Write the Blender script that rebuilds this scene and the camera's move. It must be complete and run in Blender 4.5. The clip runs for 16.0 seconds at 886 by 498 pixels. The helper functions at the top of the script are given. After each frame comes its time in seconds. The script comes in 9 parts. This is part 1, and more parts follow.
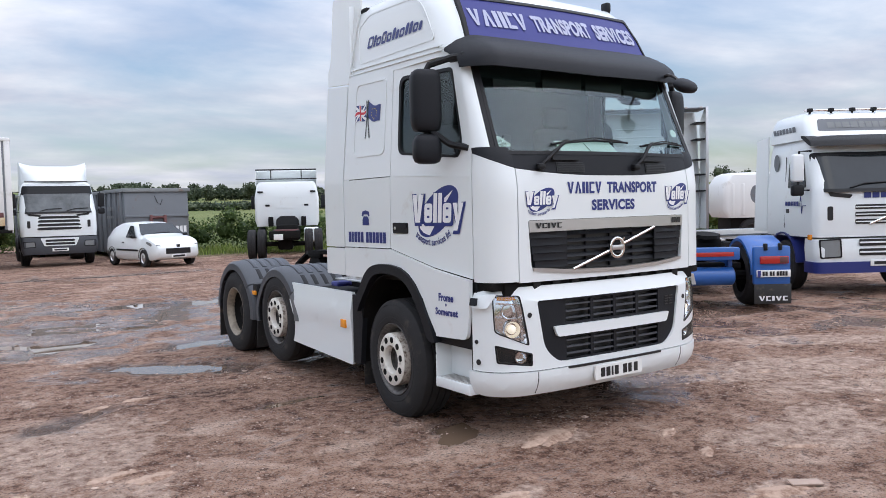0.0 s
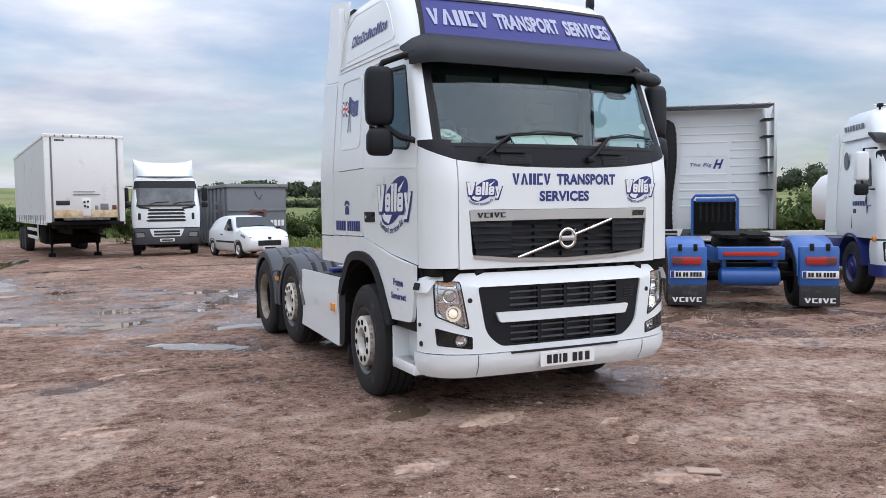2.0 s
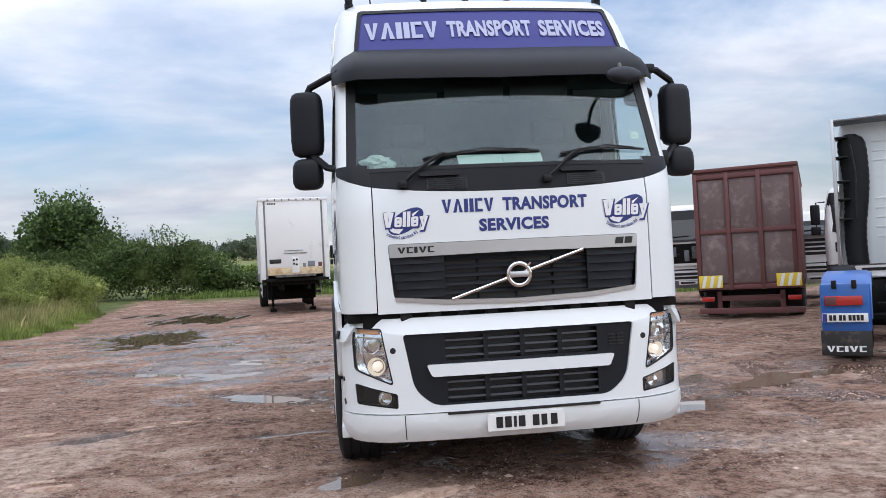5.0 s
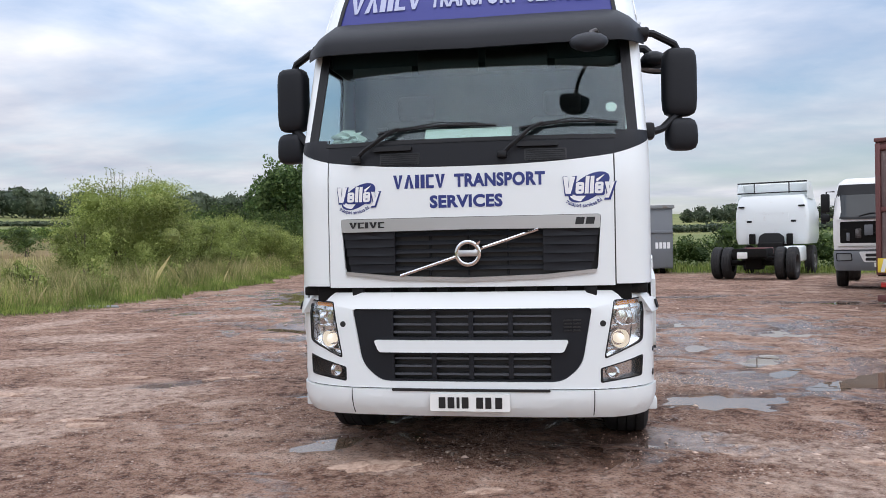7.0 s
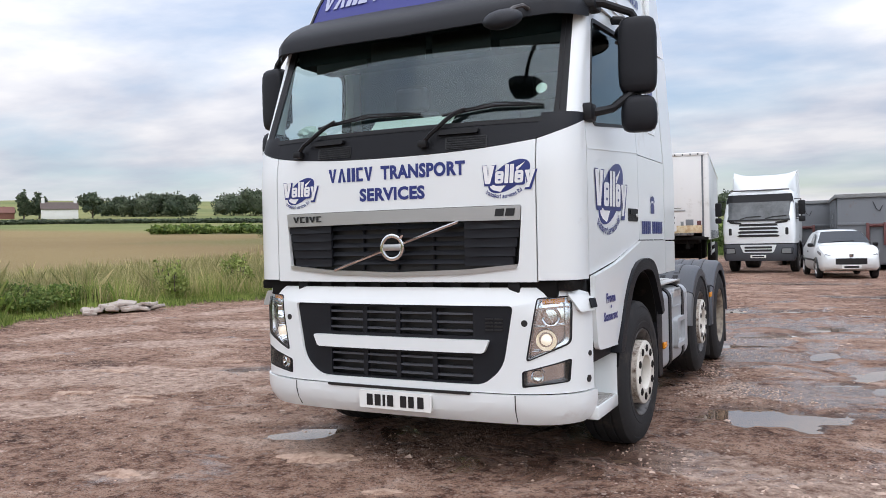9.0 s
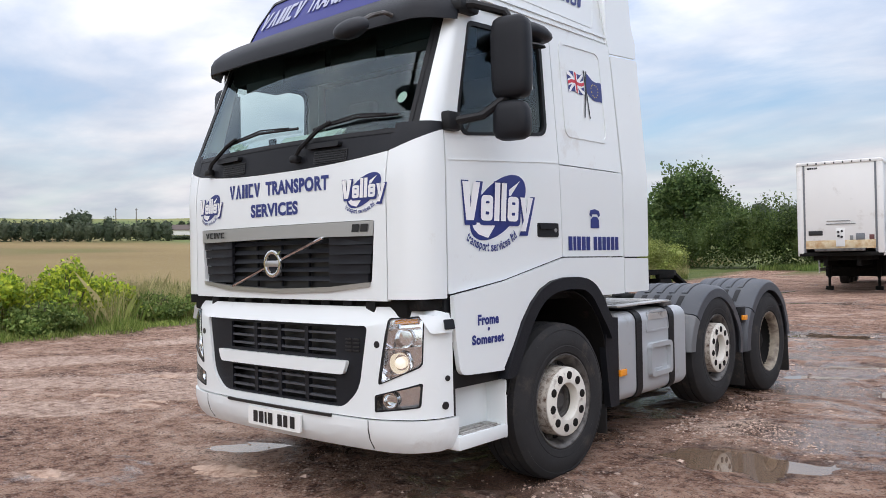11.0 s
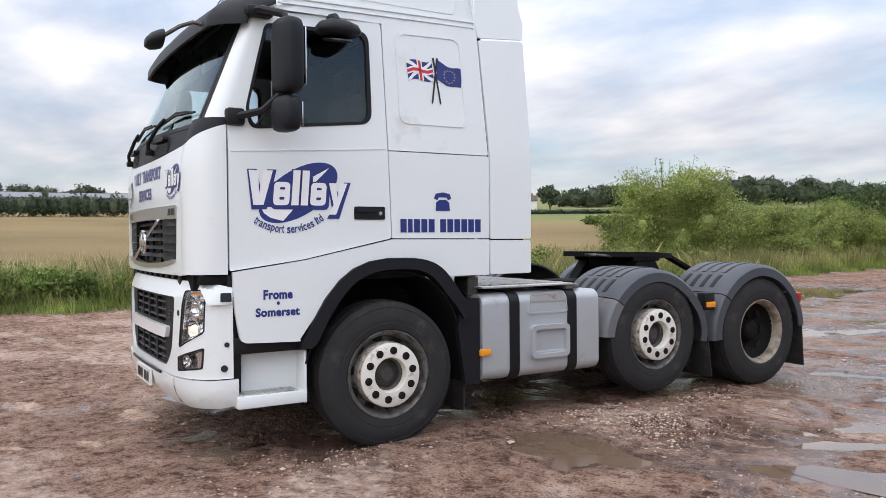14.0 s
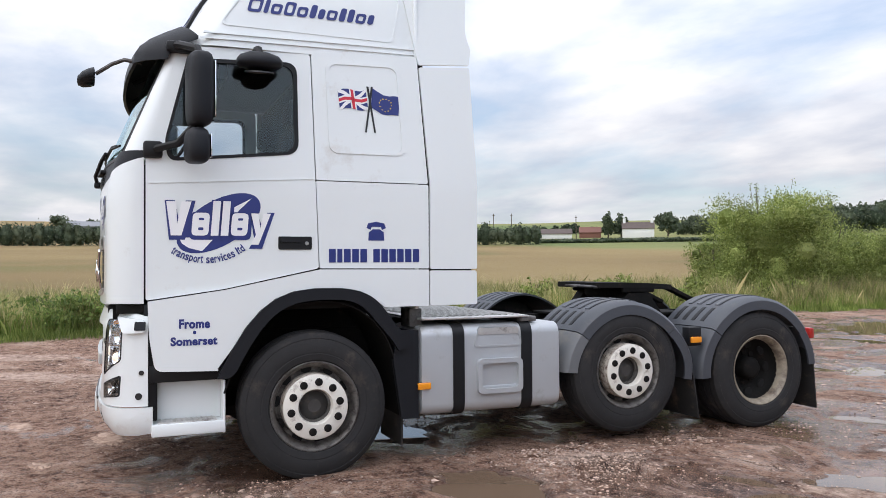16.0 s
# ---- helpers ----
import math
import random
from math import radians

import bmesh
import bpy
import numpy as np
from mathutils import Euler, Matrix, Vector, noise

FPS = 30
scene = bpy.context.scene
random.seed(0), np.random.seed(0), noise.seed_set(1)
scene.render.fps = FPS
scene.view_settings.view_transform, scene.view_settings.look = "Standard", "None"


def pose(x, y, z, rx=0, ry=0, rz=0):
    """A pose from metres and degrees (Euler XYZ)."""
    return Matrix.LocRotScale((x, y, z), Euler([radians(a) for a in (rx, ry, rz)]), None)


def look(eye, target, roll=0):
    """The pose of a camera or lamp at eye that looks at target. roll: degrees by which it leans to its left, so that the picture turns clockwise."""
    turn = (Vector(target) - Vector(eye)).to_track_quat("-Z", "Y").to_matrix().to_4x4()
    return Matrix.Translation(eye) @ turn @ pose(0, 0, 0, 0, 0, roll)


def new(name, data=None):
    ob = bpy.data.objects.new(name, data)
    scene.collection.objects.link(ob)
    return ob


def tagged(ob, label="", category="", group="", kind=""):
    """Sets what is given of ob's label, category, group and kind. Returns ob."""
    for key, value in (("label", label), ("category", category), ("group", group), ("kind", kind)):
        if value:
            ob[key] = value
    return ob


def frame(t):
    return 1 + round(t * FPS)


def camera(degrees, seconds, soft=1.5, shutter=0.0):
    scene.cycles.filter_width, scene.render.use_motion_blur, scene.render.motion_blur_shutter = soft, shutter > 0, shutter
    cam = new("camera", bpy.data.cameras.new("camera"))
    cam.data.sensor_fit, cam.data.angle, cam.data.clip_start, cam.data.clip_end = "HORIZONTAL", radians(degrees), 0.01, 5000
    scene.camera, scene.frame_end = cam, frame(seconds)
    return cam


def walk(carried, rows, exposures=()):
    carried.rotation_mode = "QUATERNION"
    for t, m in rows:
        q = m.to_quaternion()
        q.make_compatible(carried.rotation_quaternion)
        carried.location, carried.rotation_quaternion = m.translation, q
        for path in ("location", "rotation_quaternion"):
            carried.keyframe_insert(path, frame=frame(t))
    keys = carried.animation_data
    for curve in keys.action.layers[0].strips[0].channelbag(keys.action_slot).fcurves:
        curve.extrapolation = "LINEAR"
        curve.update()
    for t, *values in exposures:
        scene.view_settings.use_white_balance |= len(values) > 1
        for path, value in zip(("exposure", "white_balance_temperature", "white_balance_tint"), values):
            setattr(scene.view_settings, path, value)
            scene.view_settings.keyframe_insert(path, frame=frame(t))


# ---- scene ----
cam = camera(58.2, 16.0, soft=0.8)
PATH = [
    (0, (-4.674, -4.511, 1.777), (-3.557, -2.856, 1.669), -1.4),
    (0.5, (-4.439, -4.751, 1.739), (-3.382, -3.057, 1.634), -1.4),
    (1, (-4.208, -4.986, 1.724), (-3.216, -3.253, 1.617), -1.1),
    (1.5, (-3.987, -5.26, 1.708), (-3.065, -3.489, 1.596), -0.8),
    (2, (-3.688, -5.458, 1.675), (-2.83, -3.654, 1.571), -0.7),
    (2.5, (-3.361, -5.5, 1.66), (-2.562, -3.668, 1.577), -1.0),
    (3, (-3.072, -5.404, 1.648), (-2.336, -3.544, 1.604), -1.6),
    (3.5, (-2.665, -5.374, 1.629), (-2.013, -3.483, 1.628), -2.4),
    (4, (-2.174, -5.419, 1.581), (-1.627, -3.496, 1.613), -2.9),
    (4.5, (-1.671, -5.406, 1.533), (-1.263, -3.448, 1.577), -3.3),
    (4.7, (-1.453, -5.317, 1.494), (-1.11, -3.347, 1.541), -3.2),
    (6.8, (0.432, -5.213, 1.491), (0.172, -3.23, 1.474), -1.2),
    (7, (0.65, -5.19, 1.503), (0.339, -3.214, 1.481), -1.1),
    (7.5, (1.177, -5.112, 1.474), (0.732, -3.162, 1.447), -1.0),
    (8, (1.633, -4.932, 1.452), (1.039, -3.022, 1.423), -1.0),
    (8.2, (1.82, -4.829, 1.462), (1.159, -2.942, 1.434), -1.2),
    (10.3, (3.594, -3.624, 1.437), (2.4, -2.02, 1.435), -0.9),
    (10.5, (3.72, -3.484, 1.431), (2.49, -1.906, 1.438), -1.0),
    (11, (4.082, -3.151, 1.435), (2.779, -1.634, 1.456), -1.1),
    (11.5, (4.489, -2.858, 1.433), (3.113, -1.406, 1.459), -1.2),
    (12, (4.891, -2.542, 1.424), (3.442, -1.163, 1.444), -1.3),
    (12.5, (5.315, -2.255, 1.416), (3.794, -0.957, 1.418), -1.2),
    (13, (5.647, -1.938, 1.419), (4.056, -0.726, 1.4), -0.9),
    (13.5, (5.964, -1.574, 1.434), (4.307, -0.454, 1.402), -0.6),
    (14, (6.211, -1.166, 1.433), (4.494, -0.141, 1.402), -0.5),
    (14.5, (6.305, -0.744, 1.42), (4.54, 0.196, 1.404), -0.5),
    (15, (6.438, -0.319, 1.402), (4.629, 0.534, 1.405), -0.5),
    (15.5, (6.503, -0.032, 1.431), (4.668, 0.764, 1.451), -0.4),
    (16, (6.683, 0.07, 1.437), (4.835, 0.833, 1.479), -0.4),
]
walk(cam, [(t, look(eye, target, roll)) for t, eye, target, roll in PATH],
     exposures=[(0, -0.04, 6480, 11.5), (4.5, -0.06, 6480, 11.0), (7.0, -0.03, 6600, 11.5), (10.5, 0.0, 6800, 11.5), (13.0, 0.03, 6820, 11.5), (16.0, 0.06, 6800, 11.0)])

# ---------------- daylight: thin broken overcast ----------------
SUN_TURN, SUN_HIGH = 141.0, 50.0
world = bpy.data.worlds.new("overcast_sky")
scene.world = world
world.use_nodes = True
wn, wl = world.node_tree.nodes, world.node_tree.links
wn.clear()
w_out = wn.new("ShaderNodeOutputWorld")
w_bg = wn.new("ShaderNodeBackground")
w_sky = wn.new("ShaderNodeTexSky")
w_sky.sky_type, w_sky.sun_disc = "NISHITA", False
w_sky.sun_elevation, w_sky.sun_rotation = radians(SUN_HIGH), radians(SUN_TURN)
w_sky.air_density, w_sky.dust_density, w_sky.ozone_density = 1.0, 1.0, 2.0
w_geo = wn.new("ShaderNodeTexCoord")
w_sep = wn.new("ShaderNodeSeparateXYZ")
w_add = wn.new("ShaderNodeMath"); w_add.operation = "ADD"; w_add.inputs[1].default_value = 0.16
w_max = wn.new("ShaderNodeMath"); w_max.operation = "MAXIMUM"; w_max.inputs[1].default_value = 0.05
w_dx = wn.new("ShaderNodeMath"); w_dx.operation = "DIVIDE"
w_dy = wn.new("ShaderNodeMath"); w_dy.operation = "DIVIDE"
w_com = wn.new("ShaderNodeCombineXYZ")
w_map = wn.new("ShaderNodeMapping"); w_map.inputs["Scale"].default_value = (0.8, 1.0, 1.0); w_map.inputs["Location"].default_value = (3.1, 0.4, 0.0)
w_n1 = wn.new("ShaderNodeTexNoise"); w_n1.inputs["Scale"].default_value = 1.1; w_n1.inputs["Detail"].default_value = 7.0; w_n1.inputs["Roughness"].default_value = 0.55; w_n1.inputs["Distortion"].default_value = 0.25
w_n2 = wn.new("ShaderNodeTexNoise"); w_n2.inputs["Scale"].default_value = 2.3; w_n2.inputs["Detail"].default_value = 6.0; w_n2.inputs["Roughness"].default_value = 0.5
w_r1 = wn.new("ShaderNodeValToRGB")
w_r1.color_ramp.elements[0].position, w_r1.color_ramp.elements[0].color = 0.30, (0, 0, 0, 1)
w_r1.color_ramp.elements[1].position, w_r1.color_ramp.elements[1].color = 0.62, (1, 1, 1, 1)
w_r2 = wn.new("ShaderNodeValToRGB")
w_r2.color_ramp.elements[0].position, w_r2.color_ramp.elements[0].color = 0.34, (4.3, 4.75, 5.75, 1)
w_r2.color_ramp.elements[1].position, w_r2.color_ramp.elements[1].color = 0.66, (6.7, 6.9, 7.4, 1)
w_mix = wn.new("ShaderNodeMix"); w_mix.data_type = "RGBA"
wl.new(w_geo.outputs["Generated"], w_sep.inputs[0])
wl.new(w_sep.outputs["Z"], w_add.inputs[0]); wl.new(w_add.outputs[0], w_max.inputs[0])
wl.new(w_sep.outputs["X"], w_dx.inputs[0]); wl.new(w_max.outputs[0], w_dx.inputs[1])
wl.new(w_sep.outputs["Y"], w_dy.inputs[0]); wl.new(w_max.outputs[0], w_dy.inputs[1])
wl.new(w_dx.outputs[0], w_com.inputs["X"]); wl.new(w_dy.outputs[0], w_com.inputs["Y"])
wl.new(w_com.outputs[0], w_map.inputs["Vector"])
wl.new(w_map.outputs[0], w_n1.inputs["Vector"]); wl.new(w_map.outputs[0], w_n2.inputs["Vector"])
w_lean = wn.new("ShaderNodeMath"); w_lean.operation = "MULTIPLY_ADD"; w_lean.inputs[1].default_value = -0.06
wl.new(w_sep.outputs["X"], w_lean.inputs[0]); wl.new(w_n1.outputs["Fac"], w_lean.inputs[2])
wl.new(w_lean.outputs[0], w_r1.inputs[0]); wl.new(w_n2.outputs["Fac"], w_r2.inputs[0])
wl.new(w_r1.outputs[0], w_mix.inputs["Factor"])
wl.new(w_sky.outputs[0], w_mix.inputs[6]); wl.new(w_r2.outputs[0], w_mix.inputs[7])
# an overcast sky is brighter overhead than at the horizon
w_up = wn.new("ShaderNodeMapRange"); w_up.inputs["From Min"].default_value, w_up.inputs["From Max"].default_value = 0.1, 0.9
w_up.inputs["To Min"].default_value, w_up.inputs["To Max"].default_value = 0.86, 2.6
w_mul = wn.new("ShaderNodeVectorMath"); w_mul.operation = "SCALE"
wl.new(w_sep.outputs["Z"], w_up.inputs["Value"])
wl.new(w_mix.outputs[2], w_mul.inputs[0]); wl.new(w_up.outputs[0], w_mul.inputs["Scale"])
wl.new(w_mul.outputs[0], w_bg.inputs["Color"])
w_bg.inputs["Strength"].default_value = 0.142
wl.new(w_bg.outputs[0], w_out.inputs[0])

sun = new("sun", bpy.data.lights.new("sun", "SUN"))
sun.data.energy, sun.data.angle, sun.data.color = 1.0, radians(100), (1.0, 0.98, 0.95)
_a = radians(SUN_TURN)
sun.matrix_world = look((0, 0, 0), (-math.sin(_a) * math.cos(radians(SUN_HIGH)), -math.cos(_a) * math.cos(radians(SUN_HIGH)), -math.sin(radians(SUN_HIGH))))

# ---------------- mesh tools ----------------
def finish(bm, name, angle=38):
    me = bpy.data.meshes.new(name)
    bm.to_mesh(me)
    bm.free()
    me.shade_smooth()
    me.set_sharp_from_angle(angle=radians(angle))
    return me


def part(name, bm, material, parent, label="", angle=38, m=None):
    """One mesh object under a thing or a part. bm: a bmesh or a ready mesh."""
    me = finish(bm, name, angle) if isinstance(bm, bmesh.types.BMesh) else bm
    if material is not None and not me.materials:
        me.materials.append(material)
    ob = new(name, me)
    ob.parent = parent
    if m is not None:
        ob.matrix_basis = m
    if label:
        tagged(ob, label)
    return ob


def thing(name, label, category, group="", kind="", m=None):
    ob = new(name)
    ob.empty_display_size = 0.3
    if m is not None:
        ob.matrix_basis = m
    return tagged(ob, label, category, group, kind)


def box(x0, x1, y0, y1, z0, z1, b=0.008, seg=2):
    bm = bmesh.new()
    bmesh.ops.create_cube(bm, size=1)
    for v in bm.verts:
        v.co = Vector(((x0 + x1) / 2 + v.co.x * (x1 - x0), (y0 + y1) / 2 + v.co.y * (y1 - y0), (z0 + z1) / 2 + v.co.z * (z1 - z0)))
    if b > 0:
        b = min(b, 0.45 * min(abs(x1 - x0), abs(y1 - y0), abs(z1 - z0)))
        bmesh.ops.bevel(bm, geom=bm.edges[:], offset=b, segments=seg, affect="EDGES", profile=0.5)
    return bm


def join(*bms):
    out = bmesh.new()
    for b in bms:
        me = bpy.data.meshes.new("tmp")
        b.to_mesh(me)
        out.from_mesh(me)
        bpy.data.meshes.remove(me)
        b.free()
    return out


def moved(bm, m):
    bm.transform(m)
    return bm


def rings(sections, closed=True, caps=True):
    """A skin over rings of points, each ring with the same count."""
    bm = bmesh.new()
    rows = [[bm.verts.new(p) for p in s] for s in sections]
    n = len(rows[0])
    for a, b in zip(rows, rows[1:]):
        for i in range(n if closed else n - 1):
            j = (i + 1) % n
            bm.faces.new((a[i], a[j], b[j], b[i]))
    if caps and closed:
        bm.faces.new(rows[0][::-1])
        bm.faces.new(rows[-1])
    bmesh.ops.remove_doubles(bm, verts=bm.verts[:], dist=1e-5)
    bmesh.ops.recalc_face_normals(bm, faces=bm.faces[:])
    return bm


def tube(points, r, seg=8, r_end=None):
    pts = [Vector(p) for p in points]
    out, side = [], None
    for i, p in enumerate(pts):
        d = (pts[min(i + 1, len(pts) - 1)] - pts[max(i - 1, 0)]).normalized()
        if side is None:
            side = d.orthogonal().normalized()
        side = (side - d * side.dot(d)).normalized()
        other = d.cross(side)
        rr = r if r_end is None else r + (r_end - r) * i / (len(pts) - 1)
        out.append([p + rr * (math.cos(a) * side + math.sin(a) * other) for a in (2 * math.pi * k / seg for k in range(seg))])
    return rings(out)


def lathe(profile, seg=32, x=0.0, y=0.0, z=0.0, closed=False):
    """profile of (radius, x offset) turned about the x axis through (x, y, z)."""
    sec = []
    for k in range(seg):
        a = 2 * math.pi * k / seg
        sec.append([(x + h, y + r * math.cos(a), z + r * math.sin(a)) for r, h in profile])
    sec.append(sec[0])
    bm = rings(sec, closed=closed, caps=False)
    return bm


def fill2d(poly, holes=()):
    bm = bmesh.new()
    edges = []
    for loop in (poly, *holes):
        vs = [bm.verts.new((p[0], p[1], 0)) for p in loop]
        edges += [bm.edges.new((vs[i], vs[(i + 1) % len(vs)])) for i in range(len(vs))]
    bmesh.ops.triangle_fill(bm, use_beauty=True, use_dissolve=False, edges=edges, normal=(0, 0, 1))
    return bm


def skin(poly, mapping, thick=0.012, holes=(), step=0.1, grid=True):
    """A curved panel: a flat outline with holes, cut into a grid, laid on mapping(u, v, depth) and given thickness."""
    bm = fill2d(poly, holes)
    if grid:
        us, vs = [p[0] for p in poly], [p[1] for p in poly]
        for axis, lo, hi in ((0, min(us), max(us)), (1, min(vs), max(vs))):
            n = max(1, round((hi - lo) / step))
            for k in range(1, n):
                c = lo + (hi - lo) * k / n
                co, no = ((c, 0, 0), (1, 0, 0)) if axis == 0 else ((0, c, 0), (0, 1, 0))
                bmesh.ops.bisect_plane(bm, geom=bm.verts[:] + bm.edges[:] + bm.faces[:], plane_co=co, plane_no=no, dist=1e-5)
    flat = [(v.co.x, v.co.y) for v in bm.verts]
    bm.verts.index_update()
    faces = [[v.index for v in f.verts] for f in bm.faces]
    rim = [(e.verts[0].index, e.verts[1].index) for e in bm.edges if len(e.link_faces) == 1]
    bm.free()
    out = bmesh.new()
    top = [out.verts.new(mapping(u, v, 0.0)) for u, v in flat]
    for f in faces:
        out.faces.new([top[i] for i in f])
    if thick:
        low = [out.verts.new(mapping(u, v, thick)) for u, v in flat]
        for f in faces:
            out.faces.new([low[i] for i in reversed(f)])
        for a, b in rim:
            out.faces.new((top[a], top[b], low[b], low[a]))
        bmesh.ops.recalc_face_normals(out, faces=out.faces[:])
    return out


def grid(fn, nu, nv, thick_fn=None):
    """An open patch fn(s, t), s and t from 0 to 1."""
    bm = bmesh.new()
    rows = [[bm.verts.new(fn(i / nu, j / nv)) for i in range(nu + 1)] for j in range(nv + 1)]
    for a, b in zip(rows, rows[1:]):
        for i in range(nu):
            bm.faces.new((a[i], a[i + 1], b[i + 1], b[i]))
    return bm


def solid(bm, thick):
    """Gives an open patch thickness."""
    bmesh.ops.recalc_face_normals(bm, faces=bm.faces[:])
    bmesh.ops.solidify(bm, geom=bm.faces[:], thickness=thick)
    bmesh.ops.recalc_face_normals(bm, faces=bm.faces[:])
    return bm


def rrect(u0, v0, u1, v1, r, n=5):
    """A rectangle with round corners."""
    out = []
    for cu, cv, a0 in ((u1 - r, v1 - r, 0), (u0 + r, v1 - r, 90), (u0 + r, v0 + r, 180), (u1 - r, v0 + r, 270)):
        out += [(cu + r * math.cos(radians(a0 + 90 * k / n)), cv + r * math.sin(radians(a0 + 90 * k / n))) for k in range(n + 1)]
    return out


def rounded(poly, r, n=4):
    """Round the corners of a polygon; r is one radius or one for each corner."""
    out = []
    for i, p in enumerate(poly):
        a, b, c = Vector(poly[i - 1]), Vector(p), Vector(poly[(i + 1) % len(poly)])
        rr = r[i] if isinstance(r, (list, tuple)) else r
        if rr <= 0:
            out.append((b.x, b.y))
            continue
        d1, d2 = (a - b), (c - b)
        rr = min(rr, 0.45 * d1.length, 0.45 * d2.length)
        p1, p2 = b + d1.normalized() * rr, b + d2.normalized() * rr
        for k in range(n + 1):
            t = k / n
            q = p1 * (1 - t) ** 2 + b * 2 * t * (1 - t) + p2 * t * t
            out.append((q.x, q.y))
    return out


def ring_of(poly, w):
    """The outline moved inwards by about w, towards the middle."""
    cu = sum(p[0] for p in poly) / len(poly)
    cv = sum(p[1] for p in poly) / len(poly)
    hu = max(abs(p[0] - cu) for p in poly)
    hv = max(abs(p[1] - cv) for p in poly)
    return [(cu + (p[0] - cu) * (1 - w / hu), cv + (p[1] - cv) * (1 - w / hv)) for p in poly]


def frame_skin(poly, mapping, w, thick, step=0.2):
    return skin(poly, mapping, thick, holes=(ring_of(poly, w),), step=step)


def interp(v, xs, ys):
    return float(np.interp(v, xs, ys))


def letters(body, u0, v0, u1, v1, mapping, lean=0.0, weight=0.045):
    """Writing stretched over a box of (u, v) and laid on mapping(u, v, depth)."""
    cu = bpy.data.curves.new("writing", "FONT")
    cu.body, cu.size, cu.resolution_u, cu.offset, cu.space_character = body, 1.0, 3, weight, 1.06
    ob = bpy.data.objects.new("writing", cu)
    scene.collection.objects.link(ob)
    me = bpy.data.meshes.new_from_object(ob.evaluated_get(bpy.context.evaluated_depsgraph_get()))
    bpy.data.objects.remove(ob)
    bpy.data.curves.remove(cu)
    co = [v.co.copy() for v in me.vertices]
    x0, x1 = min(c.x for c in co), max(c.x for c in co)
    y0, y1 = min(c.y for c in co), max(c.y for c in co)
    bm = bmesh.new()
    bm.from_mesh(me)
    bpy.data.meshes.remove(me)
    for v in bm.verts:
        s, t = (v.co.x - x0) / (x1 - x0), (v.co.y - y0) / (y1 - y0)
        v.co = mapping(u0 + (u1 - u0) * s + lean * (t - 0.5) * (v1 - v0), v0 + (v1 - v0) * t, -0.003)
    return bm


def shapes(name, mat, parent, kinds, gap, u0, v0, u1, v1, mapping, lean=0.0, lift=-0.003):
    """Plain slanted and upright shapes in a row: v narrows downwards, a upwards, i is a bar, b a broad bar."""
    wide = {"v": 1.0, "a": 1.0, "i": 0.42, "b": 0.8}
    k = (u1 - u0) / (sum(wide[c] for c in kinds) + gap * (len(kinds) - 1))
    u, h, vm = u0, v1 - v0, (v0 + v1) / 2
    for c in kinds:
        bm = bmesh.new()
        w = wide[c] * k
        polys = {"v": [[(0, 1), (0.34, 1), (0.62, 0), (0.38, 0)], [(0.66, 1), (1, 1), (0.62, 0), (0.5, 0)]], "a": [[(0, 0), (0.34, 0), (0.62, 1), (0.38, 1)], [(0.66, 0), (1, 0), (0.62, 1), (0.5, 1)]],
                 "i": [[(0, 0), (1, 0), (1, 1), (0, 1)]], "b": [[(0, 0), (0.36, 0), (0.36, 1), (0, 1)], [(0.36, 0), (1, 0), (1, 0.2), (0.36, 0.2)], [(0.36, 0.8), (1, 0.8), (1, 1), (0.36, 1)]]}[c]
        for n, poly in enumerate(polys):
            bm.faces.new([bm.verts.new(mapping(u + w * a + lean * (v0 + h * b - vm), v0 + h * b, lift - 0.0006 * n)) for a, b in poly])
        part(name, bm, mat, parent)
        u += w + gap * k


def blocks(widths, gap, u0, v0, u1, v1, mapping, lean=0.0, hole=False, lift=-0.003, grow=0.0):
    """Plain upright shapes side by side, as wide as letters would be. widths: relative; a negative one is a blank."""
    total = sum(abs(w) for w in widths) + gap * (len(widths) - 1)
    k = (u1 - u0) / total
    bm = bmesh.new()
    u = u0
    for n, w in enumerate(widths):
        if w > 0:
            a, b = u - grow, u + w * k + grow
            top, bot = v1 + grow, v0 - grow

            def q(uu, vv):
                return mapping(uu + lean * (vv - (v0 + v1) / 2), vv, lift)
            if hole and grow == 0:
                t = min(0.3 * (b - a), 0.2 * (top - bot))
                for (a1, b1, c1, d1) in ((a, bot, a + t, top), (b - t, bot, b, top), (a + t, top - t * 0.8, b - t, top), (a + t, (bot + top) / 2 - t * 0.4 if n % 2 else bot, b - t, (bot + top) / 2 + t * 0.4 if n % 2 else bot + t * 0.8)):
                    bm.faces.new([bm.verts.new(q(*p)) for p in ((a1, b1), (c1, b1), (c1, d1), (a1, d1))])
            else:
                bm.faces.new([bm.verts.new(q(*p)) for p in ((a, bot), (b, bot), (b, top), (a, top))])
        u += (abs(w) + gap) * k
    return bm


# ---------------- materials ----------------
def eased(pts, times=2):
    """An open line with its corners cut round."""
    for _ in range(times):
        out = [pts[0]]
        for a, b in zip(pts, pts[1:]):
            out += [tuple(p * 0.75 + q * 0.25 for p, q in zip(a, b)), tuple(p * 0.25 + q * 0.75 for p, q in zip(a, b))]
        pts = out + [pts[-1]]
    return pts


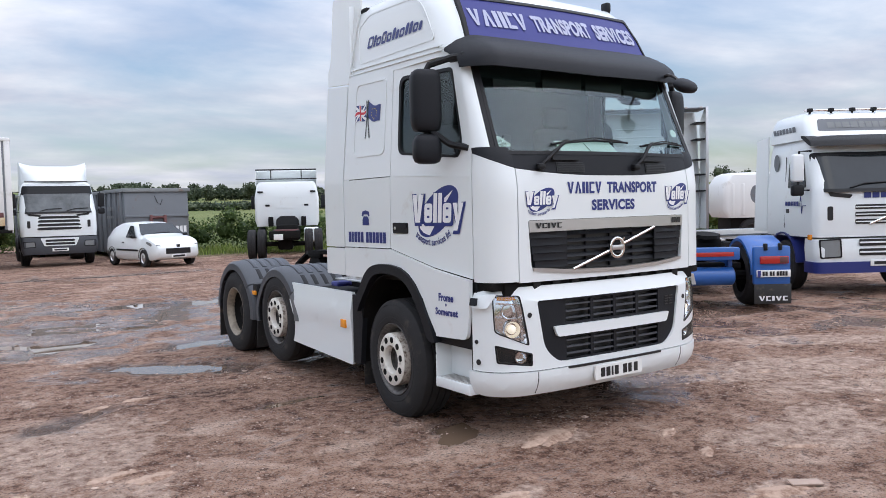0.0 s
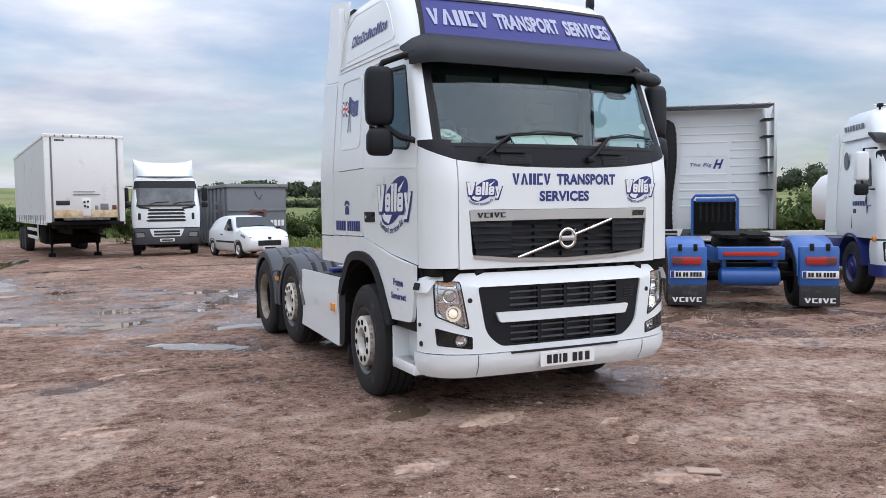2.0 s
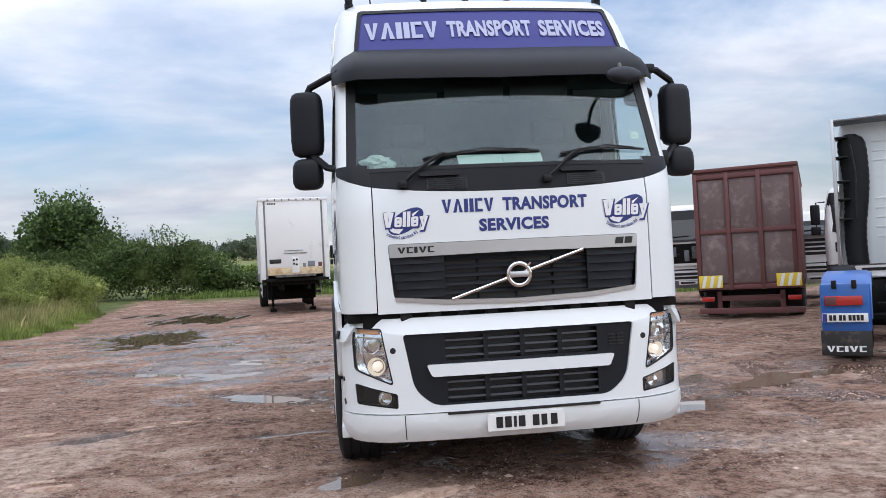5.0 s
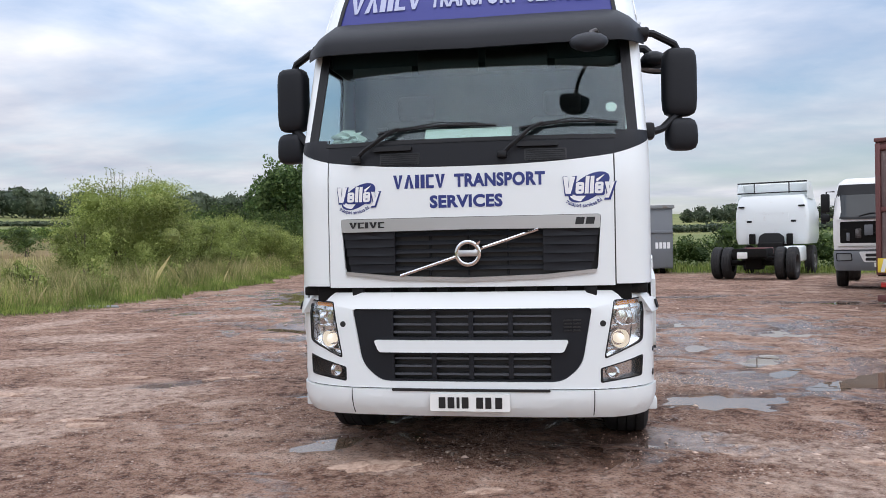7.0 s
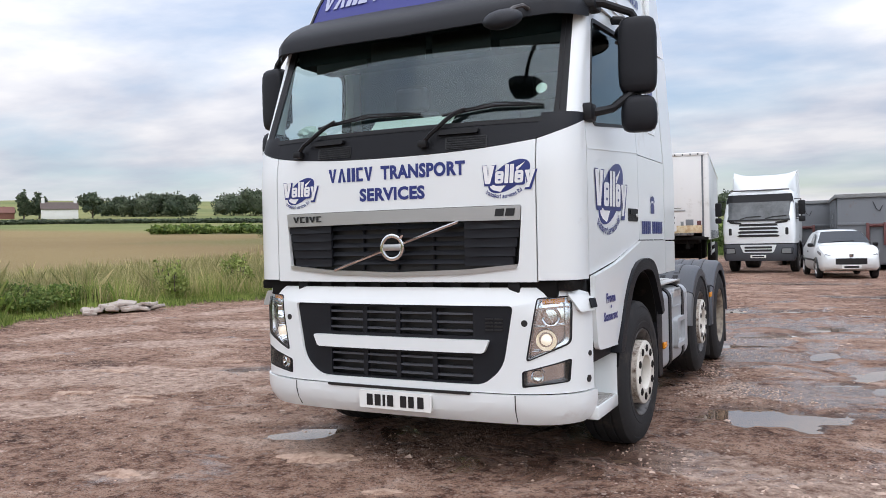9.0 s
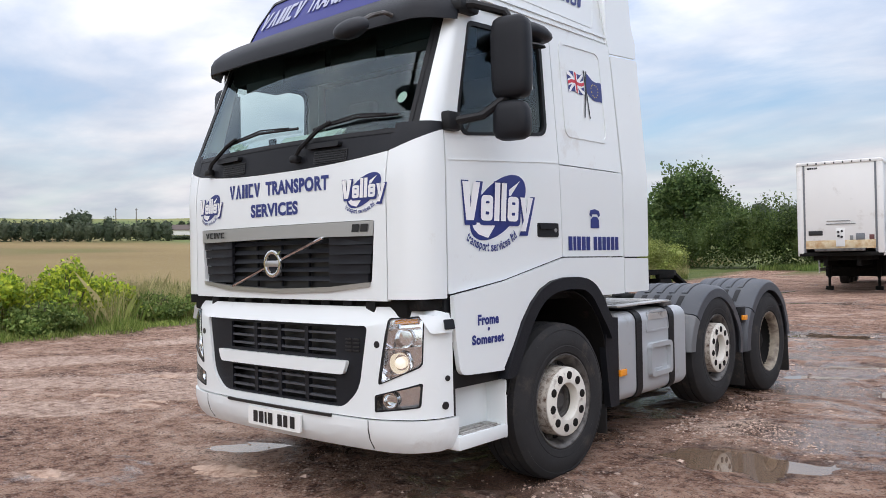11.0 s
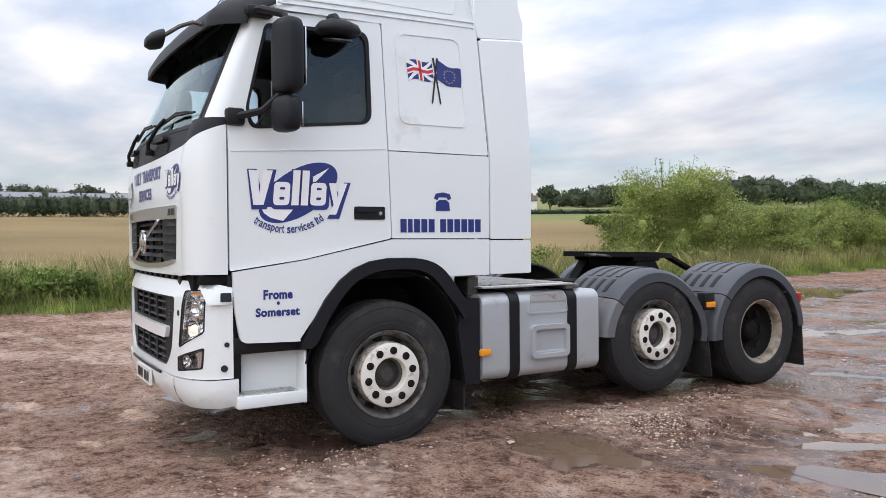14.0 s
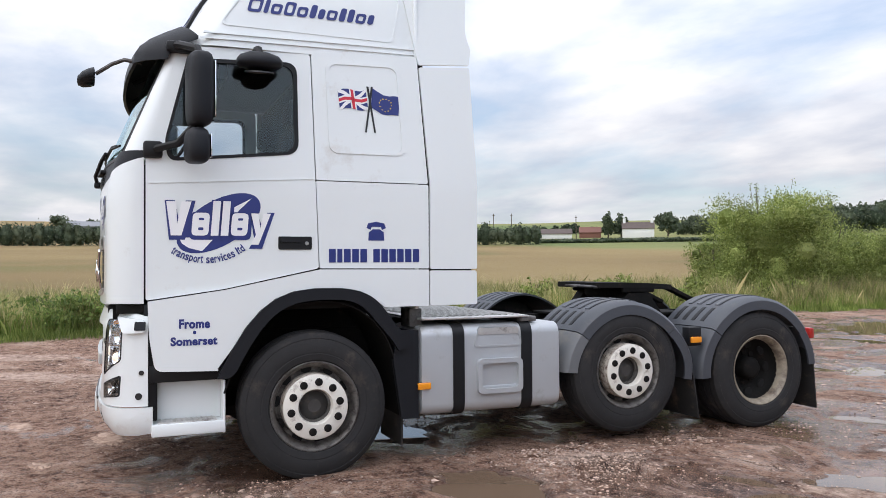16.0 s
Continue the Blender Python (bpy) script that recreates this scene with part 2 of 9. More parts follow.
def material(name, colour, rough=0.5, metal=0.0, vary=0.0, scale=3.0, bump=0.0, bump_scale=60.0, dirt=None, dirt_amount=0.0, dirt_scale=2.5, coat=0.0, spec=0.5, rough_vary=0.0, island=0.0, each=0.0, low_dirt=None):
    """A plain surface with grain, mottling and dirt. low_dirt: (colour, height) splashes near the ground."""
    mat = bpy.data.materials.new(name)
    mat.use_nodes = True
    n, l = mat.node_tree.nodes, mat.node_tree.links
    bsdf = n["Principled BSDF"]
    bsdf.inputs["Base Color"].default_value = (*colour, 1)
    bsdf.inputs["Roughness"].default_value = rough
    bsdf.inputs["Metallic"].default_value = metal
    bsdf.inputs["Specular IOR Level"].default_value = spec
    bsdf.inputs["Coat Weight"].default_value = coat
    bsdf.inputs["Coat Roughness"].default_value = 0.06
    tc = n.new("ShaderNodeTexCoord")
    out = None
    if vary > 0:
        t = n.new("ShaderNodeTexNoise"); t.inputs["Scale"].default_value = scale; t.inputs["Detail"].default_value = 8; t.inputs["Roughness"].default_value = 0.65
        l.new(tc.outputs["Object"], t.inputs["Vector"])
        mx = n.new("ShaderNodeMix"); mx.data_type = "RGBA"
        mx.inputs[6].default_value = (*[c * (1 - vary) for c in colour], 1)
        mx.inputs[7].default_value = (*[min(1, c * (1 + vary)) for c in colour], 1)
        l.new(t.outputs["Fac"], mx.inputs["Factor"])
        out = mx.outputs[2]
        if rough_vary > 0:
            mr = n.new("ShaderNodeMapRange"); mr.inputs["To Min"].default_value = max(0.02, rough - rough_vary); mr.inputs["To Max"].default_value = min(1, rough + rough_vary)
            mr.inputs["From Min"].default_value, mr.inputs["From Max"].default_value = 0.3, 0.7
            l.new(t.outputs["Fac"], mr.inputs["Value"]); l.new(mr.outputs[0], bsdf.inputs["Roughness"])
    if dirt is not None:
        t = n.new("ShaderNodeTexNoise"); t.inputs["Scale"].default_value = dirt_scale; t.inputs["Detail"].default_value = 10; t.inputs["Roughness"].default_value = 0.7
        l.new(tc.outputs["Object"], t.inputs["Vector"])
        r = n.new("ShaderNodeValToRGB")
        r.color_ramp.elements[0].position, r.color_ramp.elements[1].position = 0.62 - dirt_amount * 0.4, 0.75 - dirt_amount * 0.2
        l.new(t.outputs["Fac"], r.inputs[0])
        mx = n.new("ShaderNodeMix"); mx.data_type = "RGBA"
        if out: l.new(out, mx.inputs[6])
        else: mx.inputs[6].default_value = (*colour, 1)
        mx.inputs[7].default_value = (*dirt, 1)
        l.new(r.outputs[0], mx.inputs["Factor"])
        out = mx.outputs[2]
    if island or each:
        src = n.new("ShaderNodeNewGeometry").outputs["Random Per Island"] if island else n.new("ShaderNodeObjectInfo").outputs["Random"]
        mr = n.new("ShaderNodeMapRange"); k = island or each
        mr.inputs["To Min"].default_value, mr.inputs["To Max"].default_value = 1 - k, 1 + k
        l.new(src, mr.inputs["Value"])
        mx = n.new("ShaderNodeMix"); mx.data_type = "RGBA"; mx.blend_type = "MULTIPLY"; mx.inputs["Factor"].default_value = 1
        if out: l.new(out, mx.inputs[6])
        else: mx.inputs[6].default_value = (*colour, 1)
        l.new(mr.outputs[0], mx.inputs[7])
        out = mx.outputs[2]
    if out:
        l.new(out, bsdf.inputs["Base Color"])
    if bump > 0:
        t = n.new("ShaderNodeTexNoise"); t.inputs["Scale"].default_value = bump_scale; t.inputs["Detail"].default_value = 4
        l.new(tc.outputs["Object"], t.inputs["Vector"])
        b = n.new("ShaderNodeBump"); b.inputs["Strength"].default_value = bump; b.inputs["Distance"].default_value = 0.01
        l.new(t.outputs["Fac"], b.inputs["Height"]); l.new(b.outputs[0], bsdf.inputs["Normal"])
    return mat


def glass_material(name, tint, rough=0.0):
    mat = bpy.data.materials.new(name)
    mat.use_nodes = True
    n, l = mat.node_tree.nodes, mat.node_tree.links
    n.clear()
    o = n.new("ShaderNodeOutputMaterial")
    tr = n.new("ShaderNodeBsdfTransparent"); tr.inputs[0].default_value = (*tint, 1)
    gl = n.new("ShaderNodeBsdfGlossy"); gl.inputs["Roughness"].default_value = rough; gl.inputs["Color"].default_value = (0.82, 0.96, 1.0, 1)
    lw = n.new("ShaderNodeLayerWeight"); lw.inputs["Blend"].default_value = 0.5
    pw = n.new("ShaderNodeMath"); pw.operation = "POWER"; pw.inputs[1].default_value = 5.0
    fr = n.new("ShaderNodeMapRange"); fr.inputs["To Min"].default_value = 0.065
    l.new(lw.outputs["Facing"], pw.inputs[0]); l.new(pw.outputs[0], fr.inputs["Value"])
    mx = n.new("ShaderNodeMixShader")
    l.new(fr.outputs[0], mx.inputs[0]); l.new(tr.outputs[0], mx.inputs[1]); l.new(gl.outputs[0], mx.inputs[2]); l.new(mx.outputs[0], o.inputs[0])
    return mat


M_WHITE = material("white_paint", (0.765, 0.80, 0.795), 0.28, vary=0.02, scale=1.2, dirt=(0.62, 0.60, 0.56), dirt_amount=0.02, dirt_scale=1.6, coat=0.5, bump=0.02, bump_scale=400)
M_WHITE_OLD = material("weathered_white_paint", (0.74, 0.74, 0.72), 0.42, vary=0.05, scale=0.9, dirt=(0.5, 0.48, 0.43), dirt_amount=0.12, dirt_scale=1.1)
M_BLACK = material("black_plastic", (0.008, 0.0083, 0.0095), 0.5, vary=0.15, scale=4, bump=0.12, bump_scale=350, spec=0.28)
M_CHARCOAL = material("charcoal_plastic", (0.0105, 0.0115, 0.0145), 0.5, vary=0.12, scale=3, bump=0.1, bump_scale=350, spec=0.24)
M_GUARD = material("grey_plastic_mudguard", (0.056, 0.061, 0.071), 0.45, vary=0.15, scale=3, bump=0.1, bump_scale=200, dirt=(0.13, 0.11, 0.095), dirt_amount=0.06)
M_RUBBER = material("tyre_rubber", (0.024, 0.0235, 0.024), 0.8, vary=0.35, scale=6, bump=0.2, bump_scale=120, dirt=(0.065, 0.054, 0.046), dirt_amount=0.18, dirt_scale=5, spec=0.28)
M_DARK = material("dark_chassis_grime", (0.009, 0.0085, 0.008), 0.75, vary=0.4, scale=7, dirt=(0.035, 0.025, 0.02), dirt_amount=0.12, dirt_scale=9, bump=0.2, spec=0.15)
M_FLAP = material("black_rubber_flap", (0.02, 0.02, 0.02), 0.6, vary=0.2, dirt=(0.11, 0.08, 0.06), dirt_amount=0.18, dirt_scale=6, bump=0.1)
M_STEEL = material("dull_steel_rim", (0.15, 0.145, 0.14), 0.5, metal=0.3, vary=0.4, scale=8, dirt=(0.03, 0.022, 0.018), dirt_amount=0.55, dirt_scale=9, bump=0.1)
M_RIM_GRIMY = material("grease_blackened_steel_rim", (0.15, 0.14, 0.13), 0.5, metal=0.2, vary=0.5, scale=9, dirt=(0.02, 0.017, 0.015), dirt_amount=0.42, dirt_scale=14, bump=0.1)
M_RIM_DARK = material("grimy_dark_rim", (0.055, 0.052, 0.05), 0.6, metal=0.2, vary=0.3, scale=8, dirt=(0.12, 0.09, 0.07), dirt_amount=0.2, dirt_scale=8)
M_RIM_CREAM = material("mud_stained_cream_rim", (0.36, 0.31, 0.235), 0.55, vary=0.25, scale=6, dirt=(0.11, 0.08, 0.06), dirt_amount=0.5, dirt_scale=7)
M_RING = material("white_nut_ring", (0.72, 0.69, 0.62), 0.4, vary=0.1, scale=9, dirt=(0.16, 0.10, 0.07), dirt_amount=0.16, dirt_scale=10)
M_RUSTY = material("rust_spotted_white_hub", (0.58, 0.53, 0.46), 0.5, vary=0.1, dirt=(0.09, 0.04, 0.02), dirt_amount=0.46, dirt_scale=30)
# near-black that paints the shade inside the wheel vents
M_VENT_SHADE = material("vent_shade_black", (0.006, 0.006, 0.006), 0.95)
# lighter grey than M_GUARD, for one front mudguard leg
M_PALE_GREY = material("pale_grey_plastic", (0.13, 0.135, 0.14), 0.5, vary=0.2, scale=5, bump=0.1, bump_scale=200, dirt=(0.2, 0.18, 0.15), dirt_amount=0.2)
M_ALU = material("brushed_aluminium_tank", (0.47, 0.49, 0.505), 0.45, metal=0.4, vary=0.08, scale=2, dirt=(0.33, 0.32, 0.30), dirt_amount=0.12, dirt_scale=3, rough_vary=0.08)
M_CHEQUER = material("aluminium_tread_plate", (0.58, 0.57, 0.55), 0.4, metal=0.6, vary=0.15, scale=10, dirt=(0.2, 0.17, 0.14), dirt_amount=0.2, dirt_scale=8, bump=0.3, bump_scale=90)
M_SILVER = material("silver_trim", (0.55, 0.55, 0.55), 0.28, metal=0.85, vary=0.05)
M_CHROME = material("chrome", (0.8, 0.8, 0.8), 0.08, metal=1.0)
M_BLUE = material("blue_vinyl", (0.020, 0.033, 0.175), 0.35, vary=0.06)
M_SIGN_BLUE = material("blue_sign_face", (0.045, 0.05, 0.21), 0.5, vary=0.05, spec=0.25)
M_SIGN_TEXT = material("pale_sign_letters", (0.36, 0.38, 0.52), 0.3)
M_VINYL_WHITE = material("white_vinyl", (0.82, 0.82, 0.82), 0.35)
M_RED_V = material("red_vinyl", (0.6, 0.03, 0.05), 0.35)
M_PLATE = material("white_plate", (0.78, 0.78, 0.75), 0.35, vary=0.03)
M_PLATE_Y = material("yellow_plate", (0.75, 0.55, 0.05), 0.35)
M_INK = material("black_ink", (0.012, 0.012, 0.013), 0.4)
M_AMBER = material("amber_lens", (0.85, 0.30, 0.02), 0.2, coat=0.5)
M_RED = material("red_lens", (0.42, 0.02, 0.015), 0.2, coat=0.5)
M_INTERIOR = material("grey_cab_trim", (0.075, 0.08, 0.083), 0.75, vary=0.15, scale=5, bump=0.1)
M_CLOTH = material("dark_seat_cloth", (0.03, 0.032, 0.036), 0.9, vary=0.2, scale=5)
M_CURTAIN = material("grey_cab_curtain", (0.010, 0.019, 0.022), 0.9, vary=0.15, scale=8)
M_PAPER = material("green_white_papers", (0.62, 0.68, 0.60), 0.7, vary=0.08)
M_GLASS = glass_material("windscreen_glass", (0.68, 0.82, 0.80))
M_GLASS_SIDE = glass_material("tinted_side_glass", (0.74, 0.79, 0.82))
M_BOWL = material("bright_lamp_bowl", (0.90, 0.90, 0.91), 0.14, metal=0.95)
M_LENS = glass_material("clear_lamp_lens", (0.93, 0.95, 0.96))
M_MIRROR = material("mirror_glass", (0.9, 0.9, 0.9), 0.02, metal=1.0)
M_LAMP = bpy.data.materials.new("lit_side_lamp")
M_LAMP.use_nodes = True
M_LAMP.node_tree.nodes["Principled BSDF"].inputs["Emission Color"].default_value = (1.0, 0.80, 0.52, 1)
M_LAMP.node_tree.nodes["Principled BSDF"].inputs["Emission Strength"].default_value = 0.65

# ---------------- ground ----------------
def edge_x(y):
    """The yard's grassy edge."""
    return interp(y, (-60, -6, -1, 1, 4, 8, 13, 18, 24, 30, 40), (-9.5, -10.0, -10.8, -10.9, -11.6, -12.2, -10.7, -10.6, -10.8, -12.0, -14)) + 0.25 * math.sin(y * 1.7) + 0.15 * math.sin(y * 4.1)


PUDDLES = [  # x, y, half length, half width, turn, depth
    (2.10, 2.40, 0.55, 0.36, 15, 0.06), (-1.14, 0.52, 0.26, 0.12, 30, 0.045), (3.9, 3.6, 0.6, 0.22, 20, 0.05), (0.0, 2.3, 0.4, 0.25, 0, 0.05), (-1.72, 2.4, 0.42, 0.1, 10, 0.045), (3.9, 7.3, 0.7, 0.2, 20, 0.045), (3.2, 3.2, 0.42, 0.16, 45, 0.04), (2.95, 3.9, 0.35, 0.13, 60, 0.04), (2.5, 4.0, 0.3, 0.12, 20, 0.04), (2.9, 4.8, 0.5, 0.18, 60, 0.04), (2.3, 5.8, 0.6, 0.17, 80, 0.04), (1.5, 6.6, 0.5, 0.16, 30, 0.04), (1.6, 7.7, 0.6, 0.22, 30, 0.045), (2.4, 8.8, 0.7, 0.22, 60, 0.045),
    (-0.9, 9.9, 1.3, 0.45, 70, 0.05), (0.3, 11.2, 1.5, 0.4, 10, 0.045), (-6.6, 25.3, 2.9, 1.5, 105, 0.08), (-8.3, 31.3, 1.9, 0.8, 5, 0.07), (-4.2, 14.7, 0.8, 0.35, 10, 0.05), (-2.5, 8.8, 0.9, 0.3, -20, 0.05), (-1.4, 11.5, 0.6, 0.3, 0, 0.05), (-1.9, 4.65, 0.6, 0.16, -30, 0.05),
    (-6.1, 16.3, 2.9, 1.3, 100, 0.08), (-4.5, 13.1, 1.2, 0.5, 20, 0.05), (-4.1, 8.1, 1.7, 0.35, -30, 0.045), (-2.2, 4.8, 0.9, 0.35, -40, 0.045),
    (-2.5, 9.4, 0.8, 0.3, -10, 0.045), (-3.1, 7.2, 0.9, 0.4, 40, 0.045), (-1.5, 6.3, 0.6, 0.3, 30, 0.045), (-1.2, 11.6, 1.4, 0.35, 0, 0.045), (-1.12, 0.76, 0.30, 0.15, 10, 0.04), (1.27, 0.78, 0.2, 0.12, 0, 0.04),
    (6.4, 13.2, 1.6, 0.45, -10, 0.05), (8.6, 13.4, 1.2, 0.35, -15, 0.04), (0.6, 20.0, 2.5, 0.4, 5, 0.04), (-3.2, 20.0, 2.2, 0.45, 10, 0.045), (3.6, 15.2, 2.0, 0.4, 5, 0.04),
    (1.05, 1.0, 0.35, 0.2, 80, 0.03), (-8.9, 12.2, 1.0, 0.3, 75, 0.04), (-3.5, 3.0, 0.6, 0.2, 30, 0.03), (3.9, 8.0, 1.0, 0.3, 70, 0.04),
]
WATER = -0.018


def puddle_depth(x, y):
    d = 0.0
    for px, py, a, b, turn, dep in PUDDLES:
        if abs(x - px) > a * 1.9 or abs(y - py) > a * 1.9:
            continue
        c, s = math.cos(radians(turn)), math.sin(radians(turn))
        u, v = ((x - px) * c + (y - py) * s) / a, (-(x - px) * s + (y - py) * c) / b
        r = math.hypot(u, v) + 0.7 * noise.noise(Vector((x * 1.5, y * 1.5, 3.0))) + 0.55 * noise.noise(Vector((x * 4, y * 4, 7.0))) + 0.3 * noise.noise(Vector((x * 9, y * 9, 7.0)))
        d = max(d, dep * max(0.0, min(1.0, 1.25 - r)))
    return d


def yard(x, y):
    """1 inside the yard, 0 on grass, soft between."""
    e = edge_x(y)
    k = min(1.0, max(0.0, (x - e) / 0.5 + 0.5))
    back = 47 + 2.0 * math.sin(x * 0.3) - 0.25 * (x + 12) if x < 2 else interp(x, (2, 5, 12, 20, 30), (31, 27.5, 24, 23, 23))
    return k * min(1.0, max(0.0, (back - y) / 0.8 + 0.5)) * min(1.0, max(0.0, (34 - x) / 2))


def land(x, y):
    """Height of the ground."""
    r = math.hypot(x, y - 8)
    rise = max(0.0, r - 34)
    rise = min(rise, 480.0)
    far = 0.026 * rise + 0.00006 * rise ** 2
    far *= interp(math.degrees(math.atan2(y, x)) % 360, (0, 60, 95, 120, 138, 180, 215, 260, 360), (0.5, 0.5, 0.62, 1.04, 1.15, 1.12, 1.0, 0.6, 0.5))
    if r > 120:
        return far + (0.6 * noise.noise(Vector((x * 0.01, y * 0.01, 0))) if r > 160 else 0.0)
    k = yard(x, y)
    z = 0.028 * noise.noise(Vector((x * 0.35, y * 0.35, 0))) + 0.014 * noise.noise(Vector((x * 1.2, y * 1.2, 5))) + 0.012 * noise.noise(Vector((x * 3.7, y * 3.7, 9))) + 0.006 * noise.noise(Vector((x * 9, y * 9, 2)))
    if -1.6 < x < 1.6 and 0 < y < 6.5:
        z *= 0.5
    d = puddle_depth(x, y)
    z = z * (1 - 0.8 * min(1.0, d / 0.02)) - d
    z -= 0.004
    return z * k + (1 - k) * (0.06 + 0.05 * noise.noise(Vector((x * 0.5, y * 0.5, 1)))) + far


def axis(lo, hi, step, far):
    mid = list(np.arange(lo, hi + 1e-6, step))
    out, s, c = [], step, hi
    while c < far:
        s *= 1.22
        c += s
        out.append(c)
    neg, s, c = [], step, lo
    while c > -far:
        s *= 1.22
        c -= s
        neg.append(c)
    return neg[::-1] + mid + out


gx, gy = axis(-13.0, 9.0, 0.085, 1600), axis(-6.0, 17.0, 0.085, 1600)
gv = [(x, y, land(x, y)) for y in gy for x in gx]
nx = len(gx)
gf = [(j * nx + i, j * nx + i + 1, (j + 1) * nx + i + 1, (j + 1) * nx + i) for j in range(len(gy) - 1) for i in range(nx - 1)]
g_me = bpy.data.meshes.new("ground")
g_me.from_pydata(gv, [], gf)
g_me.shade_smooth()
yv = g_me.attributes.new("yard", "FLOAT", "POINT")
yv.data.foreach_set("value", [yard(x, y) if math.hypot(x, y) < 150 else 0.0 for y in gy for x in gx])
pv = g_me.attributes.new("wet", "FLOAT", "POINT")
pv.data.foreach_set("value", [min(1.0, puddle_depth(x, y) / 0.02) if -14 < x < 12 and -7 < y < 32 else 0.0 for y in gy for x in gx])
SOAK = [(5.6, 3.2, 2.2), (7.6, 2.6, 2.0), (-2.5, 8.0, 2.6), (2.9, 4.2, 1.6), (1.4, 7.0, 1.6), (0.2, 2.4, 1.5), (0.0, 5.4, 1.4), (-0.9, 10.5, 2.5), (-7, 17, 3.5), (4.0, 9.0, 2.5), (1.2, 0.6, 0.7), (-1.2, 0.6, 0.7), (-4.5, 12, 3.0)]
sv = g_me.attributes.new("soak", "FLOAT", "POINT")
sv.data.foreach_set("value", [min(1.0, sum(math.exp(-((x - a) ** 2 + (y - b) ** 2) / (r * r)) for a, b, r in SOAK)) if -14 < x < 10 and -6 < y < 26 else 0.0 for y in gy for x in gx])
PALE = [(-4.4, 2.1, 1.5, 0.6, 25), (-3.6, 1.6, 0.7, 0.3, 50), (0.9, -1.1, 0.8, 0.3, -20), (2.2, 0.5, 1.1, 0.35, -30), (-6.0, 1.0, 1.2, 0.5, 35), (-0.66, 0.0, 0.34, 0.15, -10), (-1.65, -0.78, 0.26, 0.12, 20), (-0.25, -1.68, 0.32, 0.14, -15), (-3.4, 0.9, 0.22, 0.12, 10), (-4.1, 0.3, 0.8, 0.45, 30), (-2.9, 5.9, 0.4, 0.15, 0), (-2.4, 9.2, 0.7, 0.2, 0), (-5.1, 2.2, 0.8, 0.4, 20), (-6.4, 4.4, 1.0, 0.5, 40), (-7.2, 7.0, 1.2, 0.6, 20), (-5.2, -0.8, 0.9, 0.4, 50), (1.4, -0.9, 0.5, 0.25, 10), (2.6, -0.5, 0.9, 0.3, -30), (-8.2, 1.8, 1.4, 0.7, 60), (-9.0, 5.0, 1.2, 0.6, 70), (3.3, 0.4, 1.0, 0.3, -30), (4.6, 1.2, 1.2, 0.35, -35), (1.9, -2.3, 0.4, 0.2, 0), (-2.4, -2.2, 0.5, 0.25, 40), (5.2, -0.4, 0.9, 0.3, -30), (-9.4, 9.0, 1.0, 0.4, 80), (-6.2, 10.6, 1.2, 0.4, 30), (3.0, 4.6, 0.5, 0.25, 60), (1.6, 3.4, 0.35, 0.2, 70), (-8.0, -1.5, 1.2, 0.5, 70), (-7.2, -3.6, 1.0, 0.5, 50)]


def pale_at(x, y):
    d = 0.0
    for px, py, a, b, turn in PALE:
        if abs(x - px) > a * 2 or abs(y - py) > a * 2:
            continue
        c, s = math.cos(radians(turn)), math.sin(radians(turn))
        d = max(d, 1.5 - math.hypot(((x - px) * c + (y - py) * s) / a, (-(x - px) * s + (y - py) * c) / b))
    return max(0.0, min(1.0, d))


qv = g_me.attributes.new("pale", "FLOAT", "POINT")
qv.data.foreach_set("value", [pale_at(x, y) if -11 < x < 7 and -5 < y < 13 else 0.0 for y in gy for x in gx])
ground = tagged(new("ground", g_me), "rutted reddish-brown wet gravel yard with grass beyond", "ground", kind="structure")

M_GROUND = bpy.data.materials.new("wet_red_gravel_and_grass")
M_GROUND.use_nodes = True
n, l = M_GROUND.node_tree.nodes, M_GROUND.node_tree.links
bs = n["Principled BSDF"]
tc = n.new("ShaderNodeTexCoord")


def tex(scale, detail=8, rough=0.6, kind="ShaderNodeTexNoise", dist=0.0):
    t = n.new(kind)
    t.inputs["Scale"].default_value = scale
    if kind == "ShaderNodeTexNoise":
        t.inputs["Detail"].default_value, t.inputs["Roughness"].default_value, t.inputs["Distortion"].default_value = detail, rough, dist
    l.new(tc.outputs["Object"], t.inputs["Vector"])
    return t


def ramp(src, *stops):
    r = n.new("ShaderNodeValToRGB")
    el = r.color_ramp.elements
    while len(el) < len(stops):
        el.new(0.5)
    for e, (p, c) in zip(el, stops):
        e.position, e.color = p, (*c, 1) if len(c) == 3 else c
    l.new(src, r.inputs[0])
    return r.outputs[0]


def mixc(fac, a, b, mode="MIX"):
    m = n.new("ShaderNodeMix"); m.data_type = "RGBA"; m.blend_type = mode
    for sock, val in ((m.inputs["Factor"], fac), (m.inputs[6], a), (m.inputs[7], b)):
        if isinstance(val, bpy.types.NodeSocket):
            l.new(val, sock)
        elif isinstance(val, (int, float)):
            sock.default_value = val
        else:
            sock.default_value = (*val, 1)
    return m.outputs[2]


def calc(op, a, b=None):
    m = n.new("ShaderNodeMath"); m.operation = op
    for k, val in enumerate((a, b)):
        if val is None:
            continue
        if isinstance(val, bpy.types.NodeSocket):
            l.new(val, m.inputs[k])
        else:
            m.inputs[k].default_value = val
    return m.outputs[0]


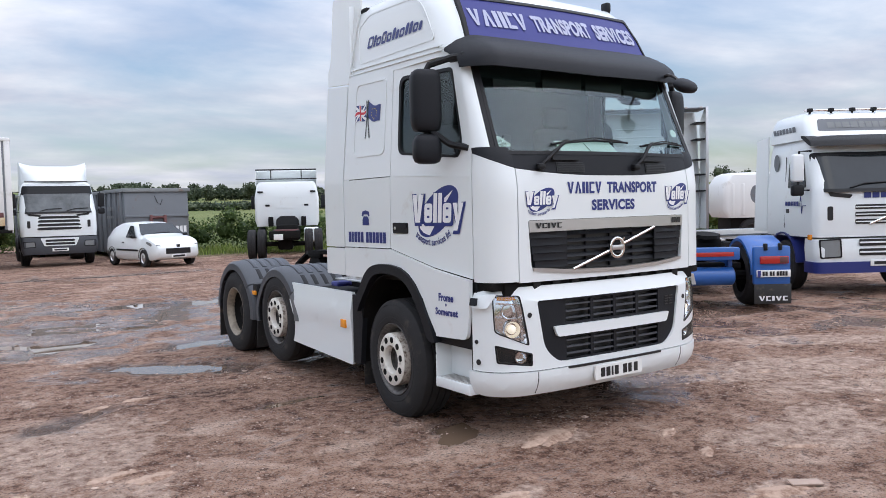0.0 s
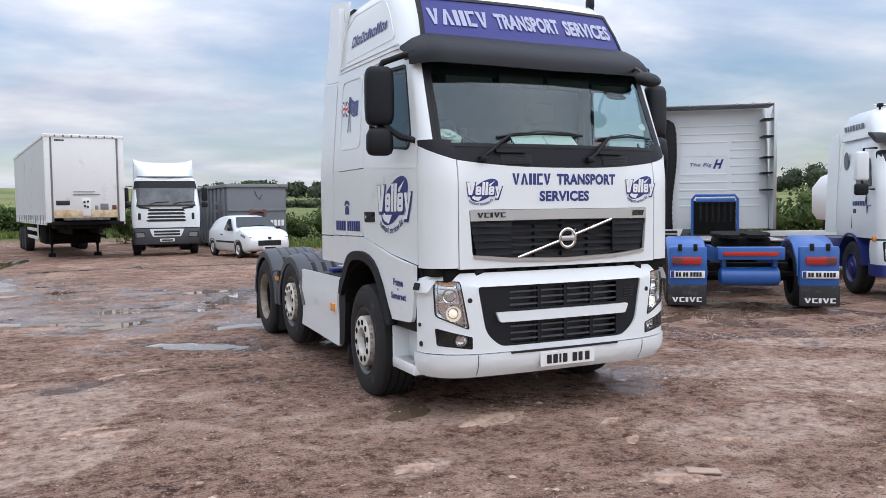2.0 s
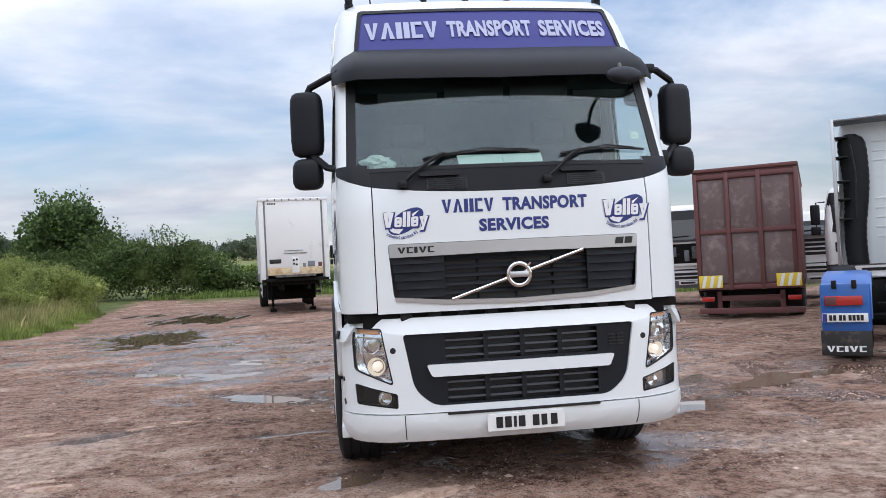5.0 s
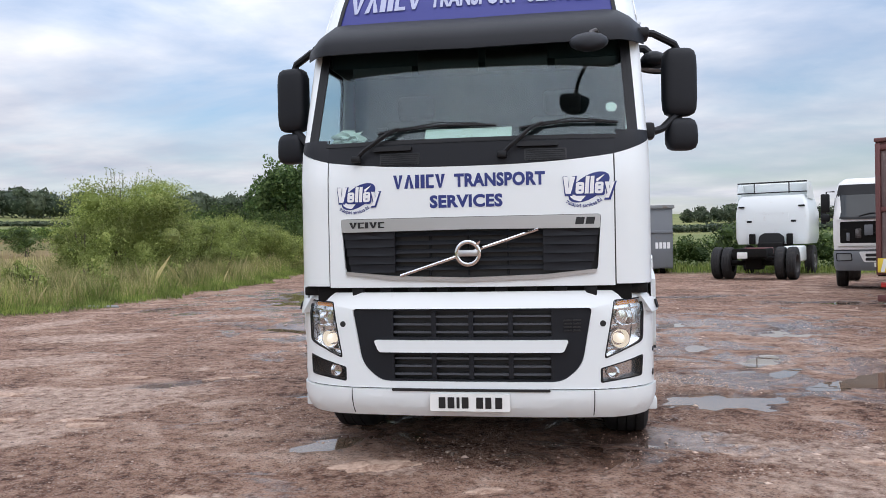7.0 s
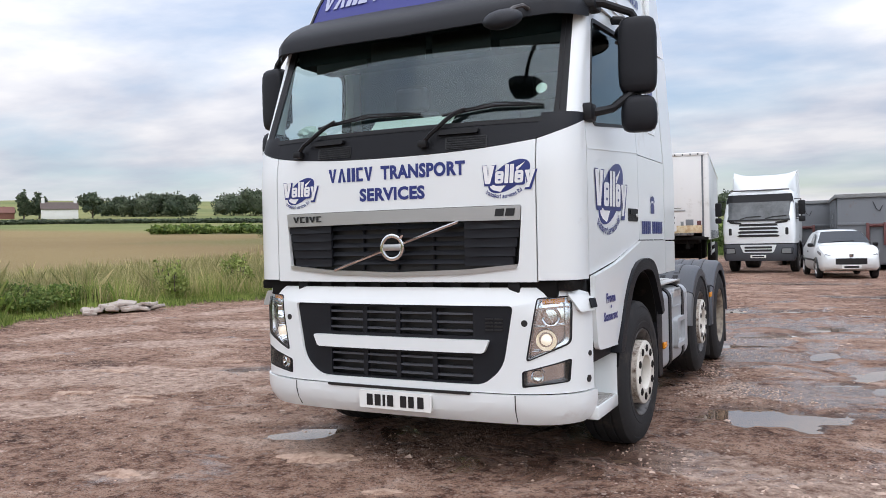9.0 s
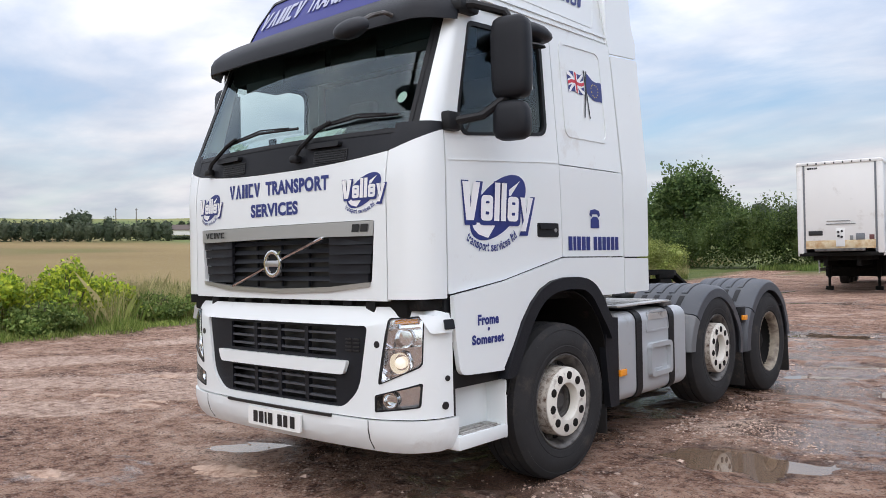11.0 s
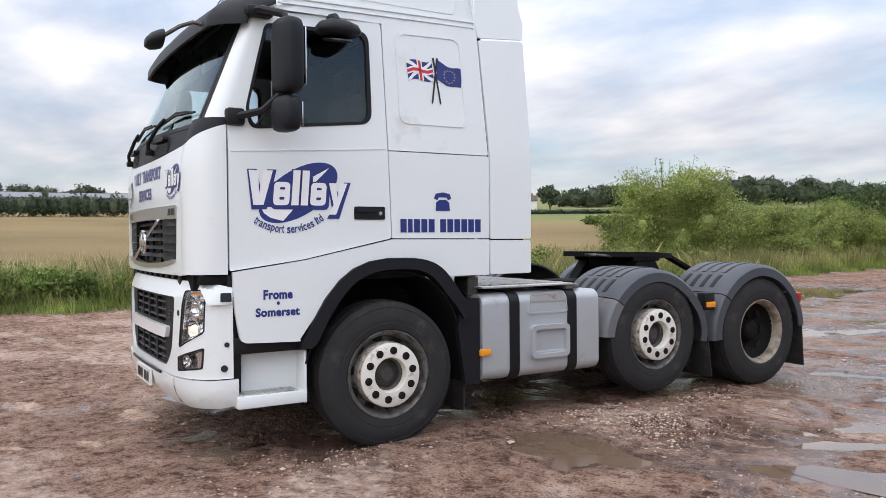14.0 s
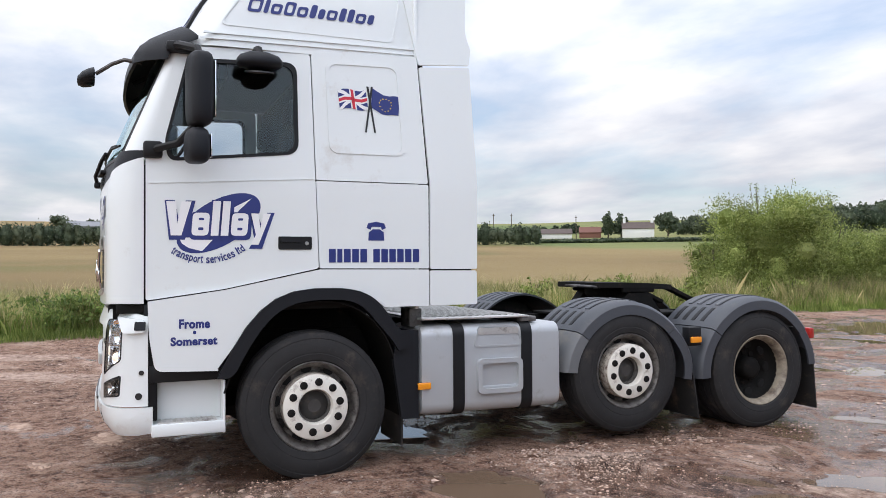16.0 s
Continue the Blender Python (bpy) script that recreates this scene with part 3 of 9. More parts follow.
t_big, t_mid, t_fine, t_grit = tex(0.45, 6, 0.6, dist=0.5), tex(1.7, 10, 0.72, dist=0.5), tex(9, 8, 0.75), tex(55, 4, 0.75)
t_vor = tex(24, kind="ShaderNodeTexVoronoi")
t_vor2 = tex(75, kind="ShaderNodeTexVoronoi")
tread = n.new("ShaderNodeMapping"); tread.inputs["Rotation"].default_value = (0, 0, radians(28)); tread.inputs["Scale"].default_value = (0.5, 3.2, 1)
l.new(tc.outputs["Object"], tread.inputs["Vector"])
t_rut = n.new("ShaderNodeTexNoise"); t_rut.inputs["Scale"].default_value = 1.0; t_rut.inputs["Detail"].default_value = 7; t_rut.inputs["Roughness"].default_value = 0.65
l.new(tread.outputs[0], t_rut.inputs["Vector"])
tone = calc("ADD", calc("MULTIPLY", t_mid.outputs["Fac"], 0.5), calc("ADD", calc("MULTIPLY", t_big.outputs["Fac"], 0.28), calc("MULTIPLY", t_rut.outputs["Fac"], 0.22)))
soil = ramp(tone, (0.41, (0.055, 0.023, 0.0145)), (0.465, (0.192, 0.098, 0.065)), (0.528, (0.365, 0.219, 0.156)), (0.590, (0.68, 0.50, 0.395)))
soil = mixc(ramp(t_fine.outputs["Fac"], (0.45, (0, 0, 0)), (0.60, (0.75, 0.75, 0.75))), soil, (0.49, 0.322, 0.236))
soil = mixc(ramp(t_fine.outputs["Fac"], (0.38, (0.75, 0.75, 0.75)), (0.47, (0, 0, 0))), soil, (0.062, 0.033, 0.024))
soil = mixc(ramp(t_grit.outputs["Fac"], (0.37, (0.85, 0.85, 0.85)), (0.48, (0, 0, 0))), soil, (0.055, 0.030, 0.022))
a_p = n.new("ShaderNodeAttribute"); a_p.attribute_name = "pale"
edge = calc("ADD", a_p.outputs["Fac"], calc("MULTIPLY", calc("SUBTRACT", tex(6, 8, 0.75).outputs["Fac"], 0.5), 1.9))
pale = ramp(edge, (0.42, (0, 0, 0)), (0.62, (1, 1, 1)))
pale = mixc(ramp(a_p.outputs["Fac"], (0.0, (1, 1, 1)), (0.05, (0, 0, 0))), pale, (0, 0, 0))
soil = mixc(calc("MULTIPLY", pale, 0.62), soil, mixc(ramp(t_fine.outputs["Fac"], (0.36, (0, 0, 0)), (0.62, (1, 1, 1))), (0.22, 0.12, 0.085), (0.80, 0.62, 0.50)))
pick = n.new("ShaderNodeSeparateColor"); l.new(t_vor.outputs["Color"], pick.inputs[0])
peb = calc("MULTIPLY", calc("LESS_THAN", t_vor.outputs["Distance"], 0.3), calc("GREATER_THAN", pick.outputs[0], 0.7))
soil = mixc(calc("MULTIPLY", peb, 0.6), soil, mixc(pick.outputs[1], (0.18, 0.10, 0.075), (0.50, 0.39, 0.32)))
pick2 = n.new("ShaderNodeSeparateColor"); l.new(t_vor2.outputs["Color"], pick2.inputs[0])
soil = mixc(calc("MULTIPLY", calc("GREATER_THAN", pick2.outputs[1], 0.88), 0.45), soil, (0.42, 0.33, 0.28))
a_y = n.new("ShaderNodeAttribute"); a_y.attribute_name = "yard"
a_w = n.new("ShaderNodeAttribute"); a_w.attribute_name = "wet"
soil = mixc(calc("MULTIPLY", a_w.outputs["Fac"], 0.65), soil, (0.06, 0.04, 0.032))
t_far, t_fld = tex(0.02, 5, 0.5), tex(0.9, 6)
grass = ramp(t_fld.outputs["Fac"], (0.3, (0.055, 0.085, 0.022)), (0.7, (0.13, 0.145, 0.045)))
field = ramp(t_far.outputs["Fac"], (0.36, (0.165, 0.145, 0.055)), (0.47, (0.225, 0.160, 0.074)), (0.62, (0.265, 0.195, 0.09)))
pos = n.new("ShaderNodeNewGeometry")
sep = n.new("ShaderNodeSeparateXYZ"); l.new(pos.outputs["Position"], sep.inputs[0])
# the ripe field lies beyond the side verge, the green one beyond the back hedge
west = n.new("ShaderNodeMapRange"); west.inputs["From Min"].default_value, west.inputs["From Max"].default_value = -28, -40
l.new(sep.outputs["X"], west.inputs["Value"])
north = n.new("ShaderNodeMapRange"); north.inputs["From Min"].default_value, north.inputs["From Max"].default_value = 105, 88
l.new(sep.outputs["Y"], north.inputs["Value"])
green = ramp(t_far.outputs["Fac"], (0.35, (0.12, 0.16, 0.055)), (0.6, (0.22, 0.22, 0.085)))
wild = mixc(calc("MULTIPLY", west.outputs[0], north.outputs[0]), mixc(west.outputs[0], grass, green), field)
far_n = n.new("ShaderNodeMapRange"); far_n.inputs["From Min"].default_value, far_n.inputs["From Max"].default_value = 45, 70
l.new(sep.outputs["Y"], far_n.inputs["Value"])
wild = mixc(calc("MULTIPLY", far_n.outputs[0], calc("SUBTRACT", 1.0, west.outputs[0])), wild, green)
a_s = n.new("ShaderNodeAttribute"); a_s.attribute_name = "soak"
soaked = ramp(calc("SUBTRACT", tex(1.1, 8, 0.68, dist=0.7).outputs["Fac"], calc("MULTIPLY", a_s.outputs["Fac"], 0.16)), (0.325, (1, 1, 1)), (0.40, (0, 0, 0)))
soil = mixc(calc("MULTIPLY", soaked, 0.55), soil, (0.055, 0.030, 0.021))
l.new(mixc(a_y.outputs["Fac"], wild, soil), bs.inputs["Base Color"])
damp = mixc(soaked, (0.92, 0.92, 0.92), (0.14, 0.14, 0.14))
damp = mixc(a_w.outputs["Fac"], damp, (0.12, 0.12, 0.12))
l.new(mixc(a_y.outputs["Fac"], (0.9, 0.9, 0.9), damp), bs.inputs["Roughness"])
l.new(mixc(soaked, (0.18, 0.18, 0.18), (0.5, 0.5, 0.5)), bs.inputs["Specular IOR Level"])
bp = n.new("ShaderNodeBump"); bp.inputs["Strength"].default_value = 0.95; bp.inputs["Distance"].default_value = 0.06
t_clod = tex(4.2, 7, 0.7, dist=0.4)
hgt = calc("ADD", calc("ADD", calc("MULTIPLY", t_clod.outputs["Fac"], 1.5), calc("MULTIPLY", t_fine.outputs["Fac"], 0.8)), calc("ADD", calc("MULTIPLY", t_grit.outputs["Fac"], 0.35), calc("MULTIPLY", calc("SUBTRACT", 0.5, t_vor.outputs["Distance"]), calc("MULTIPLY", peb, 0.6))))
l.new(calc("SUBTRACT", 1.0, calc("MULTIPLY", soaked, 0.85)), bp.inputs["Strength"]); l.new(hgt, bp.inputs["Height"]); l.new(bp.outputs[0], bs.inputs["Normal"])
g_me.materials.append(M_GROUND)

# standing water
M_WATER = bpy.data.materials.new("muddy_rain_water")
M_WATER.use_nodes = True
wb = M_WATER.node_tree.nodes["Principled BSDF"]
wb.inputs["Base Color"].default_value, wb.inputs["Roughness"].default_value, wb.inputs["IOR"].default_value = (0.17, 0.115, 0.078, 1), 0.012, 1.62
for nth, (px, py, a, b, turn, dep) in enumerate(PUDDLES):
    c, s = math.cos(radians(turn)), math.sin(radians(turn))
    bm = bmesh.new()
    vs = []
    for k in range(40):
        t = 2 * math.pi * k / 40
        u, v = a * 1.75 * math.cos(t), b * 1.75 * math.sin(t)
        vs.append(bm.verts.new((u * c - v * s, u * s + v * c, 0)))
    bm.faces.new(vs)
    me = finish(bm, "puddle")
    me.materials.append(M_WATER)
    tagged(new("puddle", me), "shallow muddy rain puddle in the gravel yard", "puddle", group="puddles in the yard", kind="structure").location = (px, py, WATER - 0.0006 * nth)

# ---------------- the white tractor unit ----------------
def cab_y(x, z):
    """Front face of the cab."""
    base = interp(z, (0.3, 2.0, 2.16, 2.9, 3.1), (-0.03, -0.03, -0.012, 0.30, 0.38))
    bow = interp(z, (1.9, 2.2), (0.05, 0.10))
    return base + bow * (x / 1.0) ** 2


def cab_x(y, z):
    """Side face of the cab, as a distance from its middle."""
    return interp(y, (0.25, 0.6, 1.4, 2.6), (1.19, 1.207, 1.235, 1.255)) - max(0.0, z - 2.0) * 0.055


def low_x(y, z):
    return interp(y, (0.2, 0.5, 1.4, 2.6), (1.215, 1.237, 1.25, 1.258))


def on_front(x, z, d):
    return (x, cab_y(x, z) + d, z)


def on_side(s, f=cab_x):
    return lambda y, z, d: (s * (f(y, z) - d), y, z)


_BUMP = [(0, -0.035), (0.4, -0.03), (0.7, -0.012), (0.88, 0.01), (1.0, 0.04), (1.09, 0.085), (1.15, 0.14), (1.185, 0.20), (1.2, 0.27), (1.21, 0.36)]
_LEN = [0.0]
for _p, _q in zip(_BUMP, _BUMP[1:]):
    _LEN.append(_LEN[-1] + math.dist(_p, _q))


def u_of_x(x):
    return math.copysign(interp(abs(x), [p[0] for p in _BUMP], _LEN), x)


def u_of_y(y, s=1):
    return s * interp(y, [p[1] for p in _BUMP], _LEN)


def on_bumper(u, z, d):
    """The bumper's skin, wrapped round the corners, by length along it."""
    s, a = (1 if u >= 0 else -1), abs(u)
    x, y = interp(a, _LEN, [p[0] for p in _BUMP]), interp(a, _LEN, [p[1] for p in _BUMP])
    x2, y2 = interp(a + 0.03, _LEN, [p[0] for p in _BUMP]), interp(a + 0.03, _LEN, [p[1] for p in _BUMP])
    x1, y1 = interp(max(0, a - 0.03), _LEN, [p[0] for p in _BUMP]), interp(max(0, a - 0.03), _LEN, [p[1] for p in _BUMP])
    tx, ty = x2 - x1, y2 - y1
    k = math.hypot(tx, ty) or 1
    tuck = interp(z, (0.33, 0.38, 0.46, 1.05, 1.18), (0.07, 0.025, 0.0, 0.0, 0.045))
    d += tuck
    return (s * (x - d * ty / k), y + d * tx / k, z)


def xz(points, s=1):
    return [(u_of_x(s * x), z) for x, z in points]


truck = thing("tractor_unit", "white three-axle tractor unit with blue lettering parked on wet gravel", "truck")

# -- front panel, grille --
def band_top(x):
    return 1.985 + 0.055 * abs(x / 0.945) ** 2.5


fp = [(-0.945, 1.195), (0.945, 1.195)] + [(x, band_top(x)) for x in np.linspace(0.945, -0.945, 21)]
gr_hole = rounded([(-0.862, 1.655), (-0.835, 1.285), (-0.5, 1.25), (0, 1.235), (0.5, 1.25), (0.835, 1.285), (0.862, 1.655)], [0.02, 0.04, 0, 0, 0, 0.04, 0.02])
part("front_panel", skin(fp, on_front, 0.03, holes=(gr_hole,), step=0.12), M_WHITE, truck)


part("grille_top_strip", skin(rounded([(-0.858, 1.652), (-0.852, 1.565), (0, 1.572), (0.852, 1.565), (0.858, 1.652)], 0.006), lambda x, z, d: on_front(x, z, d - 0.006), 0.04, step=0.12), M_SILVER, truck, "brushed silver strip")
lip_o = [(-0.832, 1.30), (-0.822, 1.278), (-0.5, 1.243), (0, 1.228), (0.5, 1.243), (0.822, 1.278), (0.832, 1.30)]
lip_i = [(0.80, 1.30), (0.5, 1.272), (0, 1.257), (-0.5, 1.272), (-0.80, 1.30)]
part("grille_lip", skin(lip_o + lip_i, lambda x, z, d: on_front(x, z, d - 0.012), 0.05, step=0.15), M_SILVER, truck, "silver lower lip")
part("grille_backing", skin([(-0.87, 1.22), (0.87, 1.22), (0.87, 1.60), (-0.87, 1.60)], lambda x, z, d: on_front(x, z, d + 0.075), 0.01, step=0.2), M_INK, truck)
for k in range(5):
    z0 = 1.295 + k * 0.056
    w = 0.80 + 0.012 * k

    def slat(x, v, d, z0=z0):
        return on_front(x, z0 + v, d + 0.012 + 0.035 * (v / 0.04))
    for a, b in ((-w, -0.49), (0.49, w)):
        part("grille_slat", skin(rounded([(a, 0.0), (b, 0.0), (b, 0.052), (a, 0.052)], 0.004), lambda x, v, d, z0=z0: on_front(x, z0 + v, d + 0.008 + 0.012 * (1 - abs(v - 0.026) / 0.026)), 0.02, step=0.1), M_CHARCOAL, truck)
    part("grille_slat", skin([(-0.49, 0.012), (0.49, 0.012), (0.49, 0.040), (-0.49, 0.040)], slat, 0.014, step=0.12), M_CHARCOAL, truck)
for x in (-0.26, 0.0, 0.26):
    part("grille_upright", box(x - 0.006, x + 0.006, cab_y(x, 1.4) + 0.05, cab_y(x, 1.4) + 0.07, 1.27, 1.57, 0.002, 1), M_CHARCOAL, truck)
part("badge_bar", tube([on_front(x, 1.415 + 0.32 * x, -0.012) for x in np.linspace(-0.45, 0.46, 9)], 0.011, 6), M_CHROME, truck, "slanting chrome bar")
part("badge_ring", moved(lathe([(0.058, 0), (0.062, -0.012), (0.075, -0.016), (0.086, -0.012), (0.088, 0.0), (0.058, 0)], 28), Matrix.Translation((0.005, -0.045, 1.415)) @ pose(0, 0, 0, 0, 0, 90)), M_CHROME, truck, "chrome ring badge")
part("badge_band", box(-0.058, 0.068, -0.066, -0.05, 1.395, 1.435, 0.004), M_SILVER, truck)
part("badge_arrow", tube([(0.06, -0.05, 1.468), (0.085, -0.052, 1.492)], 0.014, 4, 0.006), M_CHROME, truck)

# -- corner panels --
for s in (-1, 1):
    def corner(t, v, s=s, d=0.0):
        z = 1.205 + v * (interp(t, (0, 1), (2.043, 2.155)) - 1.205)
        x0, y0, x1, y1 = 0.953, cab_y(0.953, min(z, 2.05)), cab_x(0.245, z), 0.245
        a = t * math.pi / 2
        return (s * (x0 + (x1 - x0) * (math.sin(a) ** 0.85) - d), y0 + (y1 - y0) * (1 - math.cos(a) ** 0.85) + d * 0.3, z)
    part("corner_panel", solid(grid(corner, 12, 10), 0.012), M_WHITE, truck)

    def cowl_end(t, v, s=s):
        z0 = interp(t, (0, 1), (2.047, 2.158))
        z = z0 + v * (2.2 - z0)
        x0, y0, x1, y1 = 0.953, cab_y(0.953, z), cab_x(0.245, z), 0.25 + (z - 2.15) * 0.25
        a = t * math.pi / 2
        return (s * (x0 + (x1 - x0) * (math.sin(a) ** 0.85)), y0 + (y1 - y0) * (1 - math.cos(a) ** 0.85), z)
    part("cowl_end", solid(grid(cowl_end, 10, 3), 0.012), M_CHARCOAL, truck)

    # windscreen pillar
    def pillar(t, v, s=s):
        z = 2.2 + v * 0.74
        xw = 1.062 - 0.03 * v
        x0, y0 = xw, cab_y(xw, z)
        y1 = 0.255 + (z - 2.16) / 0.74 * 0.21
        x1 = cab_x(y1, z)
        a = t * math.pi / 2
        return (s * (x0 + (x1 - x0) * math.sin(a)), y0 + (y1 - y0) * (1 - math.cos(a)), z)
    part("pillar_trim", solid(grid(lambda t, v: pillar(t * 0.26, v), 5, 8), 0.03), M_BLACK, truck)
    part("windscreen_pillar", solid(grid(lambda t, v: pillar(0.26 + t * 0.74, v), 7, 8), 0.03), M_WHITE, truck)

# -- cowl, windscreen --
cowl = [(x, band_top(x) + 0.004) for x in np.linspace(-0.945, 0.945, 21)] + [(1.0, 2.12), (1.035, 2.2), (0.95, 2.165)] + [(x, 2.15) for x in np.linspace(0.8, -0.8, 7)] + [(-0.95, 2.165), (-1.035, 2.2), (-1.0, 2.12)]
part("cowl_panel", skin(cowl, on_front, 0.03, step=0.15), M_CHARCOAL, truck, "dark grey plastic cowl")
ws = rounded([(-1.05, 2.165), (1.05, 2.165), (1.022, 2.93), (-1.022, 2.93)], 0.04)
glass = part("windscreen", skin(ws, on_front, 0.0, step=0.1), M_GLASS, truck, "laminated windscreen")
glass.visible_shadow = False
part("windscreen_seal", frame_skin(rounded([(-1.07, 2.145), (1.07, 2.145), (1.042, 2.945), (-1.042, 2.945)], 0.04), lambda x, z, d: on_front(x, z, d - 0.004), 0.028, 0.02), M_BLACK, truck)
for x0 in (-0.58, 0.38):
    part("air_intake", skin(rrect(x0, 2.01, x0 + 0.27, 2.085, 0.008), lambda x, z, d: on_front(x, z, d - 0.006), 0.02, step=0.1), M_INK, truck)
    for k in range(5):
        part("intake_slat", skin([(x0 + 0.008, 2.017 + k * 0.014), (x0 + 0.262, 2.017 + k * 0.014), (x0 + 0.262, 2.023 + k * 0.014), (x0 + 0.008, 2.023 + k * 0.014)], lambda x, z, d: on_front(x, z, d - 0.012), 0.008, step=0.15), M_BLACK, truck)
    part("grab_step", skin(rrect(x0 - 0.05, 2.10, x0 + 0.22, 2.13, 0.012), lambda x, z, d: on_front(x, z, d - 0.035), 0.04, step=0.1), M_BLACK, truck)
for x0, x1, tip in ((-0.74, -0.55, 0.20), (0.24, 0.40, 0.98)):
    arm = part("wiper_arm", join(tube([on_front(x0, 2.06, -0.03), on_front(x0 + 0.06, 2.11, -0.05), on_front(x1 + 0.02, 2.215, -0.045), on_front(x1 + 0.1, 2.255, -0.04)], 0.014, 6), box(x0 - 0.035, x0 + 0.03, cab_y(x0, 2.05) - 0.05, cab_y(x0, 2.05), 2.03, 2.075, 0.012)), M_BLACK, truck)
    part("wiper_blade", join(tube([on_front(x1 - 0.05, 2.225, -0.02), on_front((x1 + tip) / 2, 2.262, -0.03), on_front(tip, 2.25, -0.02)], 0.009, 5), tube([on_front(x1, 2.235, -0.03), on_front((x1 + tip) / 2, 2.28, -0.035), on_front(tip - 0.08, 2.262, -0.03)], 0.006, 4)), M_BLACK, arm)

# -- sides --
door_o = rounded([(0.256, 1.225), (0.75, 1.292), (1.384, 1.425), (1.361, 2.10), (1.339, 2.945), (0.47, 2.915), (0.256, 2.17)], [0.015, 0, 0.02, 0, 0.05, 0.05, 0.0])
win_o = rounded([(0.395, 2.135), (1.25, 2.215), (1.245, 2.862), (0.515, 2.835), (0.372, 2.27)], [0.07, 0.09, 0.09, 0.04, 0.04], 6)
fender_o = rounded([(0.268, 1.218), (0.275, 1.0), (0.312, 0.765), (0.715, 0.752)], [0, 0.06, 0.05, 0.02]) + [(0.80, 0.90), (0.88, 1.03), (0.98, 1.145), (1.08, 1.22), (1.2, 1.268), (1.35, 1.288), (1.55, 1.286), (1.68, 1.262), (1.78, 1.21), (1.855, 1.145), (2.196, 1.145), (2.199, 1.410), (1.390, 1.417), (0.75, 1.2855)]
for s in (-1, 1):
    side = on_side(s)
    low = on_side(s, low_x)
    door = part("cab_door", skin(door_o, side, 0.03, holes=(win_o,), step=0.11), M_WHITE, truck)
    part("door_crease", skin([(0.27, 1.985), (1.35, 2.045), (1.35, 2.051), (0.27, 1.991)], on_side(s, lambda y, z: cab_x(y, z) + 0.004), 0.004, step=0.2), M_WHITE, door)
    g = part("door_window", skin(ring_of(win_o, 0.012), on_side(s, lambda y, z: cab_x(y, z) - 0.012), 0.0, step=0.2), M_GLASS_SIDE, door, "tinted side window")
    g.visible_shadow = False
    part("window_seal", frame_skin(win_o, on_side(s, lambda y, z: cab_x(y, z) + 0.004), 0.028, 0.02), M_BLACK, door, "black rubber seal")
    part("window_bar", tube([side(0.50, 2.24, 0.02), side(0.47, 2.19, 0.02), side(0.44, 2.15, 0.02)], 0.012, 6), M_BLACK, door)
    han = part("door_handle", skin(rrect(1.105, 1.555, 1.335, 1.645, 0.012), on_side(s, lambda y, z: cab_x(y, z) + 0.006), 0.01, step=0.2), M_BLACK, door, "black recessed handle")
    part("handle_grip", skin(rrect(1.12, 1.605, 1.255, 1.638, 0.01), on_side(s, lambda y, z: cab_x(y, z) + 0.016), 0.012, step=0.2), M_CHARCOAL, han)
    part("lock", moved(lathe([(0.0, 0.006), (0.012, 0.006), (0.014, 0.0)], 12), Matrix.Translation(((cab_x(1.3, 1.6) + 0.006) * s, 1.3, 1.598)) @ Matrix.Diagonal((s, 1, 1, 1))), M_SILVER, han)
    part("fender_panel", skin(fender_o, low, 0.03, step=0.1), M_WHITE, truck, "white wing panel below the door")
    # wheel arch edge
    arch = [(0.715, 0.742), (0.80, 0.90), (0.88, 1.03), (0.98, 1.145), (1.08, 1.22), (1.2, 1.268), (1.35, 1.288), (1.55, 1.286), (1.68, 1.262), (1.78, 1.21), (1.87, 1.11), (1.93, 1.02), (2.0, 0.95), (2.03, 0.85)]
    inner = [(1.96, 0.83), (1.90, 0.92), (1.82, 1.01), (1.73, 1.12), (1.65, 1.18), (1.55, 1.205), (1.35, 1.208), (1.22, 1.188), (1.12, 1.145), (1.04, 1.08), (0.95, 0.97), (0.87, 0.84), (0.80, 0.70), (0.70, 0.70)]
    part("arch_trim", skin(eased(arch) + eased(inner), on_side(s, lambda y, z: low_x(y, z) + 0.022), 0.10, step=0.15), M_CHARCOAL, truck, "black plastic arch trim")
    part("wheel_housing", solid(rings([[(s * x, y, z) for y, z in eased([(0.74, 0.6), (0.84, 0.88), (1.0, 1.12), (1.3, 1.2), (1.6, 1.19), (1.82, 1.03), (1.95, 0.8), (2.0, 0.35)])] for x in (1.23, 0.62)], closed=False, caps=False), 0.01), M_DARK, truck)
    part("arch_rear_panel", join(skin([(1.95, 0.97), (2.12, 0.97), (2.12, 0.33), (1.99, 0.33), (1.93, 0.75)], on_side(s, lambda y, z: 1.235), 0.05, step=0.3), box(s * 1.22 if s < 0 else 0.66, s * 0.66 if s < 0 else 1.22, 2.05, 2.075, 0.33, 0.97, 0.005)), M_CHARCOAL, truck)
    part("mud_flap", box(min(s * 0.7, s * 1.19), max(s * 0.7, s * 1.19), 2.0, 2.015, 0.13, 0.62, 0.004), M_FLAP, truck)
    # sleeper
    up = rounded([(1.369, 2.041), (2.198, 2.038), (2.134, 2.98), (1.347, 2.947)], [0.012, 0.012, 0.03, 0.03])
    upper = part("sleeper_panel", skin(up, side, 0.03, step=0.11), M_WHITE, truck)
    part("locker_lid", skin(rounded([(1.391, 1.425), (2.201, 1.418), (2.201, 2.031), (1.368, 2.034)], 0.012), side, 0.03, step=0.11), M_WHITE, truck, "white side locker lid")
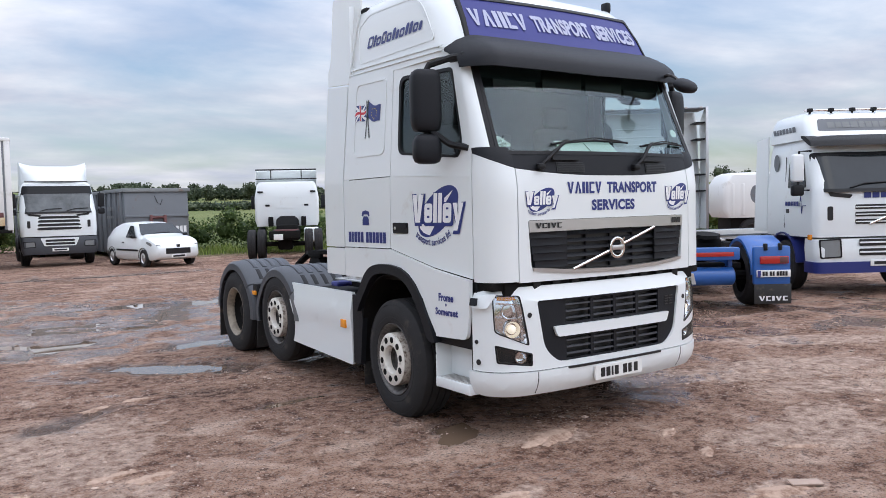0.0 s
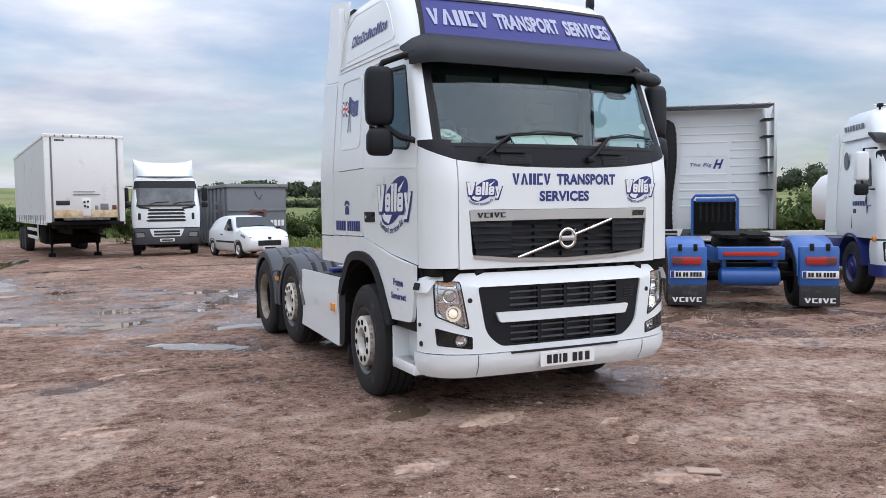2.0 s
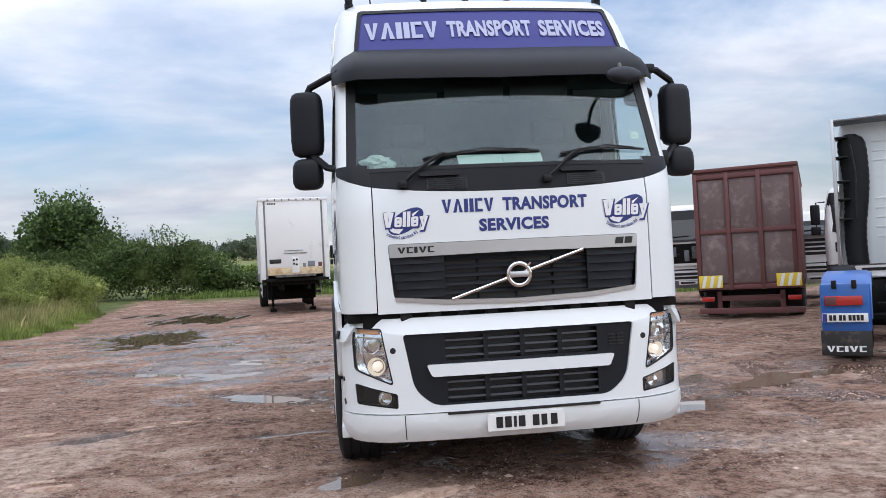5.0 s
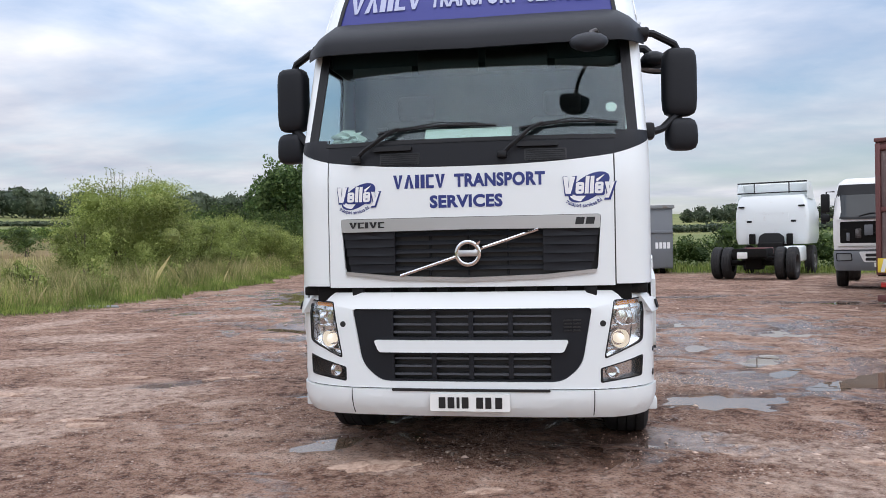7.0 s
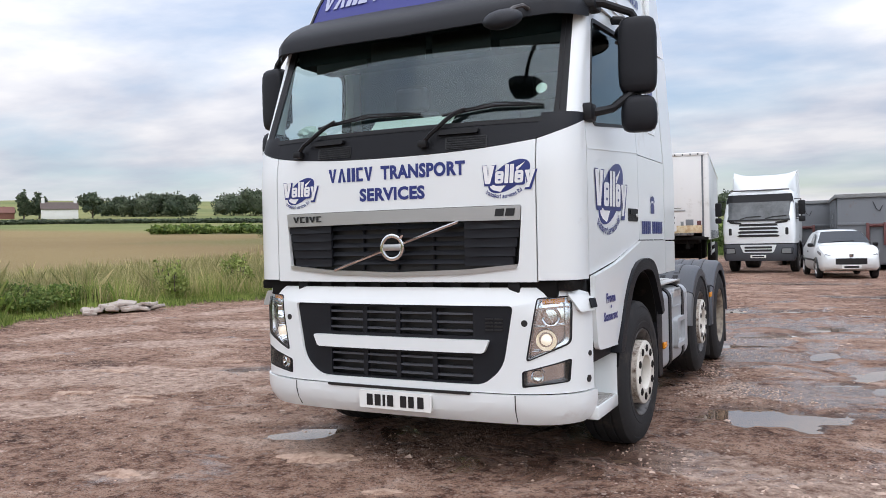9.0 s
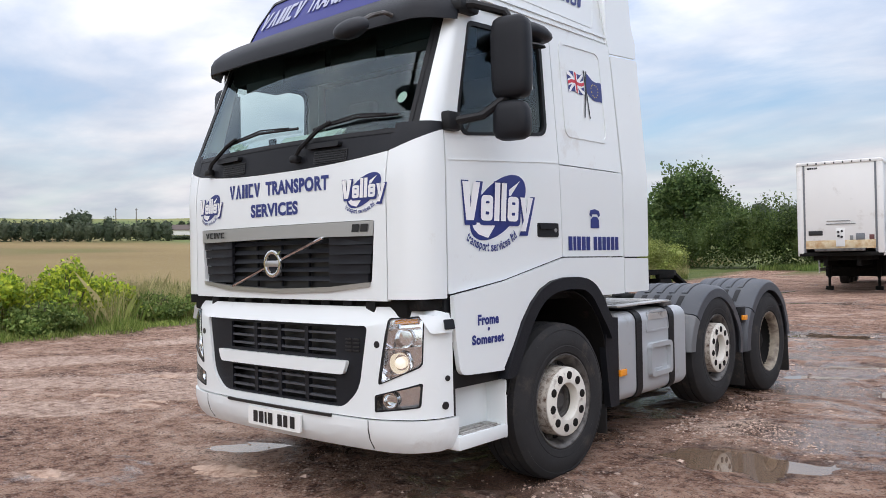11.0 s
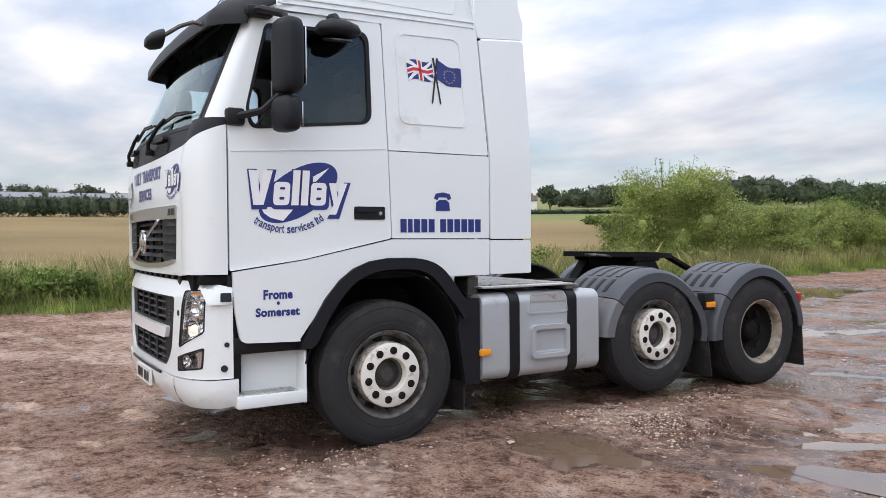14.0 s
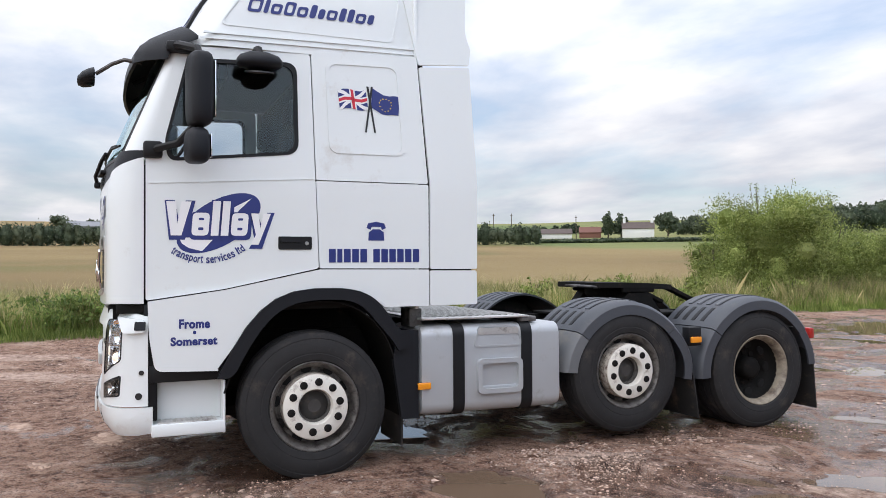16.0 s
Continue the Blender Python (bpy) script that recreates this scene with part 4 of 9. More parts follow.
    bead = rounded([(1.465, 2.235), (2.03, 2.235), (1.99, 2.905), (1.445, 2.895)], 0.075, 6)
    part("pressed_bead", frame_skin(bead, on_side(s, lambda y, z: cab_x(y, z) + 0.006), 0.022, 0.008, 0.2), M_WHITE, upper)
    # black strips added behind the deflector joint so that the gap looks shaded
    for ya, za, yb, zb in ((2.206, 1.16, 2.206, 2.04), (2.206, 2.04, 2.141, 2.95), (2.141, 2.95, 2.0, 3.6)):
        part("gap_shade_strip", rings([[(s * x, y + dy, z) for x, dy in ((1.06, -0.05), (1.06, 0.05), (1.165, 0.05), (1.165, -0.05))] for y, z in ((ya, za), (yb, zb))]) if za < 2.9 else rings([[(s * x, y + dy, z) for x, dy in ((0.98, -0.05), (0.98, 0.05), (1.09, 0.05), (1.09, -0.05))] for y, z in ((ya, za), (yb, zb))]), M_BLACK, truck)
    # black strip added to darken the gap under door and locker
    part("sill_shade_strip", rings([[(s * x, y, z + dz) for x, dz in ((1.05, -0.04), (1.05, 0.05), (1.165, 0.05), (1.165, -0.04))] for y, z in ((0.27, 1.215), (0.75, 1.285), (1.388, 1.42), (2.58, 1.408))]), M_BLACK, truck)
    # air deflectors behind the cab
    part("side_deflector", skin(rounded([(2.212, 1.414), (2.585, 1.412), (2.592, 2.04), (2.555, 2.935), (2.149, 2.905), (2.214, 2.04)], 0.015), on_side(s, lambda y, z: cab_x(y, z) + 0.004), 0.02, step=0.13), M_WHITE, truck, "white side air deflector")
    part("lower_deflector", skin(rounded([(2.206, 1.148), (2.585, 1.148), (2.583, 1.40), (2.206, 1.403)], 0.02), low, 0.02, step=0.13), M_WHITE, truck)
    part("upper_deflector", skin(rounded([(2.148, 2.925), (2.557, 2.955), (2.575, 3.08), (2.535, 3.2), (2.575, 3.80), (2.0, 3.68)], [0.01, 0.01, 0.02, 0.06, 0.05, 0.02]), on_side(s, lambda y, z: cab_x(y, 2.9) - (z - 2.9) * 0.10), 0.02, step=0.13), M_WHITE, truck, "white upper air deflector")

# -- roof --
def roof_ring(z):
    f = interp(z, (2.93, 3.05, 3.25, 3.45, 3.56, 3.62, 3.66), (0.40, 0.45, 0.56, 0.70, 0.83, 1.0, 1.3))
    w = interp(z, (2.93, 3.4, 3.55, 3.62, 3.66), (1.183, 1.135, 1.10, 1.03, 0.85))
    r = 0.27
    b = 2.13 - interp(z, (2.93, 3.5, 3.62, 3.66), (0, 0.01, 0.05, 0.2))
    pts = [(-w + 0.01, b, z)]
    pts += [(-w, y, z) for y in np.linspace(b - 0.02, f + r + 0.1, 8)]
    for k in range(9):
        a = k / 8 * math.pi / 2
        pts.append((-w + r * (1 - math.cos(a)), f + 0.05 + r * (1 - math.sin(a)), z))
    pts += [(x, f + 0.05 * (x / (w - r)) ** 2, z) for x in np.linspace(-(w - r) * 0.9, (w - r) * 0.9, 11)]
    out = pts + [(-x, y, zz) for x, y, zz in reversed(pts[:18])]
    return out


part("roof", rings([roof_ring(z) for z in (2.93, 2.95, 3.0, 3.06, 3.15, 3.25, 3.35, 3.45, 3.51, 3.56, 3.59, 3.62, 3.64, 3.66)]), M_WHITE, truck, "white high roof", angle=50)


def roof_y(x, z):
    return interp(z, (2.93, 3.05, 3.25, 3.45, 3.56), (0.40, 0.45, 0.56, 0.70, 0.83)) + 0.05 * min(1.0, abs(x) / 0.89) ** 2


def on_roof(x, z, d):
    y = roof_y(x, z)
    if abs(x) > 0.89:
        y += (abs(x) - 0.89) ** 2 * 1.7
    return (x, y + d, z)


sign_o = rounded([(-1.0, 3.045), (1.0, 3.045), (0.945, 3.44), (-0.945, 3.44)], 0.03)
sign = part("roof_sign", skin(sign_o, lambda x, z, d: on_roof(x, z, d - 0.012), 0.02, step=0.1), M_SIGN_BLUE, truck, "blue roof sign with pale lettering")
part("sign_frame", frame_skin(ring_of(sign_o, -0.02), lambda x, z, d: on_roof(x, z, d - 0.022), 0.03, 0.03), M_BLACK, sign)
sign_map = lambda x, z, d: on_roof(x, z, d - 0.02)
part("lettering", letters("TRANSPORT", -0.31, 3.185, 0.33, 3.335, sign_map), M_SIGN_TEXT, sign)
part("lettering", letters("SERVICES", 0.39, 3.185, 0.91, 3.335, sign_map), M_SIGN_TEXT, sign)
shapes("name_bar", M_SIGN_TEXT, sign, "vaiibv", 0.14, -0.92, 3.185, -0.38, 3.335, sign_map)
for s in (-1, 1):
    roof_side = on_side(s, lambda y, z: interp(z, (2.93, 3.4, 3.55), (1.183, 1.135, 1.10)) + 0.004)
    bead = rounded([(0.72, 3.08), (1.96, 3.075), (2.03, 3.42), (1.85, 3.52), (1.0, 3.5)], [0.06, 0.04, 0.05, 0.05, 0.25], 6)
    part("roof_bead", frame_skin(bead, roof_side, 0.016, 0.008, 0.2), M_WHITE, truck)
    part("roof_moulding", skin([(0.62, 3.012), (2.12, 3.035), (2.12, 3.047), (0.62, 3.024)], on_side(s, lambda y, z: interp(z, (2.93, 3.4), (1.183, 1.135)) + 0.010), 0.02, step=0.2), M_WHITE, truck)
    part("roof_moulding", skin([(0.60, 2.972), (2.12, 2.995), (2.12, 3.005), (0.60, 2.982)], on_side(s, lambda y, z: interp(z, (2.93, 3.4), (1.183, 1.135)) + 0.010), 0.02, step=0.2), M_WHITE, truck)
    ya, yb = (0.92, 1.82) if s > 0 else (1.82, 0.92)
    wall_map = on_side(s, lambda y, z: interp(z, (2.93, 3.4, 3.55), (1.183, 1.135, 1.10)) + 0.003)
    widths, tall = (1.25, 0.42, 1.0, 1.0, 1.0, 0.6, 0.6, 1.0, 0.6, 0.6, 1.0, 0.6), (1, 1, 0, 1, 0, 1, 0, 0, 1, 1, 0, 0)
    unit, at = (yb - ya) / (sum(widths) + 0.22 * 11), ya
    for wd, hi_ in zip(widths, tall):
        b0, b1 = sorted((at, at + wd * unit))
        top_z = 3.295 if hi_ else 3.27
        ring = rounded([(b0, 3.195), (b1, 3.195), (b1, top_z), (b0, top_z)], 0.022)
        lean_map = lambda y, z, d, m=wall_map, k=(0.3 if s > 0 else -0.3): m(y + k * (z - 3.24), z, d - 0.002)
        part("name_shape", skin(ring, lean_map, 0, holes=(ring_of(ring, 0.02),) if wd > 0.9 else (), grid=False), M_BLUE, truck)
        at += (wd + 0.22) * unit
for x in (-0.42, -0.08, 0.26):
    part("roof_lamp", join(box(x - 0.035, x + 0.035, 1.0, 1.08, 3.64, 3.70, 0.02), box(x - 0.02, x + 0.02, 1.0, 1.06, 3.60, 3.65, 0.004)), M_CHARCOAL, truck)
for x in (-1.02, 1.0):
    part("roof_marker", join(box(x - 0.03, x + 0.03, 0.96, 1.05, 3.585, 3.68, 0.02), tube([(x, 1.0, 3.56), (x, 1.0, 3.6)], 0.035, 8)), M_CHARCOAL, truck)
part("lamp_wire", tube([(-0.55, 1.05, 3.70), (-0.2, 1.06, 3.715), (0.3, 1.06, 3.69)], 0.006, 5), M_BLACK, truck)
part("aerial", tube([(-0.85, 1.0, 3.6), (-0.87, 1.12, 4.0)], 0.006, 5), M_BLACK, truck)

# -- sun visor --
vis = []
for x in np.linspace(-1.18, 1.18, 29):
    a = abs(x) / 1.18
    yf = 0.13 + 0.08 * a ** 2 + 0.17 * max(0, (a - 0.86) / 0.14) ** 1.6
    yr = max(yf + 0.08, roof_y(min(abs(x), 0.9), 3.06) - 0.02 + 0.10 * max(0, (a - 0.85) / 0.15))
    zb = 2.79 + 0.02 * a
    lo = 1 - 0.38 * max(0, (a - 0.8) / 0.2) ** 2
    vis.append([(x, yf + (yr - yf) * t, zb + h * lo) for t, h in ((0, 0), (0.02, 0.07), (0.12, 0.12), (0.35, 0.18), (0.7, 0.24), (1.0, 0.285))] + [(x, yf + (yr - yf) * t, zb + h * lo) for t, h in ((1.0, 0.245), (0.7, 0.20), (0.37, 0.145), (0.16, 0.09), (0.09, 0.035), (0.07, 0))])
part("sun_visor", rings(vis), M_CHARCOAL, truck, "dark grey sun visor", angle=55)
for x in (-0.75, 0.0, 0.75):
    part("visor_bracket", tube([(x, 0.20, 2.88), (x, 0.36, 2.97)], 0.02, 6), M_BLACK, truck)

# -- rear wall, floor, inside of the cab --
part("cab_rear_wall", box(-1.18, 1.18, 2.12, 2.15, 1.12, 3.64, 0.01), M_WHITE, truck)
part("cab_floor", box(-1.15, 1.15, 0.08, 2.14, 1.14, 1.2, 0.01), M_DARK, truck)
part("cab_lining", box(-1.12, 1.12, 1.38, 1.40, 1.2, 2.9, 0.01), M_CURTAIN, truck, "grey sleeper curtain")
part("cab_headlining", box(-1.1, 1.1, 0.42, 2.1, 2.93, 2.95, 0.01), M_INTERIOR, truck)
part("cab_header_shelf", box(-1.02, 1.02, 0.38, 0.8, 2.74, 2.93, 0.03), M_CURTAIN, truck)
dash = [[(x, 0.14 + 0.10 * x * x + t, z) for t, z in ((0, 1.3), (0.0, 2.12), (0.10, 2.15), (0.34, 2.14 + (0.05 if x < -0.2 else 0)), (0.42, 2.0), (0.42, 1.3))] for x in np.linspace(-1.08, 1.08, 13)]
part("dashboard", rings(dash), M_INTERIOR, truck)
for k, x in enumerate(np.linspace(-0.86, 0.58, 4)):
    part("blind_panel", box(x, x + 0.43, 0.36 + 0.05 * abs(x + 0.2), 0.372 + 0.05 * abs(x + 0.2), 2.68, 2.84, 0.006), M_INK, truck, "dark roller blind")
for x in (-0.58, 0.62):
    seat = part("seat", join(box(x - 0.27, x + 0.27, 0.75, 1.28, 1.72, 1.86, 0.05), box(x - 0.2, x + 0.2, 0.85, 1.2, 1.2, 1.72, 0.03)), M_CLOTH, truck)
    part("backrest", moved(box(-0.26, 0.26, -0.07, 0.07, 0, 0.66, 0.06, 3), pose(x, 1.25, 1.84, -8)), M_CLOTH, seat)
    part("headrest", box(x - 0.15, x + 0.15, 1.27, 1.37, 2.5, 2.7, 0.05, 3), M_CLOTH, seat)
wheel_st = lathe([(0.21, -0.014), (0.226, 0), (0.21, 0.014), (0.196, 0), (0.21, -0.014)], 28)
part("steering_wheel", moved(join(wheel_st, box(-0.02, 0.02, -0.2, 0.2, -0.02, 0.02, 0.008), box(-0.02, 0.02, -0.02, 0.02, -0.2, 0.0, 0.008)), pose(-0.58, 0.62, 2.10, 60, 0, 0) @ pose(0, 0, 0, 0, 90, 0)), M_BLACK, truck)
part("papers", join(moved(box(-0.30, 0.30, -0.09, 0.09, 0, 0.008, 0.002), pose(-0.02, 0.27, 2.215, 42, 0, 2)), moved(box(-0.14, 0.14, -0.08, 0.08, 0, 0.01, 0.002), pose(0.14, 0.25, 2.22, 38, 0, -4))), M_PAPER, truck, "papers lying on the dashboard")
crumple = bmesh.new()
bmesh.ops.create_icosphere(crumple, subdivisions=3, radius=1)
for v in crumple.verts:
    v.co *= 0.75 + 0.5 * noise.noise(v.co * 2.7) + 0.2 * noise.noise(v.co * 7)
    v.co = Vector((-0.88 + v.co.x * 0.14, 0.34 + v.co.y * 0.06, 2.235 + v.co.z * 0.075))
part("crumpled_bag", crumple, M_PAPER, truck, "crumpled pale plastic bag on the dashboard")
part("phone_mount", join(tube([(-0.66, 0.5, 2.16), (-0.67, 0.48, 2.26)], 0.01), box(-0.71, -0.63, 0.47, 0.49, 2.25, 2.33, 0.01)), M_BLACK, truck)
part("sticker", moved(lathe([(0.0, 0), (0.036, 0.0)], 20), Matrix.Translation((0.945, cab_y(0.945, 2.36) + 0.006, 2.36)) @ pose(0, 0, 0, 0, 0, -90) @ pose(0, 0, 0, 0, -23, 0)), M_PAPER, truck, "round pale sticker on the glass")

# -- mirrors --
def soft_ring(w, dep, z, cx, cy, n=20):
    """A rounded-square outline in plan."""
    out = []
    for k in range(n):
        c, q = math.cos(2 * math.pi * k / n), math.sin(2 * math.pi * k / n)
        out.append((cx + w * math.copysign(abs(c) ** 0.55, c), cy + dep * math.copysign(abs(q) ** 0.6, q), z))
    return out


for s in (-1, 1):
    dx = 0.0 if s > 0 else -0.06
    X = lambda x: s * (x + dx)
    mir = part("mirror_arm", join(tube([(s * 1.17, 0.30, 2.2), (X(1.24), 0.33, 2.21), (X(1.30), 0.45, 2.24), (X(1.42), 0.56, 2.36)], 0.026, 8), box(min(s * 1.13, X(1.23)), max(s * 1.13, X(1.23)), 0.24, 0.36, 2.15, 2.26, 0.02)), M_BLACK, truck)
    part("mirror_arm", join(tube([(s * 1.14, 0.42, 2.9), (X(1.25), 0.46, 2.895), (X(1.40), 0.56, 2.84), (X(1.43), 0.57, 2.78)], 0.026, 8), box(min(s * 1.12, X(1.22)), max(s * 1.12, X(1.22)), 0.38, 0.56, 2.86, 2.93, 0.02)), M_BLACK, truck)
    turn = pose(X(1.43), 0.58, 0, 0, 0, s * 12)
    part("mirror_housing", moved(rings([soft_ring(0.118 * k + dx2, 0.074 * k, z, 0.0, -0.012) for z, k, dx2 in ((2.335, 0.35, 0), (2.339, 0.62, 0), (2.352, 0.83, 0), (2.385, 0.95, 0), (2.46, 1.0, 0), (2.68, 1.0, 0), (2.75, 0.965, 0), (2.785, 0.86, 0), (2.802, 0.66, 0), (2.806, 0.38, 0))]), turn), M_CHARCOAL, mir, "black main mirror housing", angle=60)
    part("mirror_glass", moved(box(-0.095, 0.095, 0.058, 0.066, 2.39, 2.75, 0.002), turn), M_MIRROR, mir)
    part("wide_mirror", moved(rings([soft_ring(0.110 * k, 0.068 * k, z, 0.0, -0.004) for z, k in ((2.095, 0.35), (2.099, 0.62), (2.112, 0.85), (2.145, 0.98), (2.20, 1.0), (2.265, 0.96), (2.30, 0.82), (2.315, 0.6), (2.32, 0.35))]), pose(X(1.44), 0.555, 0, 0, 0, s * 12)), M_CHARCOAL, mir, "black wide-angle mirror", angle=60)
    part("mirror_stalk", tube([(X(1.43), 0.57, 2.30), (X(1.43), 0.58, 2.38)], 0.022, 8), M_BLACK, mir)
    part("mirror_glass", moved(box(-0.085, 0.085, 0.060, 0.068, 2.13, 2.28, 0.002), pose(X(1.44), 0.555, 0, 0, 0, s * 12)), M_MIRROR, mir)
hood = []
for t, w, h in ((-0.15, 0.05, 0.03), (-0.13, 0.075, 0.055), (-0.06, 0.1, 0.08), (0.05, 0.1, 0.08), (0.12, 0.08, 0.06), (0.15, 0.045, 0.025)):
    hood.append([(1.30 + w * math.cos(a), 0.97 + t, 2.80 + h * math.sin(a) * (1 if math.sin(a) > 0 else 0.5)) for a in (2 * math.pi * k / 14 for k in range(14))])
kerb = part("kerb_mirror", rings(hood), M_CHARCOAL, truck, "black kerb mirror over the door window", angle=60)
part("mirror_bracket", join(tube([(1.17, 0.97, 2.92), (1.24, 0.97, 2.91), (1.29, 0.97, 2.86)], 0.03, 8)), M_BLACK, kerb)
part("mirror_glass", moved(lathe([(0.0, 0.0), (0.095, 0.0), (0.10, 0.01)], 20), pose(1.29, 0.97, 2.752, 0, 100, 0)), M_INK, kerb)
fm = part("front_mirror", rings([[(0.80 + r * math.cos(a) * 1.25, -0.09 + t, 2.73 + 0.35 * t + r * 0.62 * math.sin(a)) for a in (2 * math.pi * k / 14 for k in range(14))] for t, r in ((-0.075, 0.02), (-0.07, 0.05), (-0.04, 0.085), (0.0, 0.098), (0.03, 0.098), (0.035, 0.06))]), M_CHARCOAL, truck, "black front mirror on a bent stalk", angle=60)
part("mirror_stalk", tube([(0.80, -0.05, 2.76), (0.82, 0.05, 2.83), (0.85, 0.13, 2.86), (0.88, 0.24, 2.84)], 0.014, 7), M_STEEL, fm)

# -- lettering on the cab --
def emblem(mapping, u, v, w, parent, mirror=False):
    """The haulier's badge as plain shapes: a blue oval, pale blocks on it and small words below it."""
    k = w / 1.0
    f = (lambda a, b, d: mapping(u - a * k, v + b * k, d)) if mirror else (lambda a, b, d: mapping(u + a * k, v + b * k, d))
    oval = [(0.025 + 0.40 * math.cos(t) + 0.09 * math.sin(t), 0.02 + 0.285 * math.sin(t) + 0.115 * math.cos(t)) for t in (2 * math.pi * n / 40 for n in range(40))]
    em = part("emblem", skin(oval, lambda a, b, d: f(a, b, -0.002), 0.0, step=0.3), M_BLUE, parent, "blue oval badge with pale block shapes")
    part("emblem_flash", skin([(-0.365, -0.13), (-0.335, -0.19), (-0.27, -0.235), (-0.16, -0.262), (-0.14, -0.262), (-0.02, -0.13)], lambda a, b, d: f(a, b, -0.0035), 0.0, step=0.3), M_VINYL_WHITE, em)
    part("emblem_flash", skin([(0.13, 0.06), (0.345, 0.275), (0.16, 0.175)], lambda a, b, d: f(a, b, -0.0035), 0.0, step=0.3), M_VINYL_WHITE, em)
    shadow, faces = bmesh.new(), bmesh.new()
    a = -0.5
    for wd, lo, hi, kind in ((0.24, -0.13, 0.21, "v"), (0.165, -0.13, 0.10, "o"), (0.075, -0.13, 0.22, "i"), (0.075, -0.13, 0.22, "i"), (0.165, -0.13, 0.10, "o"), (0.20, -0.22, 0.10, "y")):
        pts = [(a, lo), (a + wd, lo), (a + wd, hi), (a, hi)]
        if kind == "v":
            pts = [(a + 0.07, lo), (a + wd - 0.07, lo), (a + wd, hi), (a + wd - 0.095, hi), (a + wd / 2, lo + 0.11), (a + 0.095, hi), (a, hi)]
        elif kind == "o":
            pts = rounded(pts, 0.045, 3)
        elif kind == "y":
            pts = [(a + 0.02, lo), (a + 0.10, lo), (a + wd, hi), (a + wd - 0.075, hi), (a + wd / 2 + 0.005, lo + 0.17), (a + 0.075, hi), (a, hi), (a + 0.065, lo + 0.1)]
        for target, lift, du, dv, g in ((shadow, -0.005, 0.012, -0.016, 0.026), (faces, -0.007, 0, 0, 0)):
            c = (sum(p[0] for p in pts) / len(pts), sum(p[1] for p in pts) / len(pts))
            q = [(p[0] + du + math.copysign(g, p[0] - c[0]), p[1] + dv + math.copysign(g, p[1] - c[1])) for p in pts]
            b2 = skin(q, lambda x, y, d, lift=lift: f(x + 0.08 * y, y + 0.02, lift), 0.0, grid=False)
            me = bpy.data.meshes.new("tmp"); b2.to_mesh(me); target.from_mesh(me); bpy.data.meshes.remove(me); b2.free()
        a += wd + 0.022
    for a in (-0.178, 0.203):
        part("emblem_slot", skin(rrect(a, 0.045, a + 0.05, 0.068, 0.008), lambda x, y, d: f(x + 0.08 * y, y, -0.0085), 0.0, grid=False), M_BLUE, em)
        part("emblem_slot", skin(rrect(a, -0.055, a + 0.05, -0.028, 0.008), lambda x, y, d: f(x + 0.08 * y, y, -0.0085), 0.0, grid=False), M_BLUE, em)
    part("emblem_shade", shadow, M_BLUE, em)
    part("emblem_face", faces, M_VINYL_WHITE, em)
    text = "transport services ltd"
    wide = {"t": 0.62, "r": 0.7, "i": 0.42, "l": 0.42, " ": 0.6}
    pitch = 72.5 / sum(wide.get(ch, 1.0) for ch in text)
    turn = 236.0
    for ch in text:
        wd = wide.get(ch, 1.0)
        t = radians(turn + wd * pitch / 2)
        turn += wd * pitch
        if ch == " ":
            continue
        cx, cy = 0.62 * math.cos(t) - 0.1, 0.62 * math.sin(t) + 0.232
        ang = t + math.pi / 2
        wdt = 0.62 * radians(wd * pitch) * 0.84
        low, high = (-0.02 if ch == "p" else 0.0), (0.082 if ch in "tldi" else 0.06)
        b2 = letters(ch, -wdt / 2, low, wdt / 2, high, lambda x, y, d, cx=cx, cy=cy, ang=ang: f(cx + x * math.cos(ang) - y * math.sin(ang), cy + x * math.sin(ang) + y * math.cos(ang), -0.004), weight=0.02)
        part("letter", b2, M_BLUE, em)
    return em


part("lettering", letters("TRANSPORT", -0.08, 1.848, 0.51, 1.938, on_front), M_BLUE, truck)
part("lettering", letters("SERVICES", -0.245, 1.715, 0.235, 1.80, on_front), M_BLUE, truck)
shapes("name_bar", M_BLUE, truck, "vaiibv", 0.14, -0.49, 1.848, -0.14, 1.938, on_front)
emblem(on_front, -0.74, 1.80, 0.29, truck)
emblem(on_front, 0.78, 1.82, 0.32, truck)
shapes("badge_bar", M_INK, truck, "vbivb", 0.12, -0.80, 1.592, -0.555, 1.632, lambda x, z, d: on_front(x, z, d - 0.008))
part("badge_bars", blocks([1, 1], 0.2, 0.70, 1.59, 0.82, 1.635, lambda x, z, d: on_front(x, z, d - 0.008), lean=0.2), M_INK, truck)
